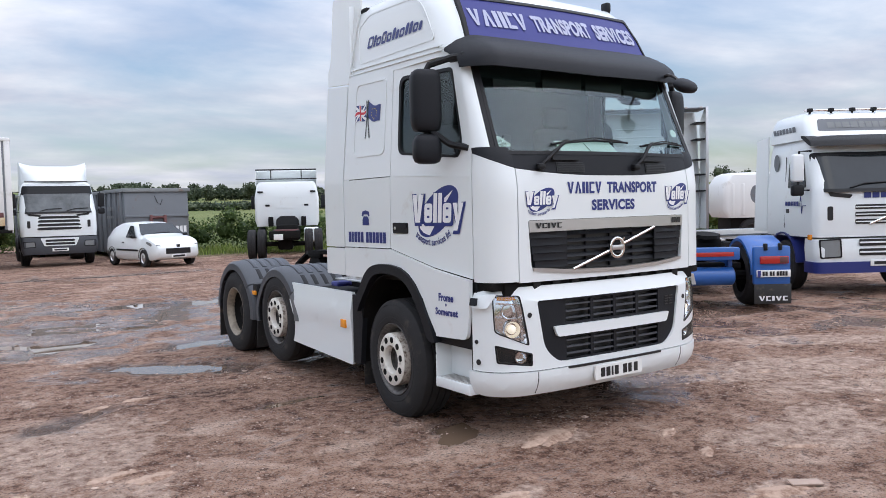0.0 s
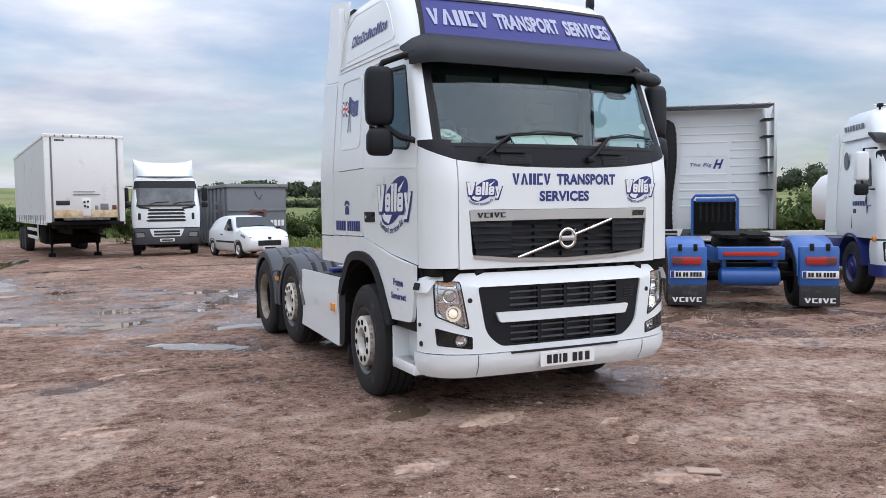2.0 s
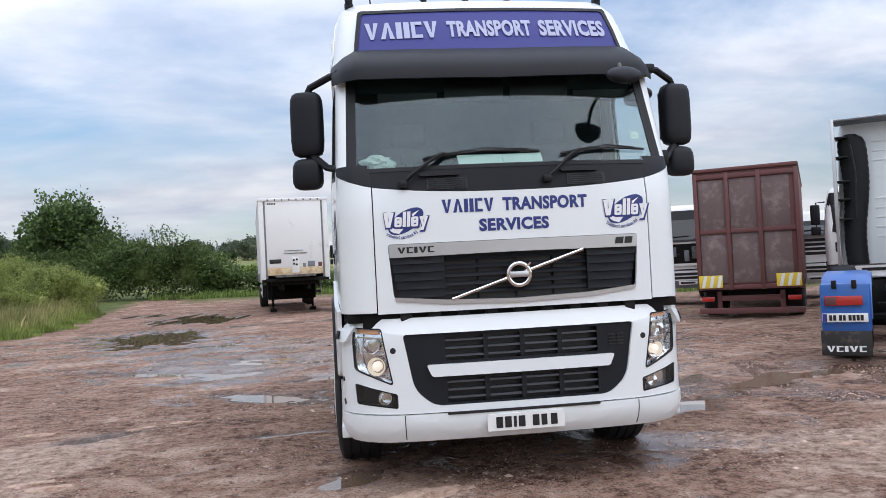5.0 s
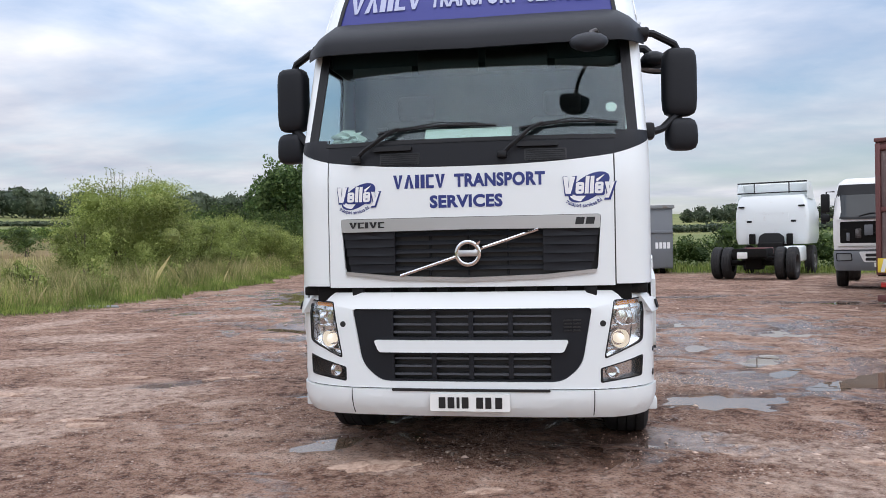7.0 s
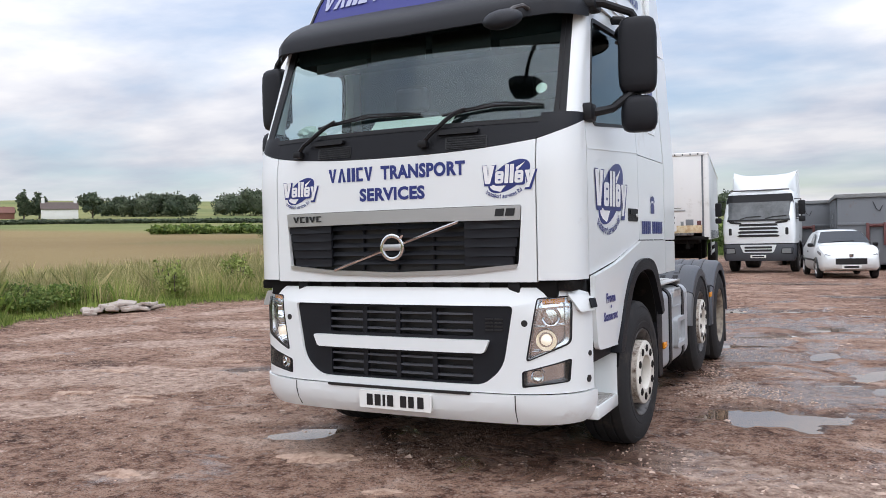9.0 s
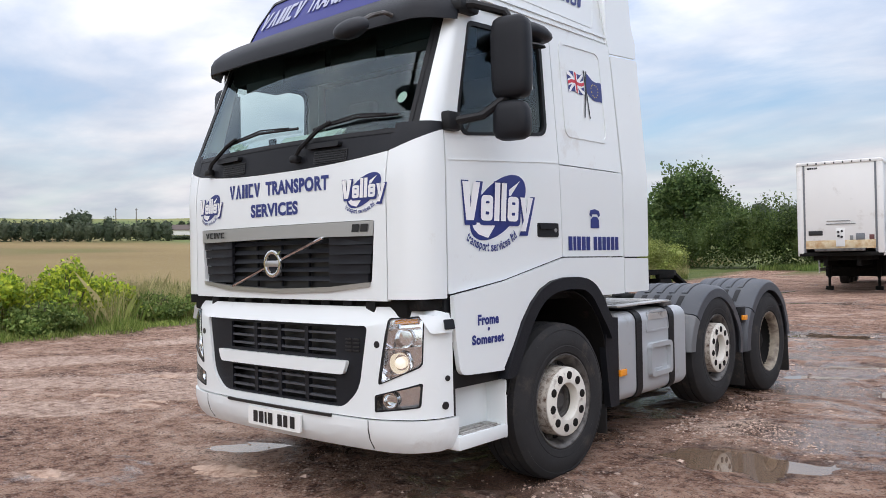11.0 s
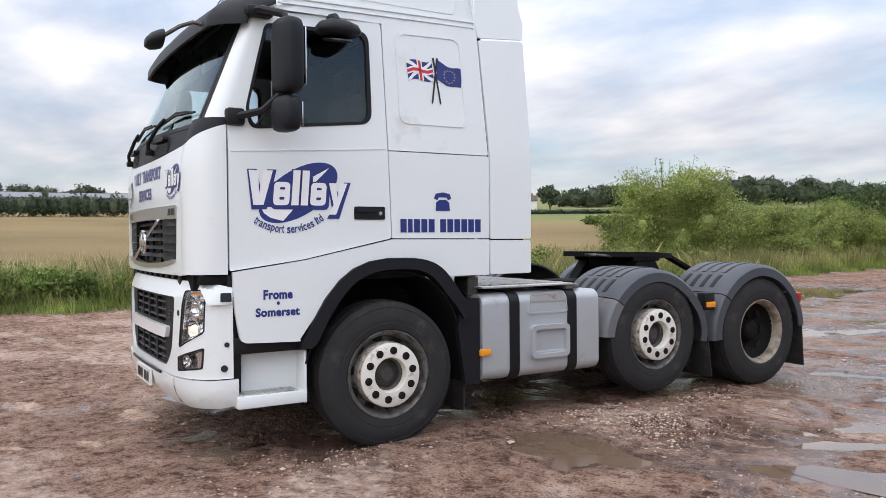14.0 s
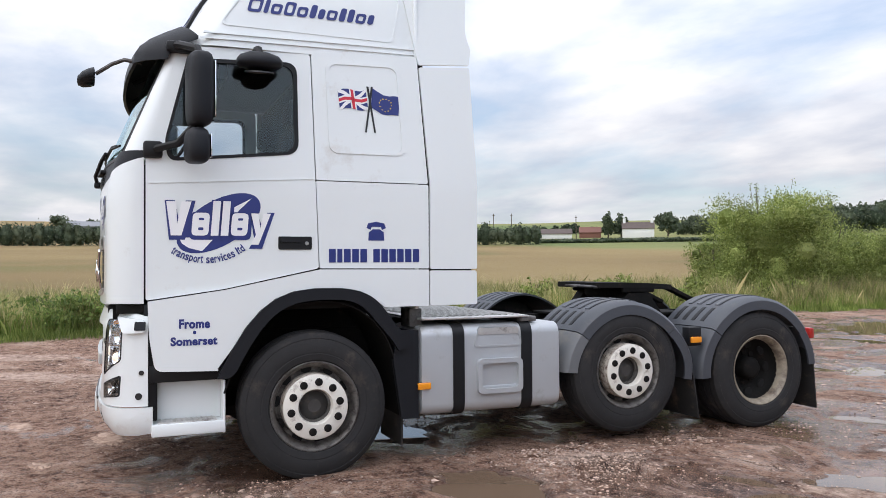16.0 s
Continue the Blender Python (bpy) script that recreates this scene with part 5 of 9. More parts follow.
for s in (-1, 1):
    side = on_side(s)
    flip = s < 0
    em_y = 0.62
    emblem(side, em_y + 0.08, 1.72, 0.66, truck, mirror=flip)
    ya, yb = (1.455, 2.125) if s > 0 else (2.125, 1.455)
    for q, wd in ((0, 0.8), (0.98, 0.6), (1.76, 0.8), (2.74, 0.8), (3.72, 0.8), (5.28, 0.8), (6.26, 0.8), (7.24, 0.8), (8.22, 0.8), (9.2, 0.8), (10.18, 0.8)):
        part("number_bar", blocks([1], 0, ya + (yb - ya) * q / 10.98, 1.465, ya + (yb - ya) * (q + wd) / 10.98, 1.56, side), M_BLUE, truck)
    k = 1 if s > 0 else -1
    tel = [(-0.07, 0), (0.07, 0), (0.065, 0.07), (0.03, 0.095), (-0.03, 0.095), (-0.065, 0.07)]
    hand = [(-0.085, 0.105), (-0.05, 0.09), (-0.04, 0.115), (0.04, 0.115), (0.05, 0.09), (0.085, 0.105), (0.07, 0.145), (0.0, 0.158), (-0.07, 0.145)]
    part("telephone_symbol", join(*[skin([(1.80 + a * 0.85, 1.62 + b * 0.85) for a, b in pl], lambda y, z, d, side=side: side(y, z, -0.003), 0, grid=False) for pl in (tel, hand)]), M_BLUE, truck)
    low = on_side(s, low_x)
    f0, f1, g0, g1 = (0.458, 0.653, 0.406, 0.70) if s > 0 else (0.653, 0.458, 0.70, 0.406)
    part("lettering", letters("Frome", f0, 1.037, f1, 1.10, low), M_BLUE, truck)
    part("lettering", letters("Somerset", g0, 0.927, g1, 0.985, low), M_BLUE, truck)
    part("dot", skin([(0.555 + 0.011 * math.cos(a), 1.012 + 0.012 * math.sin(a)) for a in (0.0, 0.8, 1.6, 2.4, 3.2, 4.0, 4.8, 5.5)], lambda y, z, d, low=low: low(y, z, -0.003), 0, grid=False), M_BLUE, truck)

    # crossed flags
    def wave(y, z, d, side=side, s=s):
        return side(1.768 + s * y * 1.12, 2.395 + z * 1.12, d)
    mast = part("flag_sticker", skin([(0.025, 0.0), (0.037, 0.0), (-0.008, 0.30), (-0.022, 0.30)], lambda y, z, d: wave(y, z, -0.0042), 0, grid=False), M_INK, truck, "two crossed flag stickers")
    part("mast", skin([(-0.025, 0.0), (-0.037, 0.0), (0.008, 0.30), (0.022, 0.30)], lambda y, z, d: wave(y, z, -0.0048), 0, grid=False), M_INK, mast)

    def jack(a, b, lift):
        """Unit square to the waving flag on the one mast."""
        return lambda u, v, d: wave(-0.012 - 0.185 * (1 - u) - 0.015 * v, 0.155 + 0.125 * v - 0.02 * (1 - u) + 0.012 * math.sin(u * 6), lift)

    def jr(u0, v0, u1, v1, lift):
        return skin([(u0, v0), (u1, v0), (u1, v1), (u0, v1)], jack(0, 0, lift), 0, step=0.2)
    part("flag_blue", jr(0, 0, 1, 1, -0.003), M_BLUE, mast)
    part("flag_white", join(jr(0, 0.34, 1, 0.66, -0.005), jr(0.4, 0, 0.6, 1, -0.005), skin([(0, 0), (0.1, 0), (1, 0.9), (1, 1), (0.9, 1), (0, 0.1)], jack(0, 0, -0.004), 0, step=0.2), skin([(1, 0), (1, 0.1), (0.1, 1), (0, 1), (0, 0.9), (0.9, 0)], jack(0, 0, -0.0045), 0, step=0.2)), M_VINYL_WHITE, mast)
    part("flag_red", join(jr(0, 0.42, 1, 0.58, -0.006), jr(0.45, 0, 0.55, 1, -0.006)), M_RED_V, mast)
    eu = lambda u, v, d: wave(0.006 + 0.185 * u + 0.012 * v, 0.155 + 0.125 * v - 0.045 * u + 0.012 * math.sin(u * 6 + 2), -0.003)
    part("flag_blue", skin([(0, 0), (1, 0), (1, 1), (0, 1)], eu, 0, step=0.2), M_BLUE, mast)
    stars = bmesh.new()
    for n in range(12):
        cu, cv = 0.5 + 0.22 * math.cos(n * math.pi / 6), 0.5 + 0.32 * math.sin(n * math.pi / 6)
        stars.faces.new([stars.verts.new((lambda p: wave(0.006 + 0.185 * p[0] + 0.012 * p[1], 0.155 + 0.125 * p[1] - 0.045 * p[0] + 0.012 * math.sin(p[0] * 6 + 2), -0.005))((cu + 0.025 * math.cos(a), cv + 0.035 * math.sin(a)))) for a in (0.3, 1.55, 2.8, 4.1, 5.3)])
    part("flag_stars", stars, M_PLATE_Y, mast)

# -- bumper --
face = [(u_of_y(0.27, -1), 0.545), (u_of_x(-0.8), 0.528), (u_of_x(0.8), 0.528), (u_of_y(0.27), 0.545), (u_of_y(0.27), 1.12), (u_of_x(1.12), 1.16), (u_of_x(-1.12), 1.16), (u_of_y(0.27, -1), 1.12)]
grill_o = rounded([(-0.795, 1.052), (-0.73, 0.68), (-0.60, 0.572), (0.60, 0.572), (0.73, 0.68), (0.795, 1.052)], [0.03, 0.1, 0.06, 0.06, 0.1, 0.03], 5)
lamp_r = rounded([(0.935, 1.10), (1.128, 1.112), (1.118, 0.83), (0.865, 0.718)], [0.02, 0.02, 0.03, 0.03])
fog_r = rounded([(0.842, 0.662), (1.118, 0.742), (1.108, 0.605), (0.842, 0.566)], 0.015)
holes = [xz(grill_o)] + [xz(p, s) for s in (-1, 1) for p in (lamp_r, fog_r)]
bumper = part("bumper", skin(face, on_bumper, 0.02, holes=holes, step=0.09), M_WHITE, truck, "white front bumper")
lipo = [(u_of_y(0.30, -1), 0.365)] + [(u, 0.335 if abs(u) < 1.1 else 0.35) for u in np.linspace(-1.25, 1.25, 9)] + [(u_of_y(0.30), 0.365), (u_of_y(0.30), 0.538), (u_of_x(0.8), 0.521), (u_of_x(-0.8), 0.521), (u_of_y(0.30, -1), 0.538)]
part("bumper_lip", skin(lipo, lambda u, z, d: on_bumper(u, z, d - 0.012), 0.03, step=0.07), M_WHITE, bumper, "white lower bumper section")
for x in (-0.8, 0.8):
    part("bumper_seam", skin([(u_of_x(x) - 0.003, 0.35), (u_of_x(x) + 0.003, 0.35), (u_of_x(x) + 0.003, 0.52), (u_of_x(x) - 0.003, 0.52)], lambda u, z, d: on_bumper(u, z, d - 0.0135), 0.004, step=0.05), M_INK, bumper)
part("bumper_slot", skin(rrect(-0.52, 0.512, 0.52, 0.53, 0.006), lambda u, z, d: on_bumper(u, z, d - 0.02), 0.01, step=0.1), M_INK, bumper)
part("bumper_insert", skin(xz(ring_of(grill_o, -0.006)), lambda u, z, d: on_bumper(u, z, d + 0.018), 0.02, holes=(rrect(-0.515, 0.865, 0.535, 1.035, 0.01), rrect(-0.51, 0.585, 0.53, 0.75, 0.01)), step=0.1), M_CHARCOAL, bumper, "dark grey grille surround")
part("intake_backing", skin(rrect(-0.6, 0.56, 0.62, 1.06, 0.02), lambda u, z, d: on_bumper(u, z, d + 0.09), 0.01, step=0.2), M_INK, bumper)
for z0 in (0.865, 0.588):
    for k in range(3):
        zz = z0 + 0.024 + k * 0.052
        part("intake_slat", skin([(-0.52, zz), (0.54, zz), (0.54, zz + 0.013), (-0.52, zz + 0.013)], lambda u, z, d: on_bumper(u, z, d + 0.026), 0.03, step=0.15), M_GUARD, bumper)
    for x in (-0.24, 0.01, 0.27):
        part("intake_post", skin([(x - 0.016, z0), (x + 0.016, z0), (x + 0.016, z0 + 0.165), (x - 0.016, z0 + 0.165)], lambda u, z, d: on_bumper(u, z, d + 0.022), 0.03, step=0.1), M_CHARCOAL, bumper)
part("bumper_bar", skin(rounded([(-0.645, 0.845), (-0.61, 0.765), (0.61, 0.765), (0.645, 0.845)], 0.02), lambda u, z, d: on_bumper(u, z, d - 0.01), 0.05, step=0.1), M_WHITE, bumper, "white cross bar")
for k in range(4):
    for c in range(2):
        part("vent_slot", skin([(0.615 + c * 0.06, 0.90 + k * 0.022), (0.665 + c * 0.06, 0.90 + k * 0.022), (0.665 + c * 0.06, 0.91 + k * 0.022), (0.615 + c * 0.06, 0.91 + k * 0.022)], lambda u, z, d: on_bumper(u, z, d + 0.012), 0.004, step=0.1), M_INK, bumper)
for s in (-1, 1):
    for x, z, r in ((0.862, 0.95, 0.02),):
        part("tow_cap", skin([(u_of_x(s * x) + r * math.cos(a), z + r * math.sin(a)) for a in (2 * math.pi * n / 14 for n in range(14))], lambda u, z, d: on_bumper(u, z, d - 0.002), 0.005, step=0.1), M_INK, bumper)
    for y, z, r in ((0.232, 0.76, 0.016), (0.215, 0.61, 0.022)):
        part("bolt_cap", skin([(u_of_y(y, s) + r * math.cos(a), z + r * math.sin(a)) for a in (2 * math.pi * n / 14 for n in range(14))], lambda u, z, d: on_bumper(u, z, d - 0.004), 0.008, step=0.1), M_INK, bumper)
    # headlamp
    lp, fg = xz(lamp_r, s), xz(fog_r, s)
    lamp = part("headlamp", skin(ring_of(lp, -0.012), lambda u, z, d: on_bumper(u, z, d + 0.07), 0.01, step=0.1), M_BOWL, bumper, "headlamp with clear lens")
    part("lamp_rim", frame_skin(lp, lambda u, z, d: on_bumper(u, z, d - 0.003), 0.010, 0.02, 0.1), M_BLACK, lamp)
    part("lamp_side", frame_skin(lp, lambda u, z, d: on_bumper(u, z, d + 0.018), 0.006, 0.06, 0.1), M_BOWL, lamp)
    cx, cy, cz = on_bumper(u_of_x(s * 0.985), 0.85, 0.05)
    for xx, zz, r in ((0.985, 0.845, 0.062), (1.02, 0.985, 0.055)):
        cx, cy, cz = on_bumper(u_of_x(s * xx), zz, 0.06)
        part("reflector", moved(lathe([(0.0, 0.03), (r * 0.4, 0.026), (r * 0.8, 0.01), (r, -0.02), (r * 1.08, -0.02)], 20), Matrix.Translation((cx, cy, cz)) @ pose(0, 0, 0, 0, 0, 90 + s * 18)), M_CHROME, lamp)
    cx, cy, cz = on_bumper(u_of_x(s * 0.985), 0.845, 0.055)
    bulb = bmesh.new()
    bmesh.ops.create_icosphere(bulb, subdivisions=2, radius=0.034)
    part("bulb", moved(bulb, Matrix.Translation((cx, cy, cz))), M_LAMP, lamp, "lit warm side lamp")
    part("turn_lens", skin(xz(rounded([(0.965, 1.088), (1.10, 1.096), (1.10, 1.072), (0.96, 1.065)], 0.008), s), lambda u, z, d: on_bumper(u, z, d + 0.03), 0.01, step=0.1), M_AMBER, lamp, "amber indicator")
    for zz in (1.03, 0.92, 0.775):
        part("lamp_fin", skin(xz([(0.90, zz - 0.006), (1.11, zz + 0.012), (1.11, zz + 0.02), (0.90, zz + 0.004)], s), lambda u, z, d: on_bumper(u, z, d + 0.03), 0.02, step=0.1), M_BOWL, lamp)
    lens = part("lens", skin(ring_of(lp, 0.008), lambda u, z, d: on_bumper(u, z, d), 0.0, step=0.06), M_LENS, lamp)
    lens.visible_shadow = False
    fog = part("fog_lamp", skin(ring_of(fg, -0.01), lambda u, z, d: on_bumper(u, z, d + 0.05), 0.01, step=0.1), M_BOWL if s > 0 else M_BLACK, bumper, "fog lamp in a slanted recess")
    part("fog_rim", frame_skin(fg, lambda u, z, d: on_bumper(u, z, d - 0.002), 0.014, 0.05, 0.1), M_BLACK, fog)
    cx, cy, cz = on_bumper(u_of_x(s * 0.93), 0.635, 0.03)
    part("reflector", moved(lathe([(0.0, 0.02), (0.03, 0.012), (0.04, -0.01), (0.046, -0.01)], 16), Matrix.Translation((cx, cy, cz)) @ pose(0, 0, 0, 0, 0, 90 + s * 18)), M_CHROME, fog)
    ln = part("lens", skin(ring_of(fg, 0.01), on_bumper, 0.0, step=0.1), M_LENS, fog)
    ln.visible_shadow = False
    # side end of the bumper: shoulder, repeater, step box
    part("bumper_shoulder", skin(rounded([(u_of_x(s * 1.10), 1.125), (u_of_y(0.25, s), 1.10), (u_of_y(0.25, s), 1.02), (u_of_y(0.14, s), 1.015)], 0.015), lambda u, z, d: on_bumper(u, z, d - 0.035), 0.06, step=0.08), M_WHITE, bumper)
    part("side_repeater", skin(rrect(min(u_of_y(0.20, s), u_of_y(0.26, s)), 1.035, max(u_of_y(0.20, s), u_of_y(0.26, s)), 1.09, 0.006), lambda u, z, d: on_bumper(u, z, d - 0.04), 0.01, step=0.1), M_CHARCOAL, bumper)
    a, b = sorted((s * 0.9, s * 1.225))
    st = part("step_box", join(box(*sorted((s * 1.06, s * 1.075)), 0.28, 0.75, 0.42, 0.70, 0.004), box(*sorted((s * 0.9, s * 1.218)), 0.735, 0.755, 0.338, 0.69, 0.008), box(*sorted((s * 0.9, s * 1.222)), 0.29, 0.755, 0.342, 0.425, 0.012)), M_WHITE, bumper, "white entry step")
    part("step_tread", join(box(*sorted((s * 1.08, s * 1.21)), 0.33, 0.70, 0.424, 0.432, 0.003), *[box(*sorted((s * 1.09, s * 1.2)), y, y + 0.012, 0.432, 0.437, 0.001, 1) for y in np.linspace(0.345, 0.67, 11)]), M_CHEQUER, st, "worn metal tread")
    # solid black boxes give the recess and gap their shade by colour
    part("step_recess_shade", box(*sorted((s * 0.9, s * 1.19)), 0.27, 0.76, 0.69, 0.80, 0.005), M_BLACK, bumper)
    part("side_gap_shade", box(*sorted((s * 0.9, s * 1.17)), 0.245, 0.33, 0.44, 1.2, 0.01), M_BLACK, bumper)
plate = part("number_plate", skin(rrect(-0.262, 0.386, 0.262, 0.497, 0.008), lambda u, z, d: (u, -0.062 + d, z), 0.015, step=0.3), M_PLATE, bumper, "white number plate")
for x, w in ((-0.205, 0.045), (-0.146, 0.045), (-0.087, 0.02), (-0.053, 0.045), (0.042, 0.045), (0.101, 0.04), (0.166, 0.045)):
    part("plate_bar", skin(rrect(x, 0.405, x + w, 0.478, 0.004), lambda u, z, d: (u, -0.065 + d, z), 0, grid=False), M_INK, plate)
part("gap_beam", box(-1.05, 1.05, 0.06, 0.14, 1.10, 1.2, 0.01), M_DARK, truck)
for x in np.linspace(-0.75, 0.8, 9):
    part("gap_fitting", box(x - 0.05, x + 0.03, 0.03, 0.07, 1.12, 1.19, 0.01), M_BLACK, truck)

# -- wheels --
TYRE = [(0.30, -0.15), (0.315, -0.165), (0.37, -0.172), (0.43, -0.165), (0.475, -0.15), (0.497, -0.13), (0.502, -0.10), (0.504, -0.075), (0.492, -0.073), (0.492, -0.063), (0.505, -0.061), (0.506, -0.005), (0.494, -0.004), (0.494, 0.004), (0.506, 0.005), (0.505, 0.061), (0.492, 0.063), (0.492, 0.073), (0.504, 0.075), (0.502, 0.10), (0.497, 0.13), (0.475, 0.15), (0.46, 0.156), (0.457, 0.153), (0.43, 0.165), (0.37, 0.172), (0.36, 0.169), (0.355, 0.172), (0.315, 0.165), (0.30, 0.15)]
tyre_me = finish(lathe(TYRE, 56), "tyre", 25); tyre_me.materials.append(M_RUBBER)
rim_me = finish(lathe([(0.30, -0.15), (0.285, -0.14), (0.27, 0.0), (0.275, 0.12), (0.30, 0.15), (0.303, 0.158), (0.297, 0.16), (0.285, 0.15), (0.268, 0.12), (0.255, 0.06), (0.235, 0.055), (0.20, 0.085), (0.17, 0.115), (0.10, 0.118), (0.098, 0.0)], 40), "rim"); rim_me.materials.append(M_RIM_GRIMY)
ring_me = finish(lathe([(0.112, 0.13), (0.116, 0.18), (0.121, 0.188), (0.212, 0.188), (0.220, 0.182), (0.222, 0.12)], 40), "nut_ring"); ring_me.materials.append(M_RING)
drum_me = finish(lathe([(0.223, 0.05), (0.223, 0.178)], 40), "hub_side"); drum_me.materials.append(M_RUSTY)
nut_me = finish(lathe([(0.0, 0.196), (0.016, 0.196), (0.027, 0.192), (0.028, 0.182)], 10), "nut"); nut_me.materials.append(M_DARK)
cap_me = finish(lathe([(0.0, 0.125), (0.045, 0.125), (0.055, 0.115), (0.085, 0.10), (0.10, 0.09), (0.108, 0.06)], 24), "hub_cap"); cap_me.materials.append(M_RIM_DARK)
lip_me = finish(lathe([(0.296, 0.156), (0.299, 0.164), (0.304, 0.163), (0.306, 0.155)], 48), "rim_lip"); lip_me.materials.append(M_STEEL)
# raised disc; the vent's inner darkness is only its colour
hole_me = finish(lathe([(0.0, 0.012), (0.028, 0.012), (0.031, 0.0)], 12), "vent_shade_disc"); hole_me.materials.append(M_VENT_SHADE)
deep_me = finish(lathe([(0.30, -0.15), (0.285, -0.14), (0.27, 0.0), (0.275, 0.12), (0.30, 0.15), (0.303, 0.158), (0.297, 0.16), (0.272, 0.135), (0.262, 0.10), (0.258, -0.10)], 40), "rim"); deep_me.materials.append(M_RIM_CREAM)
disc_me = finish(lathe([(0.262, 0.075), (0.255, 0.03), (0.235, 0.005), (0.19, -0.02), (0.13, -0.06), (0.10, -0.065), (0.095, 0.04), (0.08, 0.06), (0.05, 0.072), (0.0, 0.074)], 32), "rim_disc"); disc_me.materials.append(M_DARK)


def wheel(s, y, z, x=1.085, steer=0.0, deep=False, twin=False, grow=0.0):
    """One wheel with its outer face towards side s."""
    m = pose(s * x, y, z, 0, 0, steer) @ (Matrix.Identity(4) if s > 0 else pose(0, 0, 0, 0, 0, 180))
    w = part("wheel", tyre_me, None, truck, m=m @ Matrix.Scale(1.0 + grow, 4))
    if twin:
        part("inner_tyre", tyre_me, None, w, m=pose(-0.33, 0, 0))
    if deep:
        part("rim", deep_me, None, w, "mud-stained cream rim")
        part("rim_disc", disc_me, None, w, "dark grimy wheel disc")
        for n in range(8):
            a = 2 * math.pi * n / 8
            part("vent_shade_disc", hole_me, None, w, m=pose(-0.006, 0.205 * math.cos(a), 0.205 * math.sin(a)) @ pose(0, 0, 0, math.degrees(a)) @ Matrix.Diagonal((1, 1.05, 1.5, 1)))
        for n in range(10):
            a = 2 * math.pi * (n + 0.5) / 10
            part("nut", nut_me, None, w, m=pose(-0.235, 0.14 * math.cos(a), 0.14 * math.sin(a)))
        return w
    part("rim", rim_me, None, w, "dull steel rim")
    part("rim_lip", lip_me, None, w)
    part("nut_ring", ring_me, None, w, "white nut cover ring")
    part("hub_side", drum_me, None, w, "rust-spotted hub side")
    part("hub_cap", cap_me, None, w)
    for n in range(10):
        a = 2 * math.pi * (n + 0.3) / 10
        part("nut", nut_me, None, w, m=pose(0, 0.168 * math.cos(a), 0.168 * math.sin(a)))
        part("vent_shade_disc", hole_me, None, w, m=pose(0.0585, 0.247 * math.cos(a + 0.3), 0.247 * math.sin(a + 0.3)) @ pose(0, 0, 0, math.degrees(a + 0.3)) @ Matrix.Diagonal((1, 0.85, 1.25, 1)))
    return w


for s in (-1, 1):
    wheel(s, 1.36, 0.472, 1.08, steer=-2.5, grow=0.02)
    wheel(s, 3.945, 0.57, 1.085)
    wheel(s, 5.345, 0.50, 1.08, grow=0.015, deep=True, twin=True)

# -- mudguards --
def guard_arc(s, yc, zc, a0, a1, r, x0, x1, out=0.0, front=0.05, rear=0.05):
    """A stretch of plastic arch over a wheel, with a rolled outer edge; front and rear flare its ends."""
    sec = []
    n = max(6, int(abs(a1 - a0) / 6))
    for k in range(n + 1):
        a = radians(a0 + (a1 - a0) * k / n)
        dy, dz = -math.cos(a), math.sin(a)
        bend = 1.0 + (front if dy < 0 else rear) * abs(dy) ** 3
        ring = []
        for x, dr in ((x0, 0.0), (x1 - 0.16, 0.0), (x1 - 0.03, -0.012), (x1, -0.04), (x1 + 0.005, -0.118), (x1 - 0.012, -0.118), (x1 - 0.02, -0.05), (x1 - 0.05, -0.03), (x1 - 0.16, -0.018), (x0, -0.018)):
            ring.append((s * (x + out), yc + dy * (r * bend + dr + out), zc + dz * (r + dr + out)))
        sec.append(ring)
    return rings(sec)


def strip(s, yc, zc, a0, a1, r, x0, x1, high, front, rear):
    """A narrow band lying along the top of a mudguard."""
    sec = []
    for k in range(15):
        a = radians(a0 + (a1 - a0) * k / 14)
        dy, dz = -math.cos(a), math.sin(a)
        rb = r * (1.0 + (front if dy < 0 else rear) * abs(dy) ** 3)
        sec.append([(s * x, yc + dy * (rb + e), zc + dz * (r + e)) for x, e in ((x0, -0.008), (x0, high * 0.6), (x0 + 0.004, high), (x1 - 0.004, high), (x1, high * 0.6), (x1, -0.008))])
    return rings(sec)


def guard(s, yc, zc, a0, b0, b1, a1, r, x0=0.60, x1=1.25, front=0.05, rear=0.05, leg_mat=None):
    """A three-piece mudguard: a grooved arch and a leg before and behind it, with seams between them."""
    g = part("mudguard", guard_arc(s, yc, zc, b0, b1, r, x0, x1, 0.0, front, rear), M_GUARD, truck, "dark grey ribbed plastic mudguard", angle=40)
    part("guard_leg", guard_arc(s, yc, zc, a0, b0 - 0.6, r, x0, x1, -0.004, front, rear), leg_mat or M_GUARD, g, "pale grey leg" if leg_mat else "", angle=40)
    part("guard_leg", guard_arc(s, yc, zc, b1 + 0.6, a1, r, x0, x1, -0.004, front, rear), M_GUARD, g, angle=40)
    for x in (0.68, 0.80, 0.92, 1.04):
        part("rib", strip(s, yc, zc, b0 + 24, b1 - 14, r, x, x + 0.05, 0.007, front, rear), M_GUARD, g, angle=40)
        # black bands paint the shade of grooves; nothing is cut into the arch
        part("groove_shade", strip(s, yc, zc, b0 + 5, b0 + 20, r, x, x + 0.05, 0.003, front, rear), M_BLACK, g, angle=40)
        part("groove_shade", strip(s, yc, zc, b0 + 24, b1 - 14, r, x + 0.05, x + 0.058, 0.002, front, rear), M_BLACK, g, angle=40)
    return g


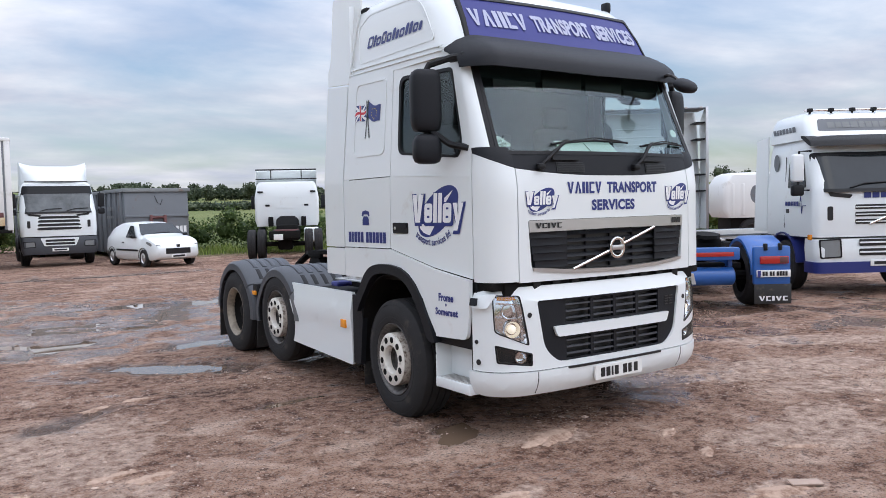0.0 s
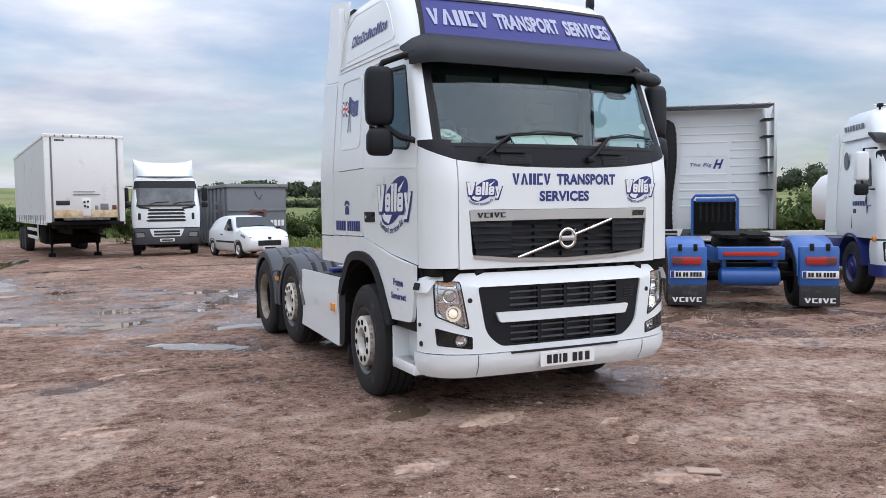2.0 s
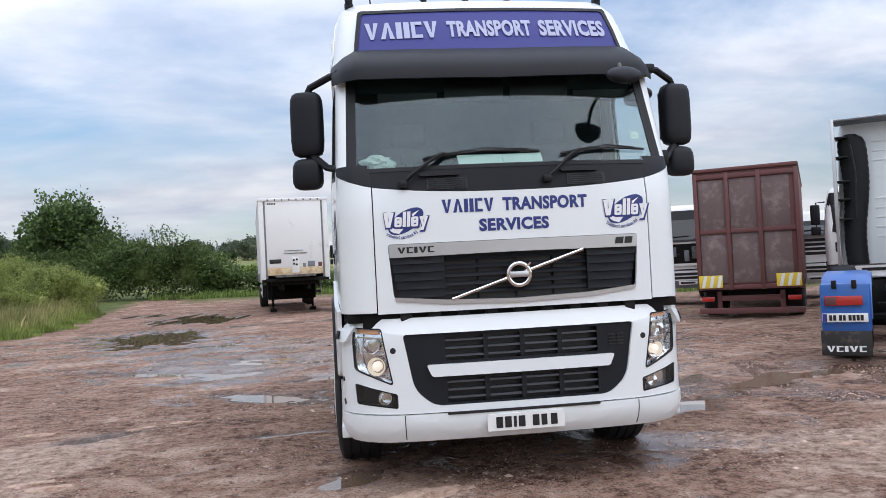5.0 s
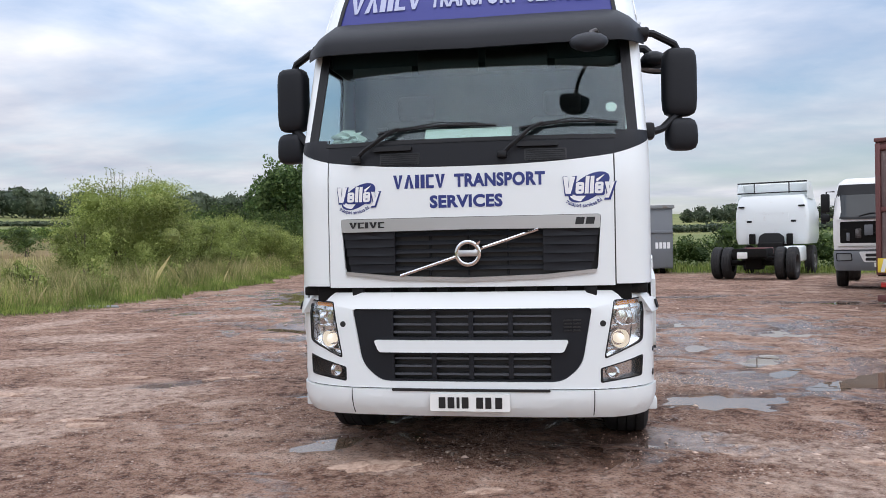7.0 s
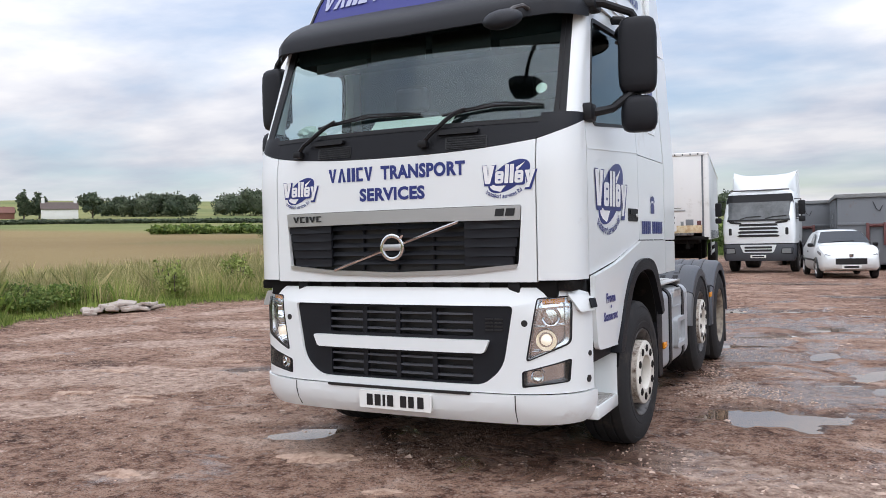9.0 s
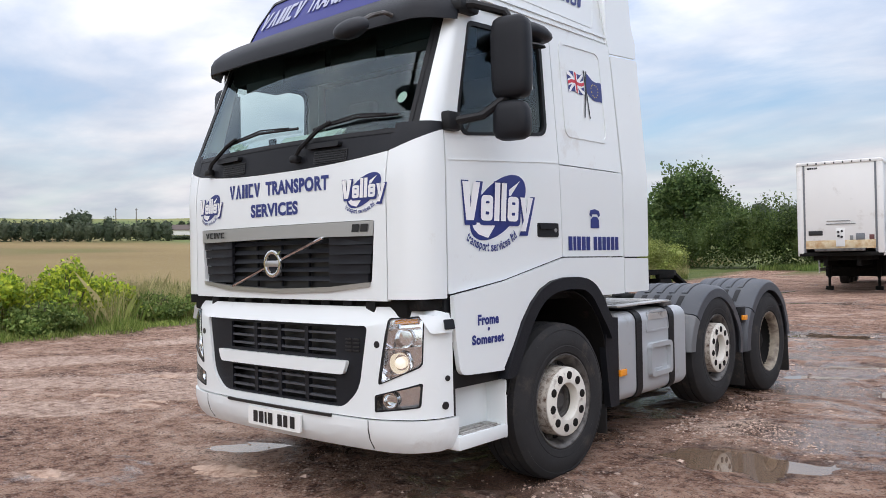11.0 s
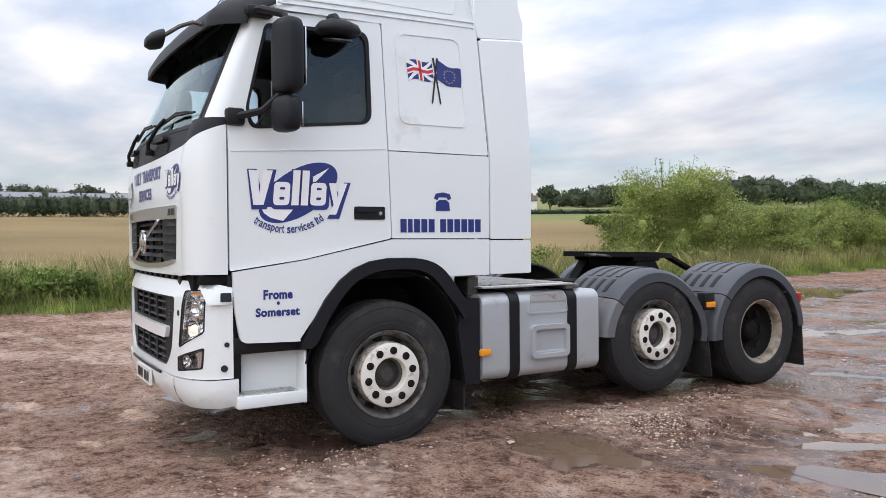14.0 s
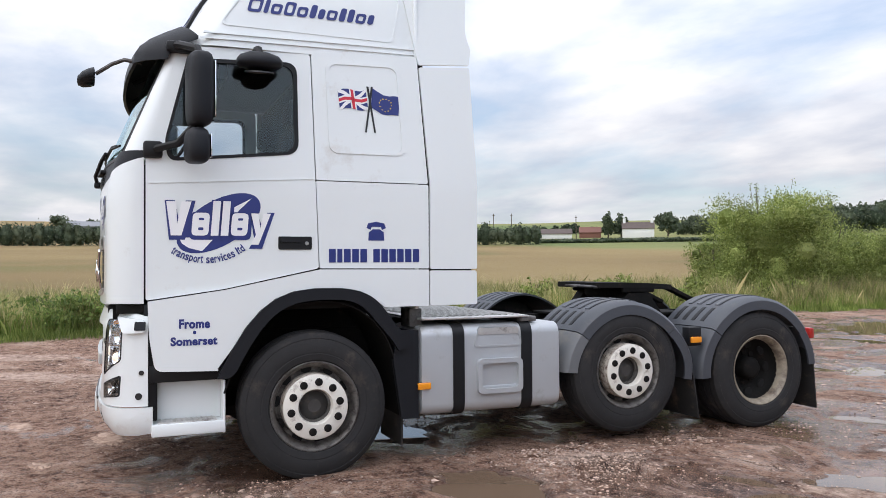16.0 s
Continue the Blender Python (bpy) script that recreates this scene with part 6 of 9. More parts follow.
for s in (-1, 1):
    guard(s, 3.955, 0.555, 3, 37, 140, 190, 0.59, rear=0.15, leg_mat=M_PALE_GREY)
    guard(s, 5.34, 0.50, -4, 37, 146, 178, 0.65)
    part("marker_bracket", box(*sorted((s * 1.14, s * 1.236)), 4.57, 4.70, 0.74, 0.90, 0.01), M_BLACK, truck)
    part("mud_flap", moved(box(*sorted((s * 0.62, s * 1.22)), -0.006, 0.006, -0.40, 0.0, 0.004), pose(0, 4.62, 0.52, 8)), M_FLAP, truck)
    part("mud_flap", moved(box(*sorted((s * 0.66, s * 1.22)), -0.006, 0.006, -0.55, 0.0, 0.004), pose(0, 5.98, 0.66, 4)), M_FLAP, truck)
    part("side_marker", box(*sorted((s * 1.235, s * 1.262)), 4.58, 4.68, 0.77, 0.82, 0.006), M_AMBER, truck, "amber side marker")
    part("tail_lamp", box(*sorted((s * 0.8, s * 1.17)), 6.0, 6.06, 0.74, 0.84, 0.015), M_RED, truck, "red tail lamp")

# -- fuel tank, skirt, catwalk --
tank_s = []
for y, k in ((2.13, 0.9), (2.15, 0.985), (2.2, 1.0), (3.25, 1.0), (3.3, 0.985), (3.32, 0.9)):
    tank_s.append([(0.92 + (u - 0.92) * k, y, 0.665 + (v - 0.665) * k) for u, v in rrect(0.62, 0.335, 1.232, 0.995, 0.085, 6)])
tank = part("fuel_tank", rings(tank_s), M_ALU, truck, "dull aluminium fuel tank with black straps")
for ya, yb in ((2.395, 2.485), (2.965, 3.055)):
    so, si = rrect(0.612, 0.325, 1.242, 1.005, 0.09, 6), rrect(0.622, 0.335, 1.23, 0.995, 0.085, 6)
    part("tank_strap", rings([[(u, ya, v) for u, v in so], [(u, yb, v) for u, v in so]]), M_BLACK, tank)
pan_o = rrect(2.585, 0.475, 2.96, 0.735, 0.04)
part("tank_step", frame_skin(pan_o, lambda y, z, d: (1.272 - d, y, z), 0.035, 0.055), M_ALU, tank)
part("step_hollow", skin(ring_of(pan_o, 0.03), lambda y, z, d: (1.2345 - d, y, z), 0.002, grid=False), M_ALU, tank)
part("pressed_edge", frame_skin(rounded([(2.56, 0.82), (2.98, 0.82), (2.93, 0.985), (2.61, 0.985)], 0.04), lambda y, z, d: (1.237 - d, y, z), 0.014, 0.02), M_ALU, tank)
part("step_plate", box(1.19, 1.243, 2.625, 2.92, 0.505, 0.53, 0.006), M_ALU, tank)
part("tank_step", skin(rrect(2.60, 0.915, 2.94, 0.965, 0.015), lambda y, z, d: (1.238 - d, y, z), 0.02, grid=False), M_CHEQUER, tank)
part("side_marker", box(1.235, 1.258, 2.11, 2.21, 0.535, 0.585, 0.006), M_AMBER, tank, "amber side marker")
part("side_skirt", skin(rounded([(2.15, 0.30), (3.62, 0.36), (3.60, 0.985), (2.15, 0.985)], 0.02), lambda y, z, d: (-1.235 + d - interp(z, (0.3, 0.66, 0.68, 0.84, 0.86, 1.0), (0, 0, 0.012, 0.012, 0, -0.02)) * 1.0, y, z), 0.03, step=0.06), M_WHITE, truck, "white side skirt with a scuffed corner")
part("skirt_frame", box(-1.2, -0.65, 2.2, 3.5, 0.4, 0.93, 0.03), M_DARK, truck)
part("side_marker", box(-1.262, -1.24, 2.24, 2.34, 0.64, 0.72, 0.006), M_AMBER, truck, "amber side marker")
cat = part("catwalk", box(-0.95, 1.21, 2.16, 3.05, 1.035, 1.05, 0.004), M_CHEQUER, truck, "worn aluminium catwalk plate")
for y in np.arange(2.25, 3.02, 0.05):
    part("tread_bar", box(-0.9, 1.12, y, y + 0.014, 1.05, 1.057, 0.001, 1), M_CHEQUER, cat)
part("catwalk_bracket", box(0.75, 1.2, 2.98, 3.12, 1.0, 1.04, 0.01), M_STEEL, cat)
part("catwalk_bracket", box(0.9, 1.1, 2.1, 2.2, 0.98, 1.12, 0.01), M_STEEL, cat)

# -- chassis --
for x in (-0.42, 0.35):
    part("chassis_rail", box(x, x + 0.07, 0.5, 6.1, 0.68, 0.95, 0.006), M_DARK, truck)
for y in (2.6, 3.4, 4.6, 6.05):
    part("cross_member", box(-0.42, 0.42, y, y + 0.1, 0.72, 0.92, 0.01), M_DARK, truck)
for y, z in ((1.36, 0.47), (3.945, 0.57), (5.345, 0.5)):
    part("axle", join(tube([(-0.95, y, z), (0.95, y, z)], 0.07, 10), box(-0.2, 0.2, y - 0.2, y + 0.2, z - 0.18, z + 0.2, 0.08)), M_DARK, truck)
# two unseen sheets added to keep daylight off the ground below the chassis
part("front_light_block", box(-0.62, 0.62, 0.3, 2.3, 0.34, 0.42, 0.02), M_DARK, truck)
part("rear_light_block", box(-0.75, 0.75, 2.3, 5.9, 0.56, 0.62, 0.02), M_DARK, truck)
part("engine", box(-0.38, 0.38, 0.35, 2.0, 0.5, 1.13, 0.05), M_DARK, truck)
part("gearbox", box(-0.3, 0.3, 2.0, 3.2, 0.45, 0.85, 0.08), M_DARK, truck)
part("air_tank", join(tube([(-0.5, 4.55, 0.55), (0.5, 4.55, 0.55)], 0.12, 14)), M_DARK, truck)
outl = rounded([(-0.46, 4.46), (-0.36, 4.22), (0.36, 4.22), (0.46, 4.46), (0.46, 4.8), (0.34, 5.12), (0.10, 5.12), (0.04, 4.75), (-0.04, 4.75), (-0.10, 5.12), (-0.34, 5.12), (-0.46, 4.8)], 0.05)
fifth = part("fifth_wheel", skin(outl, lambda x, y, d: (x, y, 1.268 - 0.06 * max(0, (y - 4.6)) - d), 0.05, grid=False), M_DARK, truck, "greasy black fifth wheel plate")
for s in (-1, 1):
    part("plate_skirt", box(*sorted((s * 0.40, s * 0.455)), 4.46, 4.82, 1.17, 1.24, 0.02), M_DARK, fifth)
    part("fifth_wheel_stand", rings([[(s * x, 4.36, 0.97), (s * x, 4.9, 0.97), (s * x, 4.76, 1.17), (s * x, 4.52, 1.17)] for x in (0.30, 0.44)]), M_DARK, fifth)
    part("ramp", moved(box(s * 0.30 - 0.05, s * 0.30 + 0.05, 0, 0.42, -0.02, 0.02, 0.01), pose(0, 5.08, 1.21, -24)), M_DARK, fifth)
part("lock_block", box(-0.22, 0.22, 4.45, 4.75, 1.12, 1.23, 0.03), M_DARK, fifth)
part("base_plate", box(-0.45, 0.45, 4.0, 5.2, 0.95, 0.98, 0.01), M_DARK, fifth)
part("release_handle", tube([(0.3, 4.3, 1.22), (0.44, 4.12, 1.235), (0.5, 3.92, 1.25), (0.42, 3.86, 1.25), (0.34, 4.0, 1.24)], 0.012, 6), M_STEEL, fifth)
for n, (x, col) in enumerate(((-0.25, M_INK), (-0.12, M_INK), (0.05, M_INK))):
    pts = [(x + 0.04 * math.sin(t * 9), 2.3 + 1.1 * t, 1.30 - 1.1 * t * (1 - t) * 1.1 - 0.30 * t) for t in np.linspace(0, 1, 14)]
    part("air_line", tube(pts, 0.014, 6), col, truck)
part("blue_rag", box(-1.15, -0.98, 2.6, 2.75, 1.0, 1.05, 0.02), M_SIGN_BLUE, truck)

# ---------------- other vehicles in the yard ----------------
M_PANE = material("dark_vehicle_glass", (0.02, 0.025, 0.028), 0.10, spec=0.45, vary=0.3, scale=1.5)
M_TRUCK_BLUE = material("blue_mudguard_paint", (0.020, 0.105, 0.36), 0.38, vary=0.1, scale=2, dirt=(0.10, 0.10, 0.11), dirt_amount=0.1, coat=0.3)
M_NAVY = material("navy_stripe_paint", (0.02, 0.03, 0.16), 0.35, vary=0.06)
M_SKIP = material("dull_grey_skip_steel", (0.16, 0.172, 0.185), 0.6, vary=0.12, scale=1.3, dirt=(0.16, 0.11, 0.08), dirt_amount=0.08, dirt_scale=1.8, bump=0.1)
M_SKIP_RIM = material("pale_grey_skip_rim", (0.2, 0.21, 0.21), 0.6, vary=0.15, dirt=(0.15, 0.09, 0.06), dirt_amount=0.15)
M_MAROON = material("faded_maroon_steel", (0.13, 0.045, 0.042), 0.6, vary=0.2, scale=2, dirt=(0.10, 0.075, 0.065), dirt_amount=0.2, dirt_scale=2)
M_PEELED = material("peeling_panel_paint", (0.15, 0.105, 0.10), 0.75, vary=0.2, scale=3, dirt=(0.30, 0.24, 0.22), dirt_amount=0.28, dirt_scale=2.2, bump=0.2)
M_CURTAINSIDE = material("off_white_curtain", (0.66, 0.67, 0.66), 0.5, vary=0.06, scale=0.5, dirt=(0.40, 0.38, 0.35), dirt_amount=0.12, dirt_scale=0.7)
M_RUSTBAND = material("rust_streaked_cream_band", (0.62, 0.52, 0.34), 0.6, vary=0.15, dirt=(0.40, 0.20, 0.07), dirt_amount=0.45, dirt_scale=2.5)
M_HAZARD = material("reflective_yellow", (0.75, 0.55, 0.05), 0.4, vary=0.05)
M_CLOUDY = material("dusty_windscreen", (0.10, 0.11, 0.115), 0.25, vary=0.9, scale=2.2, spec=0.4)

disc_wheel = {}


def simple_wheel(parent, x, y, z, r, w, s, rim_mat=M_STEEL, rim_k=0.56, deep=False):
    key = (r, w, deep)
    if key not in disc_wheel:
        t = finish(lathe([(r * 0.58, -w * 0.45), (r * 0.75, -w * 0.5), (r * 0.92, -w * 0.46), (r * 0.99, -w * 0.36), (r, -w * 0.2), (r * 0.975, -w * 0.19), (r * 0.975, -w * 0.15), (r, -w * 0.14), (r, w * 0.14), (r * 0.975, w * 0.15), (r * 0.975, w * 0.19), (r, w * 0.2), (r * 0.99, w * 0.36), (r * 0.92, w * 0.46), (r * 0.75, w * 0.5), (r * 0.58, w * 0.45)], 36), "tyre", 30)
        t.materials.append(M_RUBBER)
        disc_wheel[key] = t
    m = pose(x, y, z) @ (Matrix.Identity(4) if s > 0 else pose(0, 0, 0, 0, 0, 180))
    wh = part("wheel", disc_wheel[key], None, parent, m=m)
    if deep:
        prof = [(r * 0.58, w * 0.45), (r * 0.56, w * 0.46), (r * 0.52, w * 0.3), (r * 0.5, -w * 0.1), (r * 0.2, -w * 0.2), (r * 0.18, w * 0.15), (0, w * 0.17)]
    else:
        prof = [(r * 0.58, w * 0.45), (r * 0.56, w * 0.46), (r * 0.5, w * 0.28), (r * 0.42, w * 0.25), (r * 0.36, w * 0.42), (r * 0.2, w * 0.43), (r * 0.18, w * 0.5), (0, w * 0.52)]
    rm = lathe(prof, 24)
    part("rim", rm, rim_mat, wh)
    return wh


def plan_ring(w, y0, y1, z, r, n=5):
    return [(u, v, z) for u, v in rrect(-w, y0, w, y1, r, n)]


def flat(y, k=1):
    """Writing and panels on a face that looks along -y at that y."""
    return lambda u, v, d: (u, y + d, v)


def lorry_front(name, label, m, paint, lower, skirt, roof_z=3.3, glass=None, cab_z=0.55, slats=4, fairing=False, length=2.1, navy=False, open_front=False, body=None):
    """A forward-control lorry cab that looks along -y, with chassis and wheels behind it."""
    t = thing(name, label, "truck", m=m)
    glass = glass or M_PANE
    zb = 1.05
    secs = [plan_ring(1.20, 0.0, length, zb, 0.12), plan_ring(1.22, -0.02, length, 1.3, 0.16), plan_ring(1.22, -0.02, length, 1.85, 0.18), plan_ring(1.20, 0.05, length, 2.05, 0.18), plan_ring(1.15, 0.30, length, roof_z - 0.35, 0.2), plan_ring(1.10, 0.38, length, roof_z - 0.12, 0.2), plan_ring(0.95, 0.55, length - 0.1, roof_z, 0.2)]
    part("cab", rings(secs), paint, t, angle=45)
    ws_map = lambda u, v, d: (u, 0.05 + (v - 2.05) * (0.25 / (roof_z - 2.4)) - 0.03 + 3.2 * max(0.0, abs(u) - 0.93) ** 2 + d, v)
    part("windscreen", skin(rounded([(-1.14, 1.90), (1.14, 1.90), (1.09, roof_z - 0.42), (-1.09, roof_z - 0.42)], 0.06), ws_map, 0.01, step=0.1), glass, t)
    part("windscreen_seal", frame_skin(rounded([(-1.185, 1.85), (1.185, 1.85), (1.135, roof_z - 0.38), (-1.135, roof_z - 0.38)], 0.06), lambda u, v, d: ws_map(u, v, d - 0.008), 0.06, 0.03, 0.1), M_BLACK, t)
    if not navy:
        part("header_band", skin(rounded([(-1.13, roof_z - 0.40), (1.13, roof_z - 0.40), (1.08, roof_z - 0.17), (-1.08, roof_z - 0.17)], 0.04), lambda u, v, d: ws_map(u, v, d - 0.006), 0.02, step=0.1), M_BLACK, t, "black band above the windscreen")
    for x0 in (-0.6, 0.25):
        part("wiper", tube([ws_map(x0, 1.93, -0.02), ws_map(x0 + 0.25, 2.0, -0.03), ws_map(x0 + 0.7, 2.02, -0.02)], 0.014, 5), M_BLACK, t)
    for s in (-1, 1):
        win = rounded([(0.33, 1.95), (1.05, 1.95), (1.05, roof_z - 0.5), (0.5, roof_z - 0.5)], 0.05)
        part("side_window", skin(win, lambda y, z, d, s=s: (s * (1.225 - (z - 1.85) * 0.07 + 0.004 - d), y, z), 0.01, step=0.4), glass, t)
        part("door_seam", skin([(1.2, 1.2), (1.21, 1.2), (1.21, roof_z - 0.4), (1.2, roof_z - 0.4)], lambda y, z, d, s=s: (s * (1.225 - max(0, z - 1.85) * 0.07 + 0.004 - d), y, z), 0.01, grid=False), M_INK, t)
        mir = part("mirror", box(*sorted((s * 1.3, s * 1.52)), 0.2, 0.33, 2.05, 2.55, 0.04, 3), M_BLACK if not navy else paint, t)
        part("wide_mirror", box(*sorted((s * 1.3, s * 1.52)), 0.2, 0.32, 1.8, 2.0, 0.04, 3), M_BLACK, mir)
        part("mirror_arm", tube([(s * 1.18, 0.2, 2.6), (s * 1.38, 0.25, 2.6), (s * 1.4, 0.26, 1.9), (s * 1.18, 0.2, 1.9)], 0.02, 6), M_BLACK, mir)
    if open_front:
        part("open_bay", skin(rrect(-1.05, 1.2, 1.05, 1.82, 0.05), lambda u, v, d: (u, -0.03 + d, v), 0.02, grid=False), M_DARK, t, "bare mechanical parts behind a missing grille")
        for k in range(9):
            x = -0.9 + k * 0.21
            part("bay_fitting", box(x, x + 0.08 + 0.06 * (k % 3), -0.07, -0.02, 1.28 + 0.07 * (k % 4), 1.5 + 0.1 * (k % 3), 0.02), M_STEEL if k % 2 else M_SKIP, t)
        part("bay_frame", frame_skin(rrect(-1.12, 1.15, 1.12, 1.86, 0.05), lambda u, v, d: (u, -0.05 + d, v), 0.07, 0.03, 0.4), paint, t)
    else:
        for k in range(slats):
            z = 1.28 + k * 0.13
            if navy:
                part("grille_slot", skin(rrect(-0.5, z, 0.9, z + 0.085, 0.02), flat(-0.028), 0.01, step=0.5), M_INK, t)
                part("grille_bar", box(-0.5, 0.9, -0.045, -0.03, z + 0.03, z + 0.05, 0.004), paint, t)
            else:
                part("grille_slot", skin(rounded([(-0.72 + 0.03 * k, z + 0.05), (-0.66, z), (0.66, z), (0.72 - 0.03 * k, z + 0.05), (0.6, z + 0.085), (-0.6, z + 0.085)], 0.02), flat(-0.03), 0.01, step=0.5), M_INK, t, "dark grille slot")
        for s in (-1, 1):
            part("air_slot", skin(rrect(*((s * 0.95 - 0.05, 1.35, s * 0.95 + 0.05, 1.6)), 0.03), flat(-0.026), 0.01, grid=False), M_INK, t)
            part("scoop", skin(rounded([(s * 0.55, 1.80), (s * 1.0, 1.86), (s * 0.95, 1.78), (s * 0.6, 1.74)], 0.02), flat(-0.03), 0.01, grid=False), M_INK, t)
    bump = part("bumper", rings([plan_ring(1.16, -0.02, 0.5, cab_z - 0.12, 0.12), plan_ring(1.2, -0.06, 0.5, cab_z, 0.14), plan_ring(1.22, -0.06, 0.5, cab_z + 0.3, 0.14), plan_ring(1.21, -0.03, 0.5, zb - 0.03, 0.14)]), lower, t, angle=45)
    if navy:
        part("bumper_stripe", rings([plan_ring(1.225, -0.075, 0.5, cab_z - 0.14, 0.14), plan_ring(1.23, -0.075, 0.5, cab_z + 0.06, 0.14)]), M_NAVY, bump, "navy blue lower stripe")
        for k in range(2):
            part("intake_slot", skin(rrect(-0.45, 0.72 + k * 0.17, 0.85, 0.84 + k * 0.17, 0.02), flat(-0.072), 0.01, step=0.5), M_INK, bump)
            part("intake_bar", box(-0.45, 0.85, -0.09, -0.075, 0.765 + k * 0.17, 0.795 + k * 0.17, 0.004), paint, bump)
    else:
        part("bumper_intake", skin(rounded([(-0.62, 1.0), (-0.5, 0.72), (0.5, 0.72), (0.62, 1.0)], 0.05), flat(-0.075), 0.02, step=0.4), paint, bump)
        for k in range(2):
            part("intake_slot", skin(rrect(-0.46, 0.76 + k * 0.11, 0.46, 0.835 + k * 0.11, 0.02), flat(-0.082), 0.01, step=0.4), M_INK, bump)
    for s in (-1, 1):
        hl = part("headlamp", skin(rounded([(s * 0.78, cab_z + 0.16), (s * 1.12, cab_z + 0.14), (s * 1.14, cab_z + 0.32 + (0.12 if navy else 0)), (s * 0.8, cab_z + 0.32 + (0.14 if navy else 0))], 0.03), lambda u, v, d: (u, -0.072 + 0.25 * max(0, abs(u) - 1.02) + d, v), 0.02, step=0.1), M_SKIP_RIM, bump, "clear headlamp")
        part("lamp_rim", frame_skin(rounded([(s * 0.76, cab_z + 0.14), (s * 1.14, cab_z + 0.12), (s * 1.16, cab_z + 0.34 + (0.12 if navy else 0)), (s * 0.78, cab_z + 0.34 + (0.14 if navy else 0))], 0.03), lambda u, v, d: (u, -0.078 + 0.25 * max(0, abs(u) - 1.02) + d, v), 0.025, 0.02, 0.2), M_BLACK, hl)
        simple_wheel(t, s * 1.05, 1.3, 0.48, 0.48, 0.3, s, M_STEEL if not navy else M_NAVY)
        simple_wheel(t, s * 0.95, 4.6, 0.48, 0.48, 0.55, s, M_RIM_DARK, deep=True)
        part("wheel_arch", solid(rings([[(s * x, 1.3 - 0.62 * math.cos(a), 0.5 + 0.62 * math.sin(a)) for a in np.linspace(0.1, 3.0, 12)] for x in (1.23, 0.8)], closed=False, caps=False), 0.03), M_BLACK if not navy else M_NAVY, t)
        part("side_sill", box(*sorted((s * 0.9, s * 1.2)), 1.9, 2.6, 0.45, 1.0, 0.03), skirt, t)
    plt = part("number_plate", box(-0.26, 0.26, -0.095, -0.08, cab_z - 0.02, cab_z + 0.09, 0.004), M_PLATE, bump)
    part("plate_bar", skin(rrect(-0.2, cab_z + 0.008, 0.2, cab_z + 0.062, 0.005), flat(-0.099), 0, grid=False), M_INK, plt)
    part("chassis", join(box(-0.42, -0.34, 0.4, 5.4, 0.7, 0.95, 0.01), box(0.34, 0.42, 0.4, 5.4, 0.7, 0.95, 0.01), box(-0.4, 0.4, 2.4, 2.5, 0.72, 0.93, 0.01), box(-0.4, 0.4, 5.2, 5.3, 0.72, 0.93, 0.01), box(-0.9, 0.9, 0.6, 1.9, 0.55, 1.04, 0.05)), M_DARK, t)
    if fairing:
        fs = []
        for y, up, w in ((0.42, 0.0, 1.0), (0.55, 0.22, 1.04), (0.8, 0.42, 1.08), (1.2, 0.58, 1.11), (1.7, 0.66, 1.13), (2.1, 0.68, 1.14)):
            fs.append([(w * u, y + 0.45 * abs(u) ** 6 * (1 if y < 1.6 else 0), roof_z - 0.3 + (0.3 + up * (0.9 + 0.22 * abs(u) ** 4)) * (1 if abs(u) < 0.985 else 0.0)) for u in np.concatenate([[-1.0], np.linspace(-0.98, 0.98, 19), [1.0]])])
        part("roof_fairing", solid(rings(fs, closed=False, caps=False), 0.03), paint, t, "white roof wind deflector", angle=50)
        part("light_bar", tube([(-1.0, 0.35, roof_z - 0.02), (1.0, 0.35, roof_z - 0.02)], 0.025, 6), M_STEEL, t)
    return t


GRID_T = -33.0
# white and navy tractor unit
topaz = lorry_front("tractor_unit", "white and navy tractor unit parked beside the blue one", pose(9.75, 2.85, 0, 0, 0, GRID_T), M_WHITE, M_WHITE, M_NAVY, roof_z=2.95, navy=True, slats=3)
hi = [[(u, v, z) for u, v in rrect(-w, y0, w, 2.12, 0.2)] for z, w, y0 in ((2.83, 1.15, 0.32), (2.95, 1.14, 0.42), (3.15, 1.1, 0.54), (3.30, 1.02, 0.72), (3.37, 0.85, 1.0))]
top_roof = part("high_roof", rings(hi), M_WHITE, topaz, angle=50)
part("roof_sign", skin(rounded([(-0.95, 2.97), (0.95, 2.97), (0.9, 3.2), (-0.9, 3.2)], 0.05), lambda u, v, d: (u, 0.42 + (v - 2.95) * 0.55 + d, v), 0.02, step=0.4), M_SKIP, top_roof, "dark roof sign with pale bars")
part("name_bars", blocks([1, 0.8, 1, 1, 0.8, 0.8, 0.8, 1, 1, 0.8, 0.8], 0.2, -0.75, 3.03, 0.75, 3.14, lambda u, v, d: (u, 0.415 + (v - 2.95) * 0.55 + d, v), hole=False), M_SKIP_RIM, top_roof)
part("sun_visor", rings([[(x, 0.05 + 0.08 * x * x + t, 2.68 + h) for t, h in ((0, 0), (0.05, 0.1), (0.25, 0.2), (0.4, 0.22), (0.4, 0.18), (0.08, 0.02))] for x in np.linspace(-1.2, 1.2, 9)]), M_BLACK, topaz, angle=50)
for x in (-0.9, -0.5, -0.1, 0.3, 0.7):
    part("roof_lamp", join(box(x - 0.05, x + 0.05, 0.8, 0.9, 3.36, 3.43, 0.02), tube([(x, 0.85, 3.3), (x, 0.85, 3.38)], 0.02, 6)), M_BLACK, topaz)
part("light_rail", tube([(-1.0, 0.86, 3.39), (1.0, 0.86, 3.39)], 0.018, 6), M_CHROME, topaz)
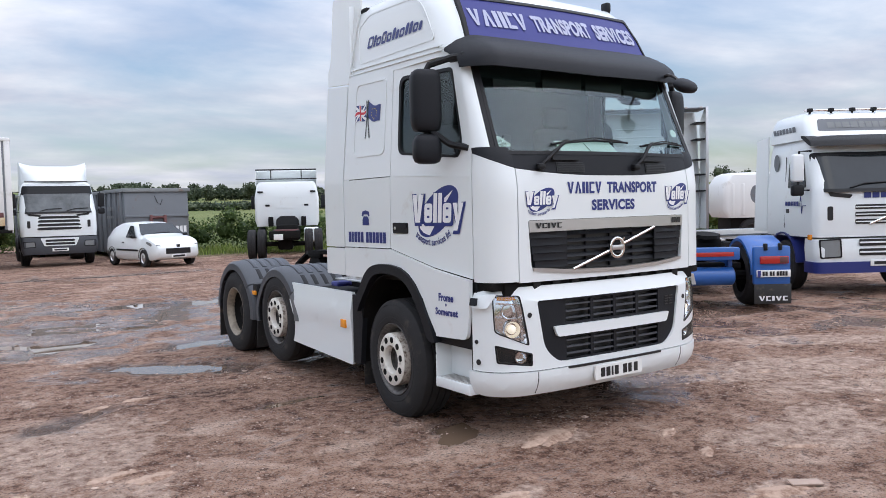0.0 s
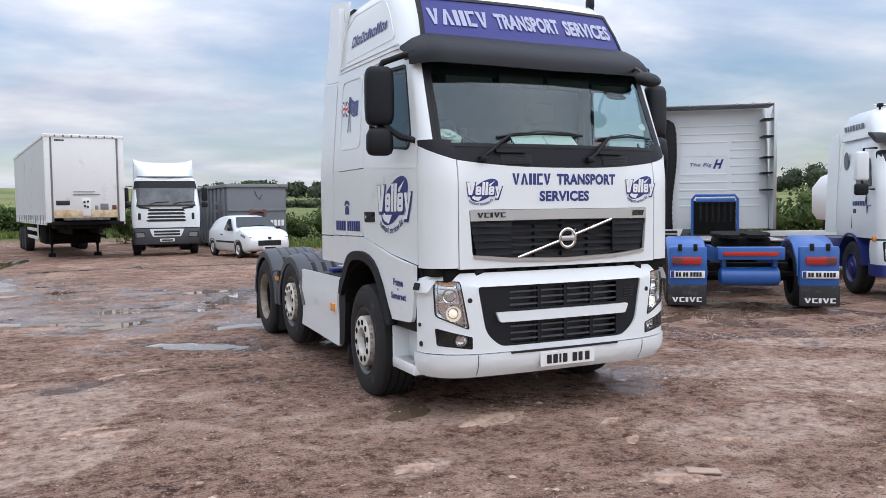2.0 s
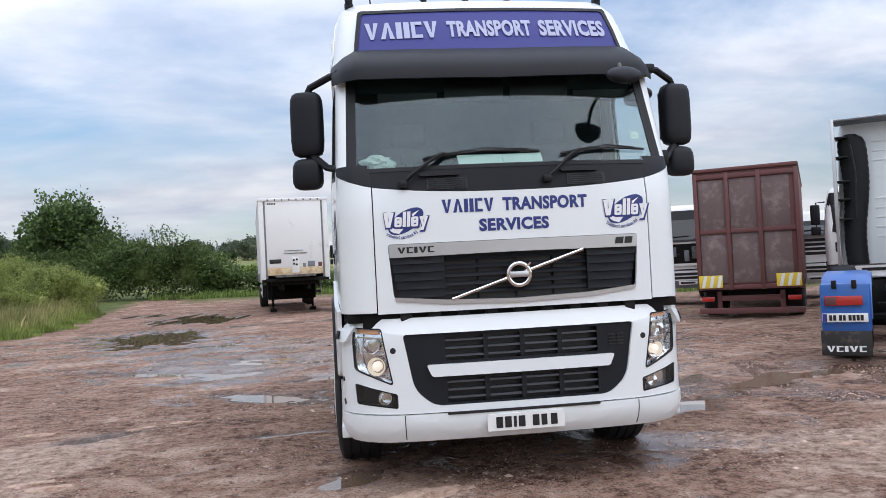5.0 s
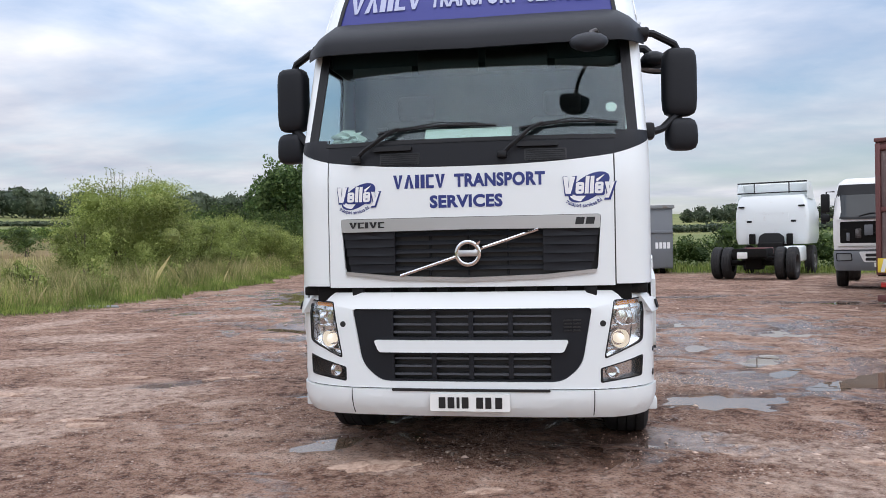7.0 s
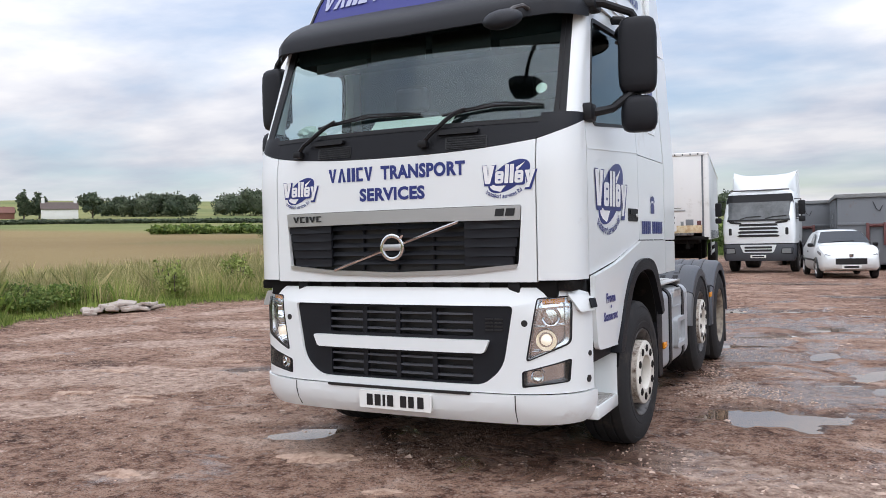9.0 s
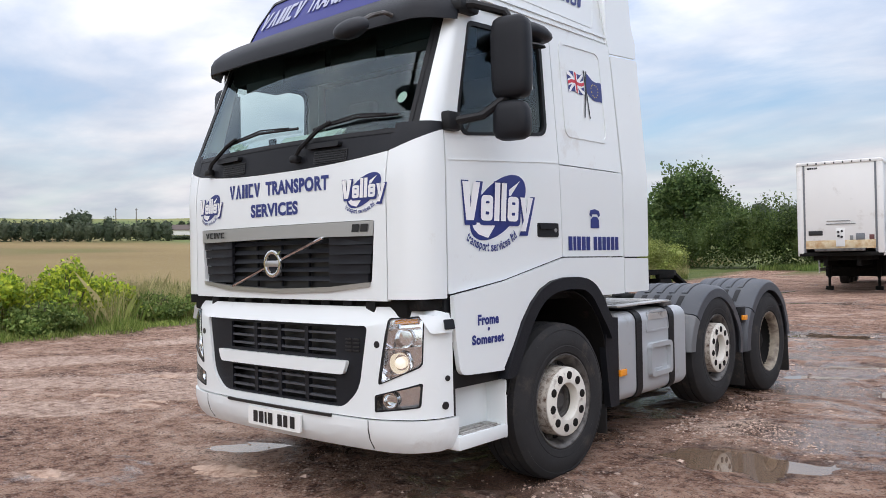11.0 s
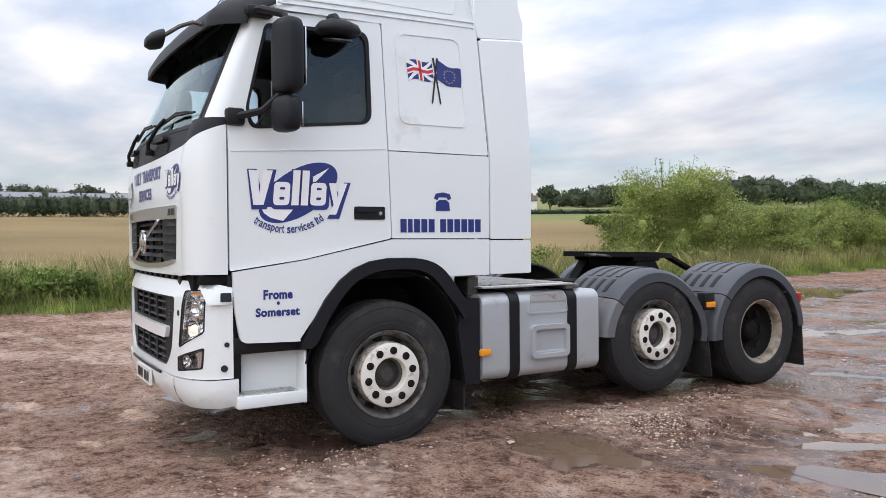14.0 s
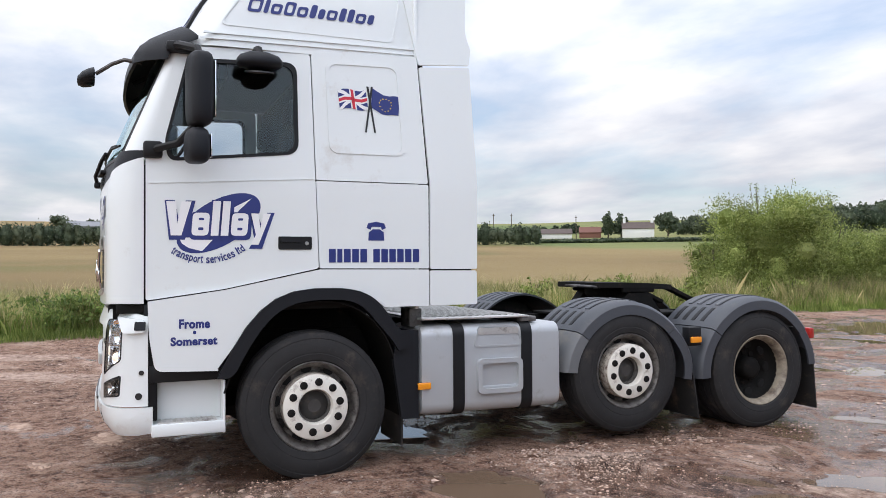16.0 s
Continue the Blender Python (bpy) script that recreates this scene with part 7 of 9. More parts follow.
part("badge_bar", tube([(-0.25, -0.05, 1.28), (0.55, -0.05, 1.6)], 0.018, 6), M_CHROME, topaz)
part("name_bars", blocks([1, 1, 0.9, 1, 0.9], 0.2, -0.35, 1.74, 0.35, 1.84, flat(-0.03), hole=False), M_BLUE, topaz)
topside = lambda y, z, d: (-(1.226 - max(0, z - 1.85) * 0.07) + d, y, z)
part("name_bars", blocks([1, 1, 0.9, 1, 0.9], 0.2, 1.15, 1.62, 0.6, 1.70, topside, hole=False), M_BLUE, topaz)
part("name_bars", blocks([1, 0.6, 0.8, 1, 0.8, 0.8, 1], 0.2, 1.85, 3.0, 0.9, 3.1, lambda y, z, d: (-1.14 + d, y, z), lean=0.2, hole=False), M_SKIP, topaz)
part("pulse_line", tube([topside(0.62, 1.62, -0.01), topside(0.55, 1.62, -0.01), topside(0.5, 1.8, -0.01), topside(0.46, 1.48, -0.01), topside(0.43, 1.62, -0.01), topside(0.3, 1.62, -0.01)], 0.008, 4), M_BLUE, topaz)
part("side_lamp", box(-1.235, -1.2, 0.12, 0.25, 1.0, 1.1, 0.02), M_AMBER, topaz)
part("door_handle", skin(rrect(1.0, 1.48, 1.12, 1.56, 0.01), lambda y, z, d: (-1.228 + d, y, z), 0.01, grid=False), M_INK, topaz)
part("round_badge", skin([(1.6 + 0.12 * math.cos(a), 2.45 + 0.17 * math.sin(a)) for a in np.linspace(0, 6.0, 16)], lambda y, z, d: (-1.19 + d, y, z), 0.004, grid=False), M_SKIP, topaz)
for s in (-1, 1):
    part("side_deflector", skin([(2.0, 1.1), (2.6, 1.1), (2.55, 2.95), (2.0, 3.0)], lambda y, z, d, s=s: (s * (1.23 - max(0, z - 2) * 0.05 - d), y, z), 0.03, grid=False), M_WHITE, topaz)

# blue and white tractor unit seen from behind
AFT = 0.65  # cab and rack stand this much further forward
big = thing("tractor_unit", "white-cabbed tractor unit with bright blue rear mudguards and chassis", "truck", m=pose(5.87, 3.53, 0, 0, 0, -36.5))
CB = 4.95
cab_b = part("cab", rings([plan_ring(1.20, CB, CB + 2.1, 1.15, 0.06), plan_ring(1.22, CB, CB + 2.2, 1.6, 0.08), plan_ring(1.2, CB, CB + 2.2, 2.4, 0.08), plan_ring(1.17, CB + 0.01, CB + 1.8, 3.5, 0.1), plan_ring(1.12, CB + 0.03, CB + 1.5, 3.68, 0.1)]), M_WHITE, big, angle=45)
for k in range(11):
    z = 1.62 + k * 0.17
    if 5 <= k <= 7:
        segs = ((0.42, 1.0),)
    else:
        segs = ((-0.62, 0.36), (0.45, 1.0)) if k < 9 else ((-0.62, 0.9),)
    for a, b in segs:
        part("rear_rib", box(a, b, CB - 0.012, CB + 0.01, z, z + 0.035, 0.01), M_WHITE, cab_b)
part("name_panel", frame_skin(rrect(-0.62, 2.28, 0.36, 2.72, 0.06), flat(CB - 0.008), 0.02, 0.02, 0.4), M_WHITE, cab_b)
part("lettering", letters("The Big", -0.42, 2.46, 0.04, 2.56, flat(CB - 0.005), lean=0.35, weight=0.01), M_BLUE, cab_b)
part("lettering", letters("H", 0.10, 2.43, 0.25, 2.63, flat(CB - 0.005), lean=0.35), M_BLUE, cab_b)
for s in (-1, 1):
    df = part("side_deflector", skin([(3.82, 1.15), (4.35, 1.15), (4.35, 3.45), (3.95, 3.72), (3.82, 3.72)], lambda y, z, d, s=s: (s * (1.24 - d), y, z), 0.03, step=0.6), M_WHITE, big, "off-white side air deflector", m=pose(0, AFT, 0))
    part("deflector_edge", box(*sorted((s * 1.19, s * 1.25)), 3.80, 3.83, 1.15, 3.74, 0.006), M_SILVER, df)
    for z in (1.95, 2.3, 2.62, 3.05, 3.4):
        part("stay", box(*sorted((s * 1.0, s * 1.2)), 3.86, 4.3, z, z + 0.03, 0.005), M_BLACK, df)
part("roof_deflector", box(-1.22, 1.22, 3.82, 4.5, 3.70, 3.73, 0.01), M_SKIP, big, "dark underside of the roof deflector", m=pose(0, AFT, 0))
for x in np.linspace(-1.1, 1.1, 8):
    part("edge_clip", box(x - 0.03, x + 0.03, 3.80, 3.83, 3.71, 3.75, 0.004), M_SILVER, big, m=pose(0, AFT, 0))
duct = []
for k, z in enumerate(np.linspace(1.15, 3.48, 41)):
    w = 0.20 * (1 + 0.05 * (k % 2)) * interp(z, (1.1, 2.0, 3.2, 3.4, 3.48), (0.85, 0.9, 1.15, 1.05, 0.5))
    cx = -0.93 + 0.03 * math.sin(z * 3)
    duct.append([(cx + w * math.cos(a), 4.16 + 0.12 * math.sin(a) * (1 + 0.05 * (k % 2)), z) for a in (2 * math.pi * n / 16 for n in range(16))])
part("air_intake_duct", rings(duct), M_BLACK, big, "black corrugated air intake duct", angle=25, m=pose(0, AFT, 0))
part("duct_rib", tube([(-0.92, 4.03, 2.0), (-0.9, 4.02, 2.8), (-0.96, 4.02, 3.3)], 0.02, 6), M_INK, big, m=pose(0, AFT, 0))
part("hose_rack", join(tube([(-0.42, 3.7, 1.0), (-0.42, 3.7, 1.78), (-0.36, 3.7, 1.86), (0.42, 3.7, 1.86), (0.48, 3.7, 1.78), (0.48, 3.7, 1.0)], 0.03, 8), box(-0.35, 0.42, 3.66, 3.72, 1.72, 1.8, 0.01)), M_TRUCK_BLUE, big, "blue tubular hose rack", m=pose(0, AFT, 0))
part("rack_panel", box(-0.4, 0.46, 3.8, 3.83, 1.05, 1.75, 0.01), M_DARK, big, m=pose(0, AFT, 0))
for k in range(6):
    x = -0.26 + k * 0.12
    part("coiled_hose", tube([(x + 0.02 * math.cos(a * 3), 3.66 + 0.02 * math.sin(a * 3), 1.75 - 0.02 * a) for a in np.linspace(0, 22, 60)], 0.009, 4), M_INK, big, m=pose(0, AFT, 0))
for s in (-1, 1):
    sec = []
    for k in range(15):
        a = radians(4 + 128 * k / 14)
        y, z = 0.78 - math.cos(a) * 0.66 * (1.05 if k < 4 else 1), 0.52 + math.sin(a) * 0.60
        sec.append([(s * x, y + (-math.cos(a)) * dr, z + math.sin(a) * dr) for x, dr in ((0.66, 0), (0.72, 0.04), (1.2, 0.04), (1.25, 0.0), (1.25, -0.05), (0.66, -0.05))])
    mg = part("mudguard", rings(sec), M_TRUCK_BLUE, big, "bright blue rear mudguard", angle=45)
    back = part("rear_panel", box(*sorted((s * 0.67, s * 1.25)), 0.02, 0.14, 0.40, 1.02, 0.04), M_TRUCK_BLUE, mg)
    lamp = part("tail_lamp", box(*sorted((s * 0.76, s * 1.2)), -0.02, 0.05, 0.74, 0.86, 0.01), M_RED, mg, "dark red tail lamp")
    part("lamp_amber", box(*sorted((s * 1.06, s * 1.19)), -0.026, 0.04, 0.75, 0.85, 0.008), M_MAROON, lamp)
    np_ = part("number_plate", box(*sorted((s * 0.71, s * 1.23)), -0.015, 0.03, 0.53, 0.64, 0.005), M_PLATE, mg)
    xa = min(s * 0.71, s * 1.23)
    part("plate_bars", blocks([0.9, 0.9, -0.3, 0.9, 0.8, -0.3, 0.9, 0.9, 0.9, 0.9], 0.25, xa + 0.08, 0.55, xa + 0.47, 0.62, flat(-0.015)), M_INK, np_)
    part("plate_band", skin(rrect(xa + 0.005, 0.535, xa + 0.055, 0.635, 0.004), flat(-0.019), 0, grid=False), M_SIGN_BLUE, np_)
    fl = part("mud_flap", box(*sorted((s * 0.68, s * 1.26)), 0.03, 0.05, 0.10, 0.42, 0.006), M_FLAP, mg, "dark grey flap with pale raised bars")
    shapes("flap_bar", M_VINYL_WHITE, fl, "vbivb", 0.14, min(s * 0.75, s * 1.2), 0.15, max(s * 0.75, s * 1.2), 0.225, flat(0.028))
    for x in (0.82, 1.05):
        part("clip", box(*sorted((s * x, s * (x + 0.06))), 0.0, 0.06, 0.95, 1.06, 0.01), M_BLACK, mg)
    simple_wheel(big, s * 0.97, 0.82, 0.5, 0.5, 0.56, s, M_RIM_DARK, deep=True)
    simple_wheel(big, s * 1.08, 5.3, 0.5, 0.5, 0.32, s, M_STEEL)
part("rear_beam", box(-0.5, 0.5, 0.15, 0.4, 0.80, 1.0, 0.02), M_TRUCK_BLUE, big, "blue rear cross beam")
part("red_strip", box(-0.42, 0.4, 0.135, 0.15, 0.86, 0.93, 0.004), M_RED, big)
tank_b = []
for x, k in ((-0.46, 0.6), (-0.43, 0.95), (-0.38, 1.0), (0.38, 1.0), (0.43, 0.95), (0.46, 0.6)):
    tank_b.append([(x, 0.33 + 0.15 * k * math.cos(a), 0.53 + 0.15 * k * math.sin(a)) for a in (2 * math.pi * n / 20 for n in range(20))])
part("air_tank", rings(tank_b), M_TRUCK_BLUE, big, "blue air tank", angle=40)
for x in (-0.42, 0.35):
    part("chassis_rail", box(x, x + 0.07, 0.3, 6.3, 0.68, 0.95, 0.006), M_TRUCK_BLUE, big)
part("fifth_wheel", skin(rounded([(-0.46, 0.85), (-0.30, 0.5), (-0.08, 0.5), (-0.04, 0.85), (0.04, 0.85), (0.08, 0.5), (0.30, 0.5), (0.46, 0.85), (0.46, 1.2), (0.36, 1.5), (-0.36, 1.5), (-0.46, 1.2)], 0.05), lambda x, y, d: (x, y + 0.2, 1.17 - d + 0.04 * (y - 0.5)), 0.06, grid=False), M_DARK, big, "greasy black fifth wheel plate")
part("fifth_wheel_stand", box(-0.44, 0.44, 0.9, 1.4, 0.95, 1.12, 0.04), M_DARK, big)
part("catwalk", box(-0.9, 0.9, 2.2, 3.9, 1.0, 1.04, 0.01), M_CHEQUER, big)
part("differential", box(-0.3, 0.3, 0.6, 1.1, 0.35, 0.7, 0.08), M_DARK, big)
part("gearbox", box(-0.4, 0.4, 2.6, 5.6, 0.38, 0.95, 0.06), M_DARK, big)
part("suspension_arm", box(-0.62, 0.62, 0.45, 0.6, 0.62, 0.74, 0.03), M_DARK, big)
part("rear_axle", tube([(-0.9, 0.82, 0.5), (0.9, 0.82, 0.5)], 0.08, 8), M_DARK, big)
part("fuel_tank", box(-1.1, -0.5, 2.2, 3.8, 0.45, 0.98, 0.05), M_DARK, big)
part("fuel_tank", box(0.5, 1.1, 2.2, 3.8, 0.45, 0.98, 0.05), M_DARK, big)

# white box lorry cab with wind deflector, next to the trailer
lorry_front("box_lorry", "white and charcoal lorry cab with wind deflector and dusty windscreen", pose(-0.2, 26.0, 0, 0, 0, -4), M_WHITE, M_GUARD, M_GUARD, roof_z=2.98, glass=M_CLOUDY, fairing=True)
# cabs standing beyond
lorry_front("lorry_cab", "white lorry cab with black mirrors, half hidden behind other trucks", pose(11.6, 12.3, 0, 0, 0, GRID_T), M_WHITE_OLD, M_GUARD, M_GUARD, roof_z=3.0)
lorry_front("lorry_cab", "white lorry cab with a pink roof edge behind the tipper", pose(12.6, 16.6, 0, 0, 0, GRID_T), M_WHITE_OLD, M_WHITE_OLD, M_GUARD, roof_z=2.6)
lorry_front("stripped_lorry", "white and grey lorry cab with its grille missing", pose(8.75, 16.9, 0, 0, 0, -20), M_WHITE_OLD, M_SKIP, M_SKIP, roof_z=2.95, cab_z=0.62, open_front=True, glass=M_PANE)

# white cab on a bare chassis, seen from behind
wc = thing("chassis_cab", "white lorry cab on a bare muddy chassis with twin rear wheels", "truck", m=pose(6.6, 22.3, 0, 0, 0, -25) @ Matrix.Scale(1.08, 4))
cw = part("cab", rings([plan_ring(1.10, 2.95, 4.9, 1.05, 0.1), plan_ring(1.16, 2.9, 5.0, 1.25, 0.12), plan_ring(1.16, 2.9, 5.0, 2.1, 0.12), plan_ring(1.08, 2.93, 4.8, 2.55, 0.14), plan_ring(1.0, 3.0, 4.6, 2.68, 0.14)]), M_WHITE, wc, angle=40)
part("rear_panel", frame_skin(rrect(-0.55, 1.7, 0.55, 2.1, 0.05), flat(2.892), 0.015, 0.015, 0.5), M_WHITE, cw)
part("rear_cutout", skin(rounded([(-0.42, 1.05), (0.42, 1.05), (0.40, 1.3), (0.25, 1.42), (-0.25, 1.42), (-0.40, 1.3)], 0.06), flat(2.885), 0.01, grid=False), M_INK, cw)
for s in (-1, 1):
    part("rear_vent", box(*sorted((s * 0.62, s * 0.78)), 2.88, 2.9, 1.78, 1.85, 0.01), M_BLACK, cw)
    part("grab_handle", box(*sorted((s * 0.85, s * 1.05)), 2.86, 2.9, 2.28, 2.34, 0.01), M_BLACK, cw)
    part("cab_mount", box(*sorted((s * 0.5, s * 0.68)), 2.7, 2.9, 1.05, 1.4, 0.03), M_DARK, wc)
    part("fairing_side", skin([(3.0, 2.55), (4.3, 2.55), (3.7, 3.12), (3.05, 3.12)], lambda y, z, d, s=s: (s * (1.12 - d), y, z), 0.03, grid=False), M_WHITE, cw)
    part("mirror", box(*sorted((s * 1.25, s * 1.42)), 4.7, 4.8, 1.7, 2.2, 0.03), M_BLACK, wc)
    part("mirror_arm", tube([(s * 1.1, 4.7, 2.25), (s * 1.33, 4.75, 2.25), (s * 1.33, 4.75, 2.0)], 0.02, 5), M_BLACK, wc)
    for x in (0.78, 1.10):
        simple_wheel(wc, s * x, 0.5, 0.5, 0.5, 0.28, s, M_RIM_DARK, deep=True)
    simple_wheel(wc, s * 1.0, 4.2, 0.5, 0.5, 0.3, s, M_STEEL)
    part("chassis_rail", box(*sorted((s * 0.36, s * 0.43)), -0.2, 4.8, 0.72, 0.95, 0.01), M_DARK, wc)
part("fairing_frame", join(tube([(-1.1, 3.02, 3.12), (1.1, 3.02, 3.12)], 0.025, 6), tube([(-1.1, 3.02, 2.78), (1.1, 3.02, 2.78)], 0.02, 6), tube([(-0.55, 3.02, 2.75), (-0.55, 3.02, 3.12)], 0.02, 6), tube([(0.55, 3.02, 2.75), (0.55, 3.02, 3.12)], 0.02, 6)), M_BLACK, wc)
part("fairing_skin", moved(box(-1.08, 1.08, 0, 0.75, 0, 0.03, 0.01), pose(0, 3.7, 3.1, -48)), M_WHITE, wc)
part("fuel_tank", box(0.6, 1.12, 1.7, 2.7, 0.5, 1.0, 0.06, 3), M_WHITE, wc, "white side tank")
part("rear_member", join(box(-0.5, 0.5, -0.25, -0.15, 0.7, 0.95, 0.01), box(-0.5, 0.5, -0.2, 0.9, 0.66, 0.7, 0.01)), M_DARK, wc)
part("plate", box(-0.35, -0.05, -0.28, -0.26, 0.66, 0.85, 0.005), M_PLATE, wc)
part("rust_member", box(-0.43, 0.43, 0.9, 1.1, 0.75, 0.97, 0.02), M_MAROON, wc)
part("rear_axle", tube([(-0.9, 0.5, 0.5), (0.9, 0.5, 0.5)], 0.08, 8), M_DARK, wc)
part("differential", box(-0.25, 0.25, 0.3, 0.8, 0.3, 0.75, 0.08), M_DARK, wc)
part("gearbox", box(-0.4, 0.4, 2.6, 4.6, 0.5, 1.1, 0.06), M_DARK, wc)

# white curtain-sided trailer standing on its legs
trl = thing("curtain_trailer", "dirty white curtain-sided trailer standing on its landing legs", "trailer", m=pose(-2.97, 24.85, 0.08, 0, 0, 6.5) @ Matrix.Diagonal((1.02, 1, 1.03, 1)))
part("front_bulkhead", box(-1.0, 1.0, 0.0, 0.06, 1.62, 4.05, 0.01), M_WHITE_OLD, trl)
for s in (-1, 1):
    part("front_corner", box(*sorted((s * 1.06, s * 1.25)), -0.02, 0.12, 1.2, 4.08, 0.04), M_WHITE_OLD, trl)
    part("corner_gap", box(*sorted((s * 0.99, s * 1.07)), 0.02, 0.08, 1.2, 4.05, 0.004), M_SKIP, trl)
    ys = np.linspace(0.12, 13.5, 90)
    part("side_curtain", solid(rings([[(s * (1.24 + 0.012 * math.sin(y * 7)), y, z) for y in ys] for z in (1.22, 1.5, 2.5, 3.5, 4.0)], closed=False, caps=False), 0.015), M_CURTAINSIDE, trl, "off-white curtain with grimy hem")
    part("hem_rail", box(*sorted((s * 1.2, s * 1.262)), 0.1, 13.5, 1.12, 1.25, 0.01), M_WHITE_OLD, trl)
    for k in range(14):
        part("buckle", box(*sorted((s * 1.262, s * 1.275)), 0.6 + k * 0.95, 0.68 + k * 0.95, 1.15, 1.45, 0.004), M_SKIP, trl)
    part("roof_rail", box(*sorted((s * 1.18, s * 1.262)), -0.02, 13.5, 4.0, 4.12, 0.02), M_WHITE_OLD, trl)
    part("landing_leg", join(box(*sorted((s * 0.72, s * 0.84)), 3.1, 3.25, 0.35, 1.15, 0.01), box(*sorted((s * 0.74, s * 0.82)), 3.13, 3.22, 0.04, 0.4, 0.005), box(*sorted((s * 0.66, s * 0.9)), 3.05, 3.3, -0.1, 0.05, 0.01)), M_DARK, trl)
    part("side_guard", join(box(*sorted((s * 1.17, s * 1.2)), 3.6, 8.0, 0.85, 0.97, 0.005), box(*sorted((s * 1.17, s * 1.2)), 3.6, 8.0, 0.55, 0.67, 0.005), box(*sorted((s * 1.16, s * 1.2)), 3.6, 3.7, 0.5, 1.15, 0.005)), M_WHITE_OLD, trl)
    for y in (9.2, 10.5, 11.8):
        simple_wheel(trl, s * 1.05, y, 0.42, 0.5, 0.36, s, M_RIM_DARK, deep=True)
part("trailer_roof", box(-1.24, 1.24, 0.0, 13.5, 4.1, 4.14, 0.01), M_WHITE_OLD, trl)
part("front_header", box(-1.25, 1.25, -0.03, 0.1, 4.03, 4.13, 0.02), M_WHITE_OLD, trl)
for x in np.linspace(-0.9, 0.9, 8):
    part("roof_bracket", box(x - 0.02, x + 0.02, -0.045, -0.02, 4.04, 4.1, 0.004), M_BLACK, trl)
part("rust_band", box(-1.0, 1.0, -0.01, 0.06, 1.35, 1.62, 0.01), M_RUSTBAND, trl, "cream lower band streaked with rust")
part("coupling_step", box(-0.72, 0.72, -0.2, 0.1, 1.27, 1.36, 0.01), M_STEEL, trl)
part("black_panel", box(-0.92, -0.5, -0.012, 0.0, 1.78, 1.93, 0.004), M_INK, trl)
pan = part("coupling_panel", box(-0.12, 0.14, -0.02, 0.0, 1.42, 2.0, 0.006), M_WHITE_OLD, trl)
for x, z in ((-0.05, 1.88), (0.06, 1.9), (-0.04, 1.75), (0.05, 1.72)):
    part("coupling", moved(lathe([(0.0, 0.04), (0.035, 0.04), (0.04, 0.0)], 12), pose(x, -0.02, z, 0, 0, -90)), M_INK, pan)
part("shelf_strip", box(-0.4, 0.45, -0.03, 0.0, 2.12, 2.15, 0.005), M_SKIP_RIM, trl)
part("shelf_strip", box(-0.38, 0.3, -0.03, 0.0, 2.22, 2.24, 0.005), M_SKIP_RIM, trl)
for x, w, mt in ((0.28, 0.1, M_SKIP_RIM), (0.45, 0.26, M_SKIP), (0.83, 0.14, M_MAROON)):
    part("placard", box(x, x + w, -0.012, 0.0, 1.62, 1.72 + w * 0.4, 0.004), mt, trl)
part("number_bars", blocks([1, 1, 1, 0.6, 1], 0.2, -0.92, 3.9, -0.62, 3.96, flat(-0.002)), M_INK, trl)
# made-up block that darkens the space behind the landing legs
part("underside_dark_mass", box(-0.95, 0.95, 3.5, 5.6, 0.38, 1.1, 0.02), M_DARK, trl)
part("king_pin_plate", box(-0.85, 0.85, 0.35, 2.4, 0.98, 1.14, 0.02), M_DARK, trl)
part("trailer_floor", box(-1.2, 1.2, 0.0, 13.5, 1.12, 1.24, 0.01), M_DARK, trl)
part("trailer_frame", join(box(-0.55, -0.42, 0.3, 13.2, 0.8, 1.12, 0.01), box(0.42, 0.55, 0.3, 13.2, 0.8, 1.12, 0.01), box(-0.8, 0.8, 3.13, 3.22, 0.6, 0.7, 0.01), box(-0.7, 0.7, 9.0, 12.0, 0.5, 0.85, 0.05)), M_DARK, trl)
part("rear_doors", box(-1.22, 1.22, 13.46, 13.52, 1.2, 4.1, 0.01), M_WHITE_OLD, trl)

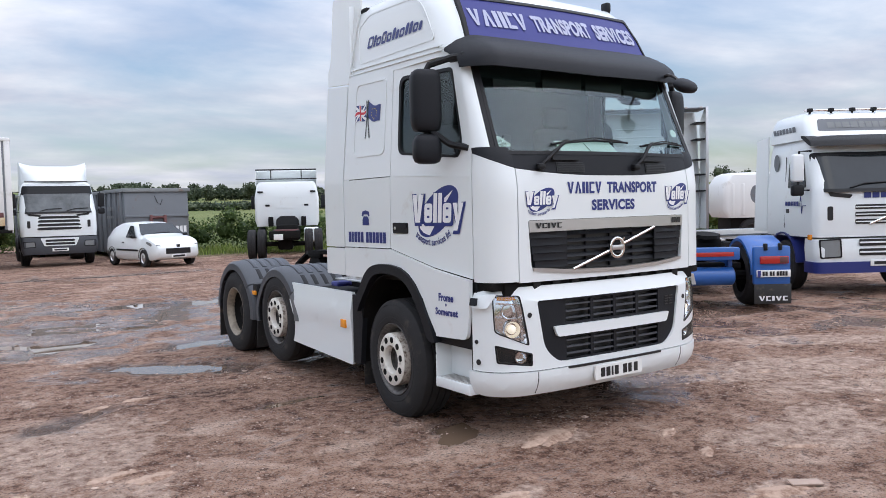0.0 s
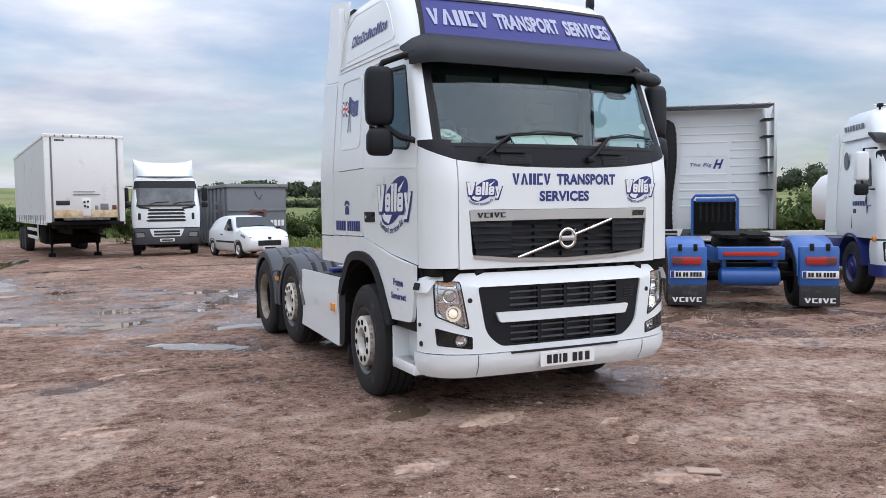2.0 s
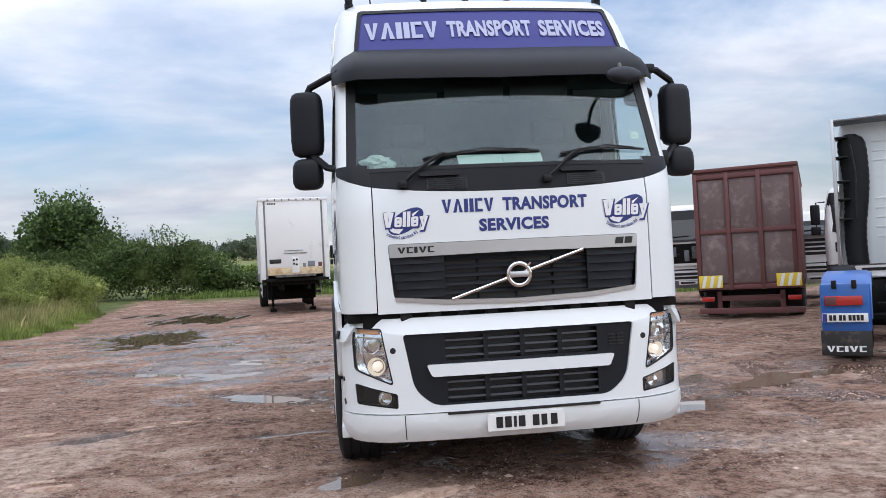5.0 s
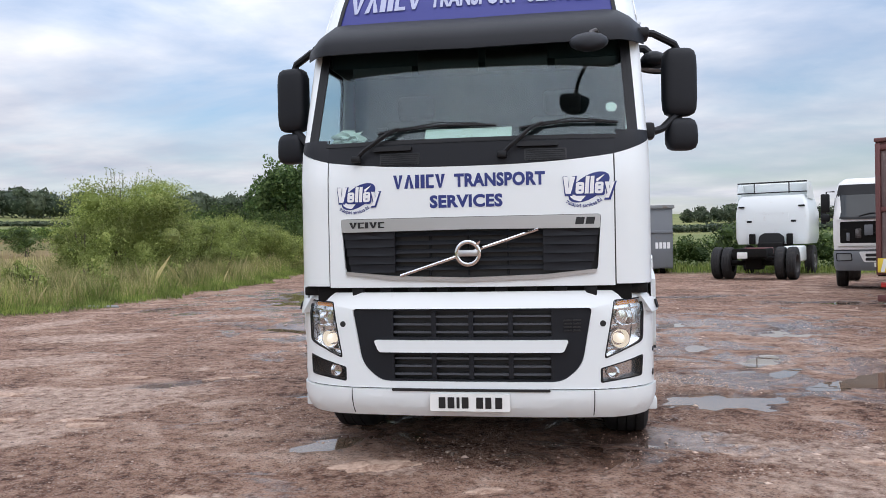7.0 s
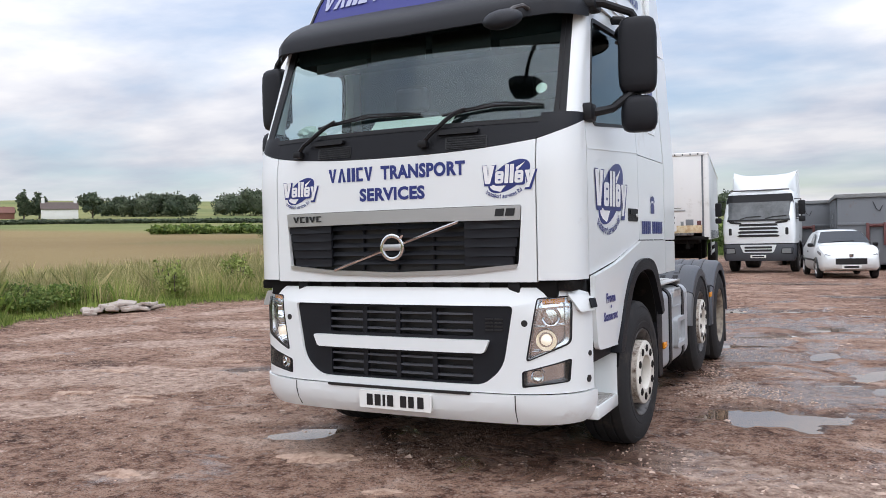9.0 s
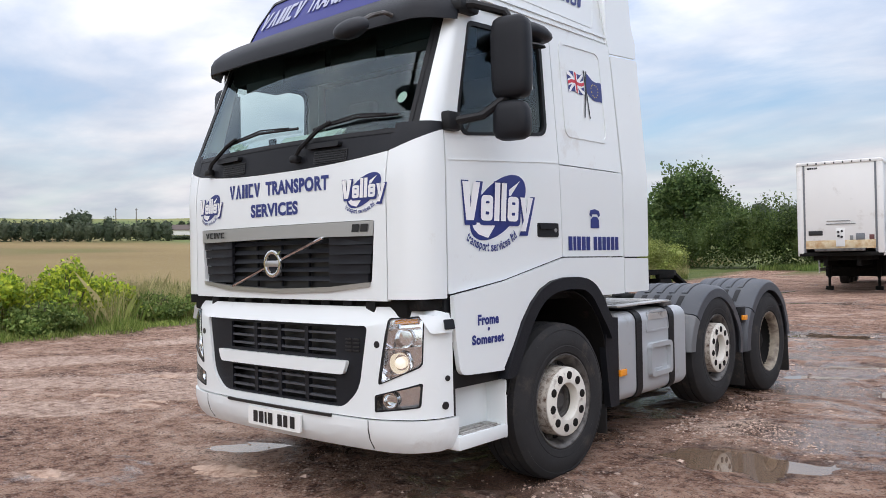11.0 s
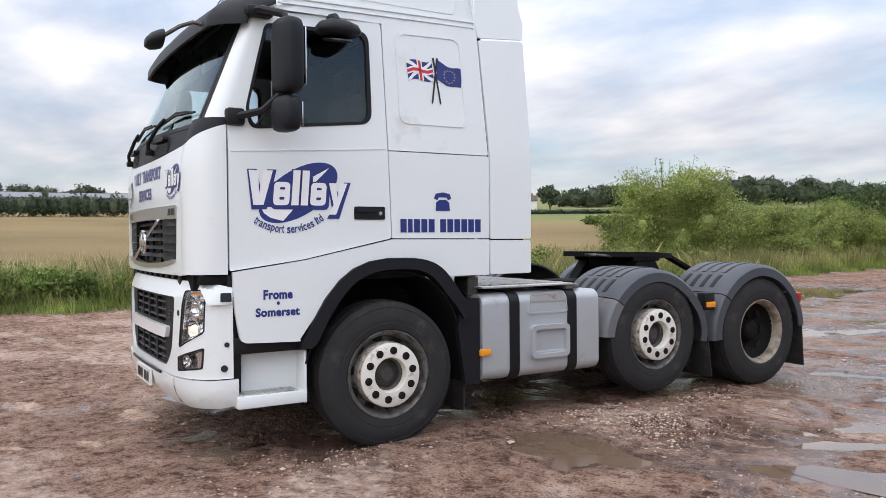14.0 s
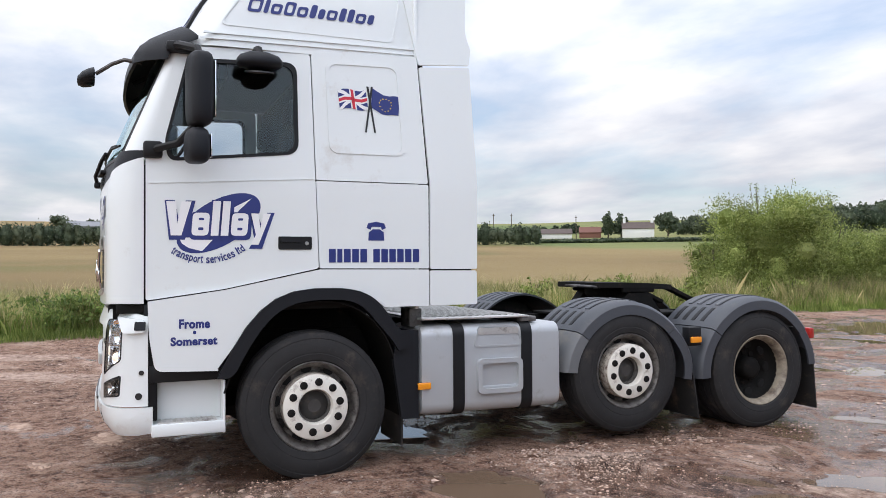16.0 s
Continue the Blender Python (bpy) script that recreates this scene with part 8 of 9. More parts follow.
# small white hatchback van
def hatchback(m):
    t = thing("hatchback", "small white hatchback van with black side strip", "car", m=m)
    # side outline along y: front at 0, rear at 4.0
    rows = []
    prof = [(0.0, 0.42, 0.62, 0.66), (0.06, 0.30, 0.74, 0.74), (0.25, 0.24, 0.84, 0.80), (0.6, 0.22, 0.94, 0.83), (0.95, 0.22, 1.0, 0.84), (1.15, 0.22, 1.06, 0.85), (1.7, 0.22, 1.40, 0.85), (2.0, 0.22, 1.46, 0.85), (2.6, 0.22, 1.48, 0.85), (3.3, 0.22, 1.43, 0.85), (3.75, 0.25, 1.25, 0.83), (3.95, 0.3, 0.95, 0.78), (4.02, 0.4, 0.7, 0.7)]
    for y, zb, zt, w in eased(prof, 2):
        belt = min(zt, 0.92)
        tw = w * interp(zt, (0.9, 1.05, 1.4), (0.96, 0.86, 0.72))
        rows.append([(-w * 0.9, y, zb), (-w, y, zb + 0.1), (-w * 1.0, y, 0.5 * (zb + belt)), (-w * 0.97, y, belt - 0.02), (-tw, y, zt - 0.06 * (zt > 1)), (-tw * 0.8, y, zt), (0, y, zt + 0.02), (tw * 0.8, y, zt), (tw, y, zt - 0.06 * (zt > 1)), (w * 0.97, y, belt - 0.02), (w * 1.0, y, 0.5 * (zb + belt)), (w, y, zb + 0.1), (w * 0.9, y, zb)])
    part("body", rings(rows), M_WHITE, t, angle=48)
    wmap = lambda u, v, d: (u, 1.13 + v * 0.58, 1.055 + v * 0.36 + 0.02 * (1 - abs(u)) - d + 0.012)
    part("windscreen", skin(rounded([(-0.74, 0.02), (0.74, 0.02), (0.56, 0.96), (-0.56, 0.96)], 0.05), wmap, 0.01, step=0.3), M_PANE, t)
    for s in (-1, 1):
        part("side_window", skin(rounded([(1.35, 0.97), (2.15, 0.97), (2.1, 1.36), (1.85, 1.36)], 0.05), lambda y, z, d, s=s: (s * (0.845 - (z - 0.92) * 0.43 + 0.02 - d), y, z), 0.01, grid=False), M_PANE, t)
        part("rubbing_strip", box(*sorted((s * 0.84, s * 0.865)), 1.15, 2.9, 0.52, 0.58, 0.008), M_BLACK, t)
        mir = part("door_mirror", box(*sorted((s * 0.84, s * 1.0)), 1.3, 1.4, 0.95, 1.07, 0.04, 3), M_BLACK, t)
        part("headlamp", skin(rounded([(0.08, 0.68), (0.5, 0.86), (0.55, 0.80), (0.14, 0.6)], 0.03), lambda y, z, d, s=s: (s * (0.66 + 0.34 * min(1, y / 0.4) * 0.5 + 0.015 - d), y - 0.01, z), 0.02, grid=False), M_SKIP_RIM, t)
        part("lamp_front", skin(rounded([(s * 0.42, 0.66), (s * 0.70, 0.76), (s * 0.72, 0.68), (s * 0.5, 0.60)], 0.02), lambda u, v, d: (u, 0.02 + 0.12 * abs(u) ** 3 + d, v), 0.02, grid=False), M_SKIP_RIM, t)
        for y in (0.8, 3.34):
            simple_wheel(t, s * 0.76, y, 0.30, 0.30, 0.19, s, M_SILVER)
            part("wheel_arch", solid(rings([[(s * x, y - 0.345 * math.cos(a), 0.30 + 0.345 * math.sin(a)) for a in np.linspace(0, math.pi, 14)] for x in (0.862, 0.6)], closed=False, caps=False), 0.015), M_INK, t)
        part("mirror_stalk", tube([(s * 0.8, 1.36, 0.98), (s * 0.9, 1.36, 1.0)], 0.02, 5), M_BLACK, mir)
        part("door_handle", box(*sorted((s * 0.85, s * 0.87)), 2.25, 2.42, 0.78, 0.82, 0.008), M_BLACK, t)
    part("grille", skin(rounded([(-0.60, 0.57), (-0.50, 0.44), (0.50, 0.44), (0.60, 0.57), (0.5, 0.62), (-0.5, 0.62)], 0.04), lambda u, v, d: (u, -0.018 + 0.10 * u * u + d, v), 0.03, step=0.2), M_INK, t)
    part("badge", skin([(-0.05, 0.65), (0.05, 0.65), (0.06, 0.74), (-0.06, 0.74)], lambda u, v, d: (u, 0.0 + d, v), 0.02, grid=False), M_CHROME, t)
    pl = part("number_plate", box(-0.26, 0.26, -0.035, -0.02, 0.31, 0.42, 0.004), M_PLATE, t)
    part("plate_bar", skin(rrect(-0.2, 0.335, 0.2, 0.395, 0.005), flat(-0.039), 0, grid=False), M_INK, pl)
    part("wiper", tube([wmap(-0.3, 0.04, -0.01), wmap(0.3, 0.1, -0.01)], 0.01, 4), M_BLACK, t)
    return t


hatchback(pose(2.72, 21.95, 0, 0, 0, 10))

# grey roll-off container with a second one behind
def skip(m, length, label):
    t = thing("container", label, "container", m=m)
    H, W = 2.72, 1.22
    part("front_wall", box(-W, W, 0, 0.06, 0.2, H, 0.01), M_SKIP, t)
    for s in (-1, 1):
        sd = part("side_wall", box(*sorted((s * (W - 0.05), s * W)), 0.06, length, 0.2, H, 0.005), M_SKIP, t)
        for k in range(int(length / 0.75)):
            part("side_rib", box(*sorted((s * W, s * (W + 0.07))), 0.3 + k * 0.75, 0.4 + k * 0.75, 0.25, H - 0.1, 0.01), M_SKIP, sd)
        part("top_rail", box(*sorted((s * (W - 0.06), s * (W + 0.09))), -0.05, length, H - 0.12, H + 0.02, 0.015), M_SKIP_RIM, t)
        for y in (0.5, length - 0.6):
            part("roller", moved(lathe([(0.0, 0.08), (0.1, 0.08), (0.11, 0.0), (0.1, -0.08), (0.0, -0.08)], 14), pose(s * 0.9, y, 0.11)), M_DARK, t)
    part("top_rail", box(-W - 0.06, W + 0.06, -0.08, 0.08, H - 0.12, H + 0.02, 0.015), M_SKIP_RIM, t)
    part("back_wall", box(-W, W, length - 0.06, length, 0.2, H, 0.005), M_SKIP, t)
    part("floor_plate", box(-W, W, 0, length, 0.2, 0.28, 0.01), M_SKIP, t)
    part("mid_rail", box(-W - 0.01, W + 0.01, -0.05, 0.0, 1.62, 1.72, 0.01), M_SKIP, t)
    part("hook_frame", join(box(-0.32, -0.22, -0.12, 0.0, 0.9, 1.7, 0.01), box(0.22, 0.32, -0.12, 0.0, 0.9, 1.7, 0.01), box(-0.3, 0.3, -0.1, 0.0, 1.55, 1.66, 0.01), tube([(-0.2, -0.12, 1.58), (0, -0.2, 1.62), (0.2, -0.12, 1.58)], 0.03, 6)), M_MAROON, t, "rusty red hook frame")
    part("chain", tube([(-0.1, -0.03, 2.45), (0.0, -0.04, 2.2), (0.12, -0.03, 2.1), (0.2, -0.03, 2.3)], 0.012, 4), M_DARK, t)
    return t


sk = skip(pose(3.55, 27.6, 0, 0, 0, 3), 6.0, "dull grey steel roll-off container with ribbed sides")
part("chalk_marks", blocks([0.8, 0.8, 0.8, 0.8], 0.3, 0.55, 1.0, 1.12, 1.25, flat(-0.002)), M_VINYL_WHITE, sk)
part("name_bars", join(blocks([1, 1, 0.8], 0.2, 2.2, 1.9, 1.3, 2.05, lambda y, z, d: (-1.30 + d, y, z), hole=False), blocks([1, 1, 0.8, 1], 0.2, 2.3, 1.6, 1.3, 1.7, lambda y, z, d: (-1.30 + d, y, z), hole=False)), M_SKIP_RIM, sk)
skip(pose(1.1, 33.0, 0, 0, 0, 3), 5.0, "second grey steel container standing behind the first")

# maroon tipping trailer, seen from behind
mar = thing("tipper_trailer", "maroon steel tipping trailer with peeling rear panels", "trailer", m=pose(7.62, 11.2, 0, 0, 0, -32))
W = 1.08
part("tailgate", box(-W, W, 0.0, 0.08, 0.72, 3.3, 0.01), M_MAROON, mar)
for k in range(3):
    for z0, z1 in ((0.8, 1.9), (2.0, 3.1)):
        x0 = -W + 0.1 + k * 0.66
        part("panel", box(x0, x0 + 0.56, -0.012, 0.01, z0, z1, 0.006), M_PEELED, mar, "panel with peeling paint")
for x in (-W, -W + 0.66, -W + 1.32, W - 0.08):
    part("post", box(x, x + 0.09, -0.06, 0.0, 0.65, 3.25, 0.01), M_MAROON, mar)
for z in (0.66, 1.9, 3.12):
    part("cross_rail", box(-W, W, -0.05, 0.0, z, z + 0.1, 0.01), M_MAROON, mar)
for s in (-1, 1):
    part("side_wall", box(*sorted((s * (W - 0.06), s * W)), 0.08, 7.0, 0.72, 3.3, 0.01), M_MAROON, mar)
    hz = part("warning_board", box(*sorted((s * 0.55, s * 1.05)), -0.075, -0.06, 0.7, 0.98, 0.004), M_HAZARD, mar, "yellow and white striped warning board")
    for k in range(3):
        xa = min(s * 0.55, s * 1.05) + 0.05 + k * 0.16
        part("stripe", skin([(xa, 0.71), (xa + 0.07, 0.71), (xa + 0.13, 0.97), (xa + 0.06, 0.97)], flat(-0.078), 0, grid=False), M_PLATE, hz)
    part("bumper_post", box(*sorted((s * 0.6, s * 0.7)), 0.1, 0.2, 0.15, 0.7, 0.01), M_MAROON, mar)
    part("tail_lamp", box(*sorted((s * 0.75, s * 1.02)), 0.02, 0.1, 0.4, 0.5, 0.01), M_RED, mar)
    for y in (1.2, 2.5):
        simple_wheel(mar, s * 0.88, y, 0.48, 0.48, 0.4, s, M_RIM_DARK, deep=True)
part("underrun_bar", box(-W, W, 0.02, 0.12, 0.12, 0.25, 0.01), M_MAROON, mar)
part("cross_bar", box(-0.7, 0.7, 0.1, 0.2, 0.4, 0.52, 0.01), M_MAROON, mar)
part("top_rail", box(-W - 0.02, W + 0.02, -0.06, 7.0, 3.28, 3.36, 0.02), M_MAROON, mar)
part("trailer_floor", box(-W, W, 0.05, 7.0, 0.62, 0.74, 0.01), M_DARK, mar)
part("trailer_frame", box(-0.5, 0.5, 0.2, 7.0, 0.4, 0.64, 0.03), M_DARK, mar)

# white refuse-type lorry body and a low white flatbed beyond
ref = thing("refuse_lorry", "white refuse lorry body with a round blue badge", "truck", m=pose(23.75, 17.0, 0, 0, 0, -127))
part("body", rings([plan_ring(1.2, 0.2, 5.2, 1.0, 0.15), plan_ring(1.25, 0.0, 5.4, 1.3, 0.2), plan_ring(1.25, 0.0, 5.4, 2.3, 0.2), plan_ring(1.15, 0.3, 5.2, 2.75, 0.25), plan_ring(0.9, 0.5, 5.0, 2.85, 0.25)]), M_WHITE_OLD, ref, angle=40)
part("badge", skin([(1.35 + 0.26 * math.cos(a), 1.95 + 0.38 * math.sin(a)) for a in np.linspace(0, 6.1, 20)], lambda y, z, d: (1.256 - d, y, z), 0.004, grid=False), M_SKIP, ref)
part("name_bars", blocks([1, 1, 1, 0.8, 0.8], 0.2, 1.75, 2.1, 2.9, 2.25, lambda y, z, d: (1.256 - d, y, z), hole=False), M_SKIP, ref)
for k in range(3):
    part("body_rib", box(1.24, 1.28, (0.35, 0.75, 3.4)[k], (0.45, 0.87, 3.52)[k], 1.1, 2.4, 0.01), M_WHITE_OLD, ref)
for s in (-1, 1):
    for y in (1.2, 4.4):
        simple_wheel(ref, s * 1.0, y, 0.48, 0.48, 0.36, s, M_RIM_DARK, deep=True)
part("underframe", box(-0.9, 0.9, 0.4, 5.0, 0.45, 1.02, 0.05), M_DARK, ref)
fb = thing("flatbed_trailer", "low white flatbed trailer parked between the trucks", "trailer", m=pose(11.9, 6.6, 0, 0, 0, -20))
part("deck", box(-2.6, 3.4, 0.0, 2.3, 0.92, 1.0, 0.01), M_SKIP, fb)
part("side_rail", box(-2.6, 3.4, -0.05, 0.0, 0.86, 1.08, 0.01), M_WHITE_OLD, fb, "white side rail")
part("rub_rail", box(-2.6, 3.4, -0.07, -0.03, 0.93, 0.97, 0.005), M_SKIP, fb)
part("frame", box(-2.4, 3.2, 0.5, 1.8, 0.62, 0.92, 0.02), M_DARK, fb)
for x in (1.6, 2.7):
    for s, y in ((-1, 0.25), (1, 2.05)):
        w = simple_wheel(fb, x, y, 0.42, 0.42, 0.3, s, M_RIM_DARK, deep=True)
        w.matrix_basis = pose(x, y, 0.42, 0, 0, -90 if s < 0 else 90)
part("leg", box(-2.2, -2.05, 0.4, 0.55, 0.0, 0.7, 0.01), M_DARK, fb)

# ---------------- plants ----------------
def leaf_material(name, a, b, c, spread=0.35):
    mat = bpy.data.materials.new(name)
    mat.use_nodes = True
    n, l = mat.node_tree.nodes, mat.node_tree.links
    bsdf = n["Principled BSDF"]
    bsdf.inputs["Roughness"].default_value = 0.55
    bsdf.inputs["Specular IOR Level"].default_value = 0.25
    g = n.new("ShaderNodeNewGeometry")
    r = n.new("ShaderNodeValToRGB")
    el = r.color_ramp.elements
    el.new(0.5)
    for e, (p, col) in zip(el, ((0.0, a), (0.5, b), (1.0, c))):
        e.position, e.color = p, (*col, 1)
    l.new(g.outputs["Random Per Island"], r.inputs[0])
    tcx = n.new("ShaderNodeTexCoord")
    t = n.new("ShaderNodeTexNoise"); t.inputs["Scale"].default_value = 0.7; t.inputs["Detail"].default_value = 3
    l.new(tcx.outputs["Object"], t.inputs["Vector"])
    mr = n.new("ShaderNodeMapRange"); mr.inputs["From Min"].default_value, mr.inputs["From Max"].default_value = 0.35, 0.65
    mr.inputs["To Min"].default_value, mr.inputs["To Max"].default_value = 1 - spread, 1 + spread
    l.new(t.outputs["Fac"], mr.inputs["Value"])
    mx = n.new("ShaderNodeMix"); mx.data_type = "RGBA"; mx.blend_type = "MULTIPLY"; mx.inputs["Factor"].default_value = 1
    l.new(r.outputs[0], mx.inputs[6]); l.new(mr.outputs[0], mx.inputs[7])
    l.new(mx.outputs[2], bsdf.inputs["Base Color"])
    tr = n.new("ShaderNodeBsdfTranslucent"); l.new(mx.outputs[2], tr.inputs["Color"])
    ms = n.new("ShaderNodeMixShader"); ms.inputs[0].default_value = 0.35
    l.new(bsdf.outputs[0], ms.inputs[1]); l.new(tr.outputs[0], ms.inputs[2])
    l.new(ms.outputs[0], n["Material Output"].inputs[0])
    return mat


M_WILLOW = leaf_material("grey_green_willow_leaves", (0.130, 0.170, 0.040), (0.245, 0.300, 0.075), (0.42, 0.46, 0.16))
M_YELLOW = leaf_material("yellow_green_leaves", (0.123, 0.193, 0.028), (0.303, 0.413, 0.041), (0.578, 0.600, 0.068))
M_BRAMBLE = leaf_material("bramble_leaves", (0.075, 0.125, 0.032), (0.155, 0.225, 0.056), (0.30, 0.36, 0.11))
M_HEDGE = leaf_material("dark_hedge_leaves", (0.040, 0.070, 0.021), (0.078, 0.122, 0.034), (0.155, 0.205, 0.066))
M_TREE = leaf_material("dark_maple_leaves", (0.041, 0.074, 0.025), (0.078, 0.132, 0.041), (0.164, 0.230, 0.077))
M_FARWOOD = leaf_material("far_woodland_leaves", (0.045, 0.068, 0.042), (0.082, 0.108, 0.064), (0.135, 0.158, 0.098))
M_GRASS = leaf_material("fresh_grass_blades", (0.115, 0.170, 0.035), (0.205, 0.27, 0.062), (0.36, 0.39, 0.125))
M_STRAW = leaf_material("seeding_grass_blades", (0.175, 0.185, 0.062), (0.36, 0.325, 0.135), (0.58, 0.49, 0.27))
M_BARK = material("grey_brown_bark", (0.10, 0.08, 0.06), 0.9, vary=0.3, scale=12, bump=0.5, bump_scale=30)


_ico = bmesh.new()
bmesh.ops.create_icosphere(_ico, subdivisions=2, radius=1)
_ico.verts.index_update()
CORE_V = np.array([v.co[:] for v in _ico.verts])
CORE_F = [[v.index for v in f_.verts] for f_ in _ico.faces]
_ico.free()


def leaves(rs, blobs, count, size, thin=0.45, shell=0.55, floor=None, core=0.0):
    """Small pointed leaves over soft blobs (x, y, z, rx, ry, rz), denser near their skins. Returns a mesh."""
    vol = np.array([b[3] * b[4] + b[3] * b[5] + b[4] * b[5] for b in blobs])
    pick = rs.choice(len(blobs), count, p=vol / vol.sum())
    bl = np.array(blobs)[pick]
    d = rs.normal(size=(count, 3))
    d /= np.linalg.norm(d, axis=1, keepdims=True)
    lump = 1 + 0.22 * np.sin(d[:, :1] * 5 + bl[:, :1] * 3) * np.cos(d[:, 1:2] * 6 + bl[:, 1:2]) + 0.12 * np.sin(d[:, 2:] * 9 + bl[:, 2:3] * 5)
    rad = (shell + (1 - shell) * rs.random((count, 1)) ** 0.6 + 0.08 * rs.normal(size=(count, 1))) * lump
    p = bl[:, :3] + d * rad * bl[:, 3:6]
    if floor is not None:
        p[:, 2] = np.maximum(p[:, 2], floor + 0.05 * rs.random(count))
    a = rs.normal(size=(count, 3)) + d * 0.5 + np.array([0, 0, 0.25])
    a /= np.linalg.norm(a, axis=1, keepdims=True)
    b = np.cross(a, rs.normal(size=(count, 3)))
    b /= np.linalg.norm(b, axis=1, keepdims=True) + 1e-9
    s = size * (0.6 + 0.8 * rs.random((count, 1)))
    v = np.stack([p - a * s * 0.5, p + b * s * thin * 0.5, p + a * s * 0.5, p - b * s * thin * 0.5], 1).reshape(-1, 3)
    f = np.arange(count * 4).reshape(-1, 4)
    faces = f.tolist()
    if core > 0:
        # darkly overlapping inner masses, so that the sky shows only at the ragged edge
        off, parts_v = count * 4, []
        for b0 in blobs:
            q = CORE_V * (0.85 + 0.3 * rs.random((len(CORE_V), 1)))
            parts_v.append(np.array(b0[:3]) + q * np.array(b0[3:6]) * core)
            faces += [[off + i for i in t] for t in CORE_F]
            off += len(CORE_V)
        v = np.concatenate([v] + parts_v)
    me = bpy.data.meshes.new("leaves")
    me.from_pydata(v.tolist(), [], faces)
    return me


def blades(rs, xs, ys, zs, height, width, lean=0.35):
    n = len(xs)
    a = rs.random(n) * 2 * np.pi
    clump = 0.8 + 0.22 * np.sin(1.3 * xs + 2.1 * ys) + 0.2 * np.sin(2.9 * xs - 1.7 * ys + 1) + 0.18 * np.sin(5.3 * ys + 3.7 * xs)
    h = height * (0.4 + 0.9 * rs.random(n)) * np.clip(clump, 0.35, 1.25)
    ln = lean * h * rs.random(n)
    a2 = rs.random(n) * 2 * np.pi
    base = np.stack([xs, ys, zs], 1)
    side = np.stack([np.cos(a), np.sin(a), np.zeros(n)], 1) * (width * (0.6 + 0.8 * rs.random(n)))[:, None]
    bend = np.stack([np.cos(a2), np.sin(a2), np.zeros(n)], 1)
    mid = base + bend * (ln * 0.35)[:, None] + np.array([0, 0, 1]) * (h * 0.55)[:, None]
    tip = base + bend * ln[:, None] + np.array([0, 0, 1]) * h[:, None]
    v = np.stack([base - side, base + side, mid + side * 0.7, tip, mid - side * 0.7], 1).reshape(-1, 3)
    f = np.arange(n * 5).reshape(-1, 5)
    me = bpy.data.meshes.new("blades")
    me.from_pydata(v.tolist(), [], f.tolist())
    return me


RS = np.random.RandomState(11)


def bush(x, y, r, h, mat, label, count=5200, size=0.11, twigs=0, category="bush", thin=0.4, blobs_n=9):
    z0 = land(x, y)
    t = thing("bush", label, category, group="bushes along the yard", m=pose(x, y, z0))
    bl = [(0, 0, h * 0.42, r * 0.8, r * 0.8, h * 0.42)]
    for k in range(blobs_n):
        a, q = RS.rand() * 6.28, r * (0.25 + 0.55 * RS.rand())
        zz = h * (0.2 + 0.64 * RS.rand() ** 0.7 * (1 - 0.45 * (q / r) ** 2))
        bl.append((q * math.cos(a), q * math.sin(a), zz, r * 0.34, r * 0.34, h * 0.2))
    me = leaves(RS, bl, count, size, thin, 0.5, floor=0.02, core=0.36)
    me.materials.append(mat)
    part("crown", me, None, t)
    for k in range(7):
        a, q = RS.rand() * 6.28, r * 0.7 * RS.rand()
        part("stem", tube([(0.1 * math.cos(a), 0.1 * math.sin(a), -0.05), (q * 0.5 * math.cos(a), q * 0.5 * math.sin(a), h * 0.4), (q * math.cos(a), q * math.sin(a), h * 0.8)], 0.03, 5, 0.008), M_BARK, t)
    if twigs:
        tl = []
        for k in range(twigs):
            a, q = RS.rand() * 6.28, r * 0.5 * RS.rand()
            x1, y1 = q * math.cos(a), q * math.sin(a)
            top = h * (0.88 + 0.1 * RS.rand())
            part("twig", tube([(x1 * 0.7, y1 * 0.7, h * 0.6), (x1, y1, top)], 0.012, 4, 0.004), M_BARK, t)
            tl += [(x1 + 0.03, y1, top - 0.12 * j, 0.10, 0.10, 0.07) for j in range(5)]
        me = leaves(RS, tl, twigs * 26, size * 0.9, thin, 0.2)
        me.materials.append(mat)
        tagged(part("shoot", me, None, t), kind="stuff")
    return t


WIL = "grey-green willow scrub bush growing in rough grass"
for x, y, r, h, tw in ((-15.6, 19.2, 1.5, 2.5, 3), (-15.2, 21.0, 2.75, 4.75, 7), (-15.6, 24.3, 2.1, 3.6, 6), (-15.2, 27.4, 1.9, 3.0, 5), (-13.6, 30.2, 1.8, 2.8, 5), (-18.4, 25.0, 2.4, 3.5, 6), (-19.0, 30.0, 2.5, 3.4, 4), (-13.4, 25.6, 1.0, 1.5, 3), (-16.5, 33.5, 2.2, 3.2, 4), (-14.0, 34.5, 1.6, 2.4, 2), (-14.2, 20.0, 1.0, 1.4, 0), (-19.5, 36.5, 2.4, 3.0, 0)):
    bush(x - 0.2, y + 0.8, r * 0.95, h * 0.95, M_WILLOW, WIL, int(6500 * r * h / 2.0 + 2500), 0.085, tw, thin=0.36, blobs_n=16)
for x, y, r, h in ((-12.9, 4.4, 0.9, 1.55), (-13.0, 3.0, 0.8, 1.35), (-13.6, 5.6, 0.8, 1.2)):
    bush(x, y, r, h, M_YELLOW, "bright yellow-green elder bush at the yard edge", 4200, 0.095, 3, thin=0.55)
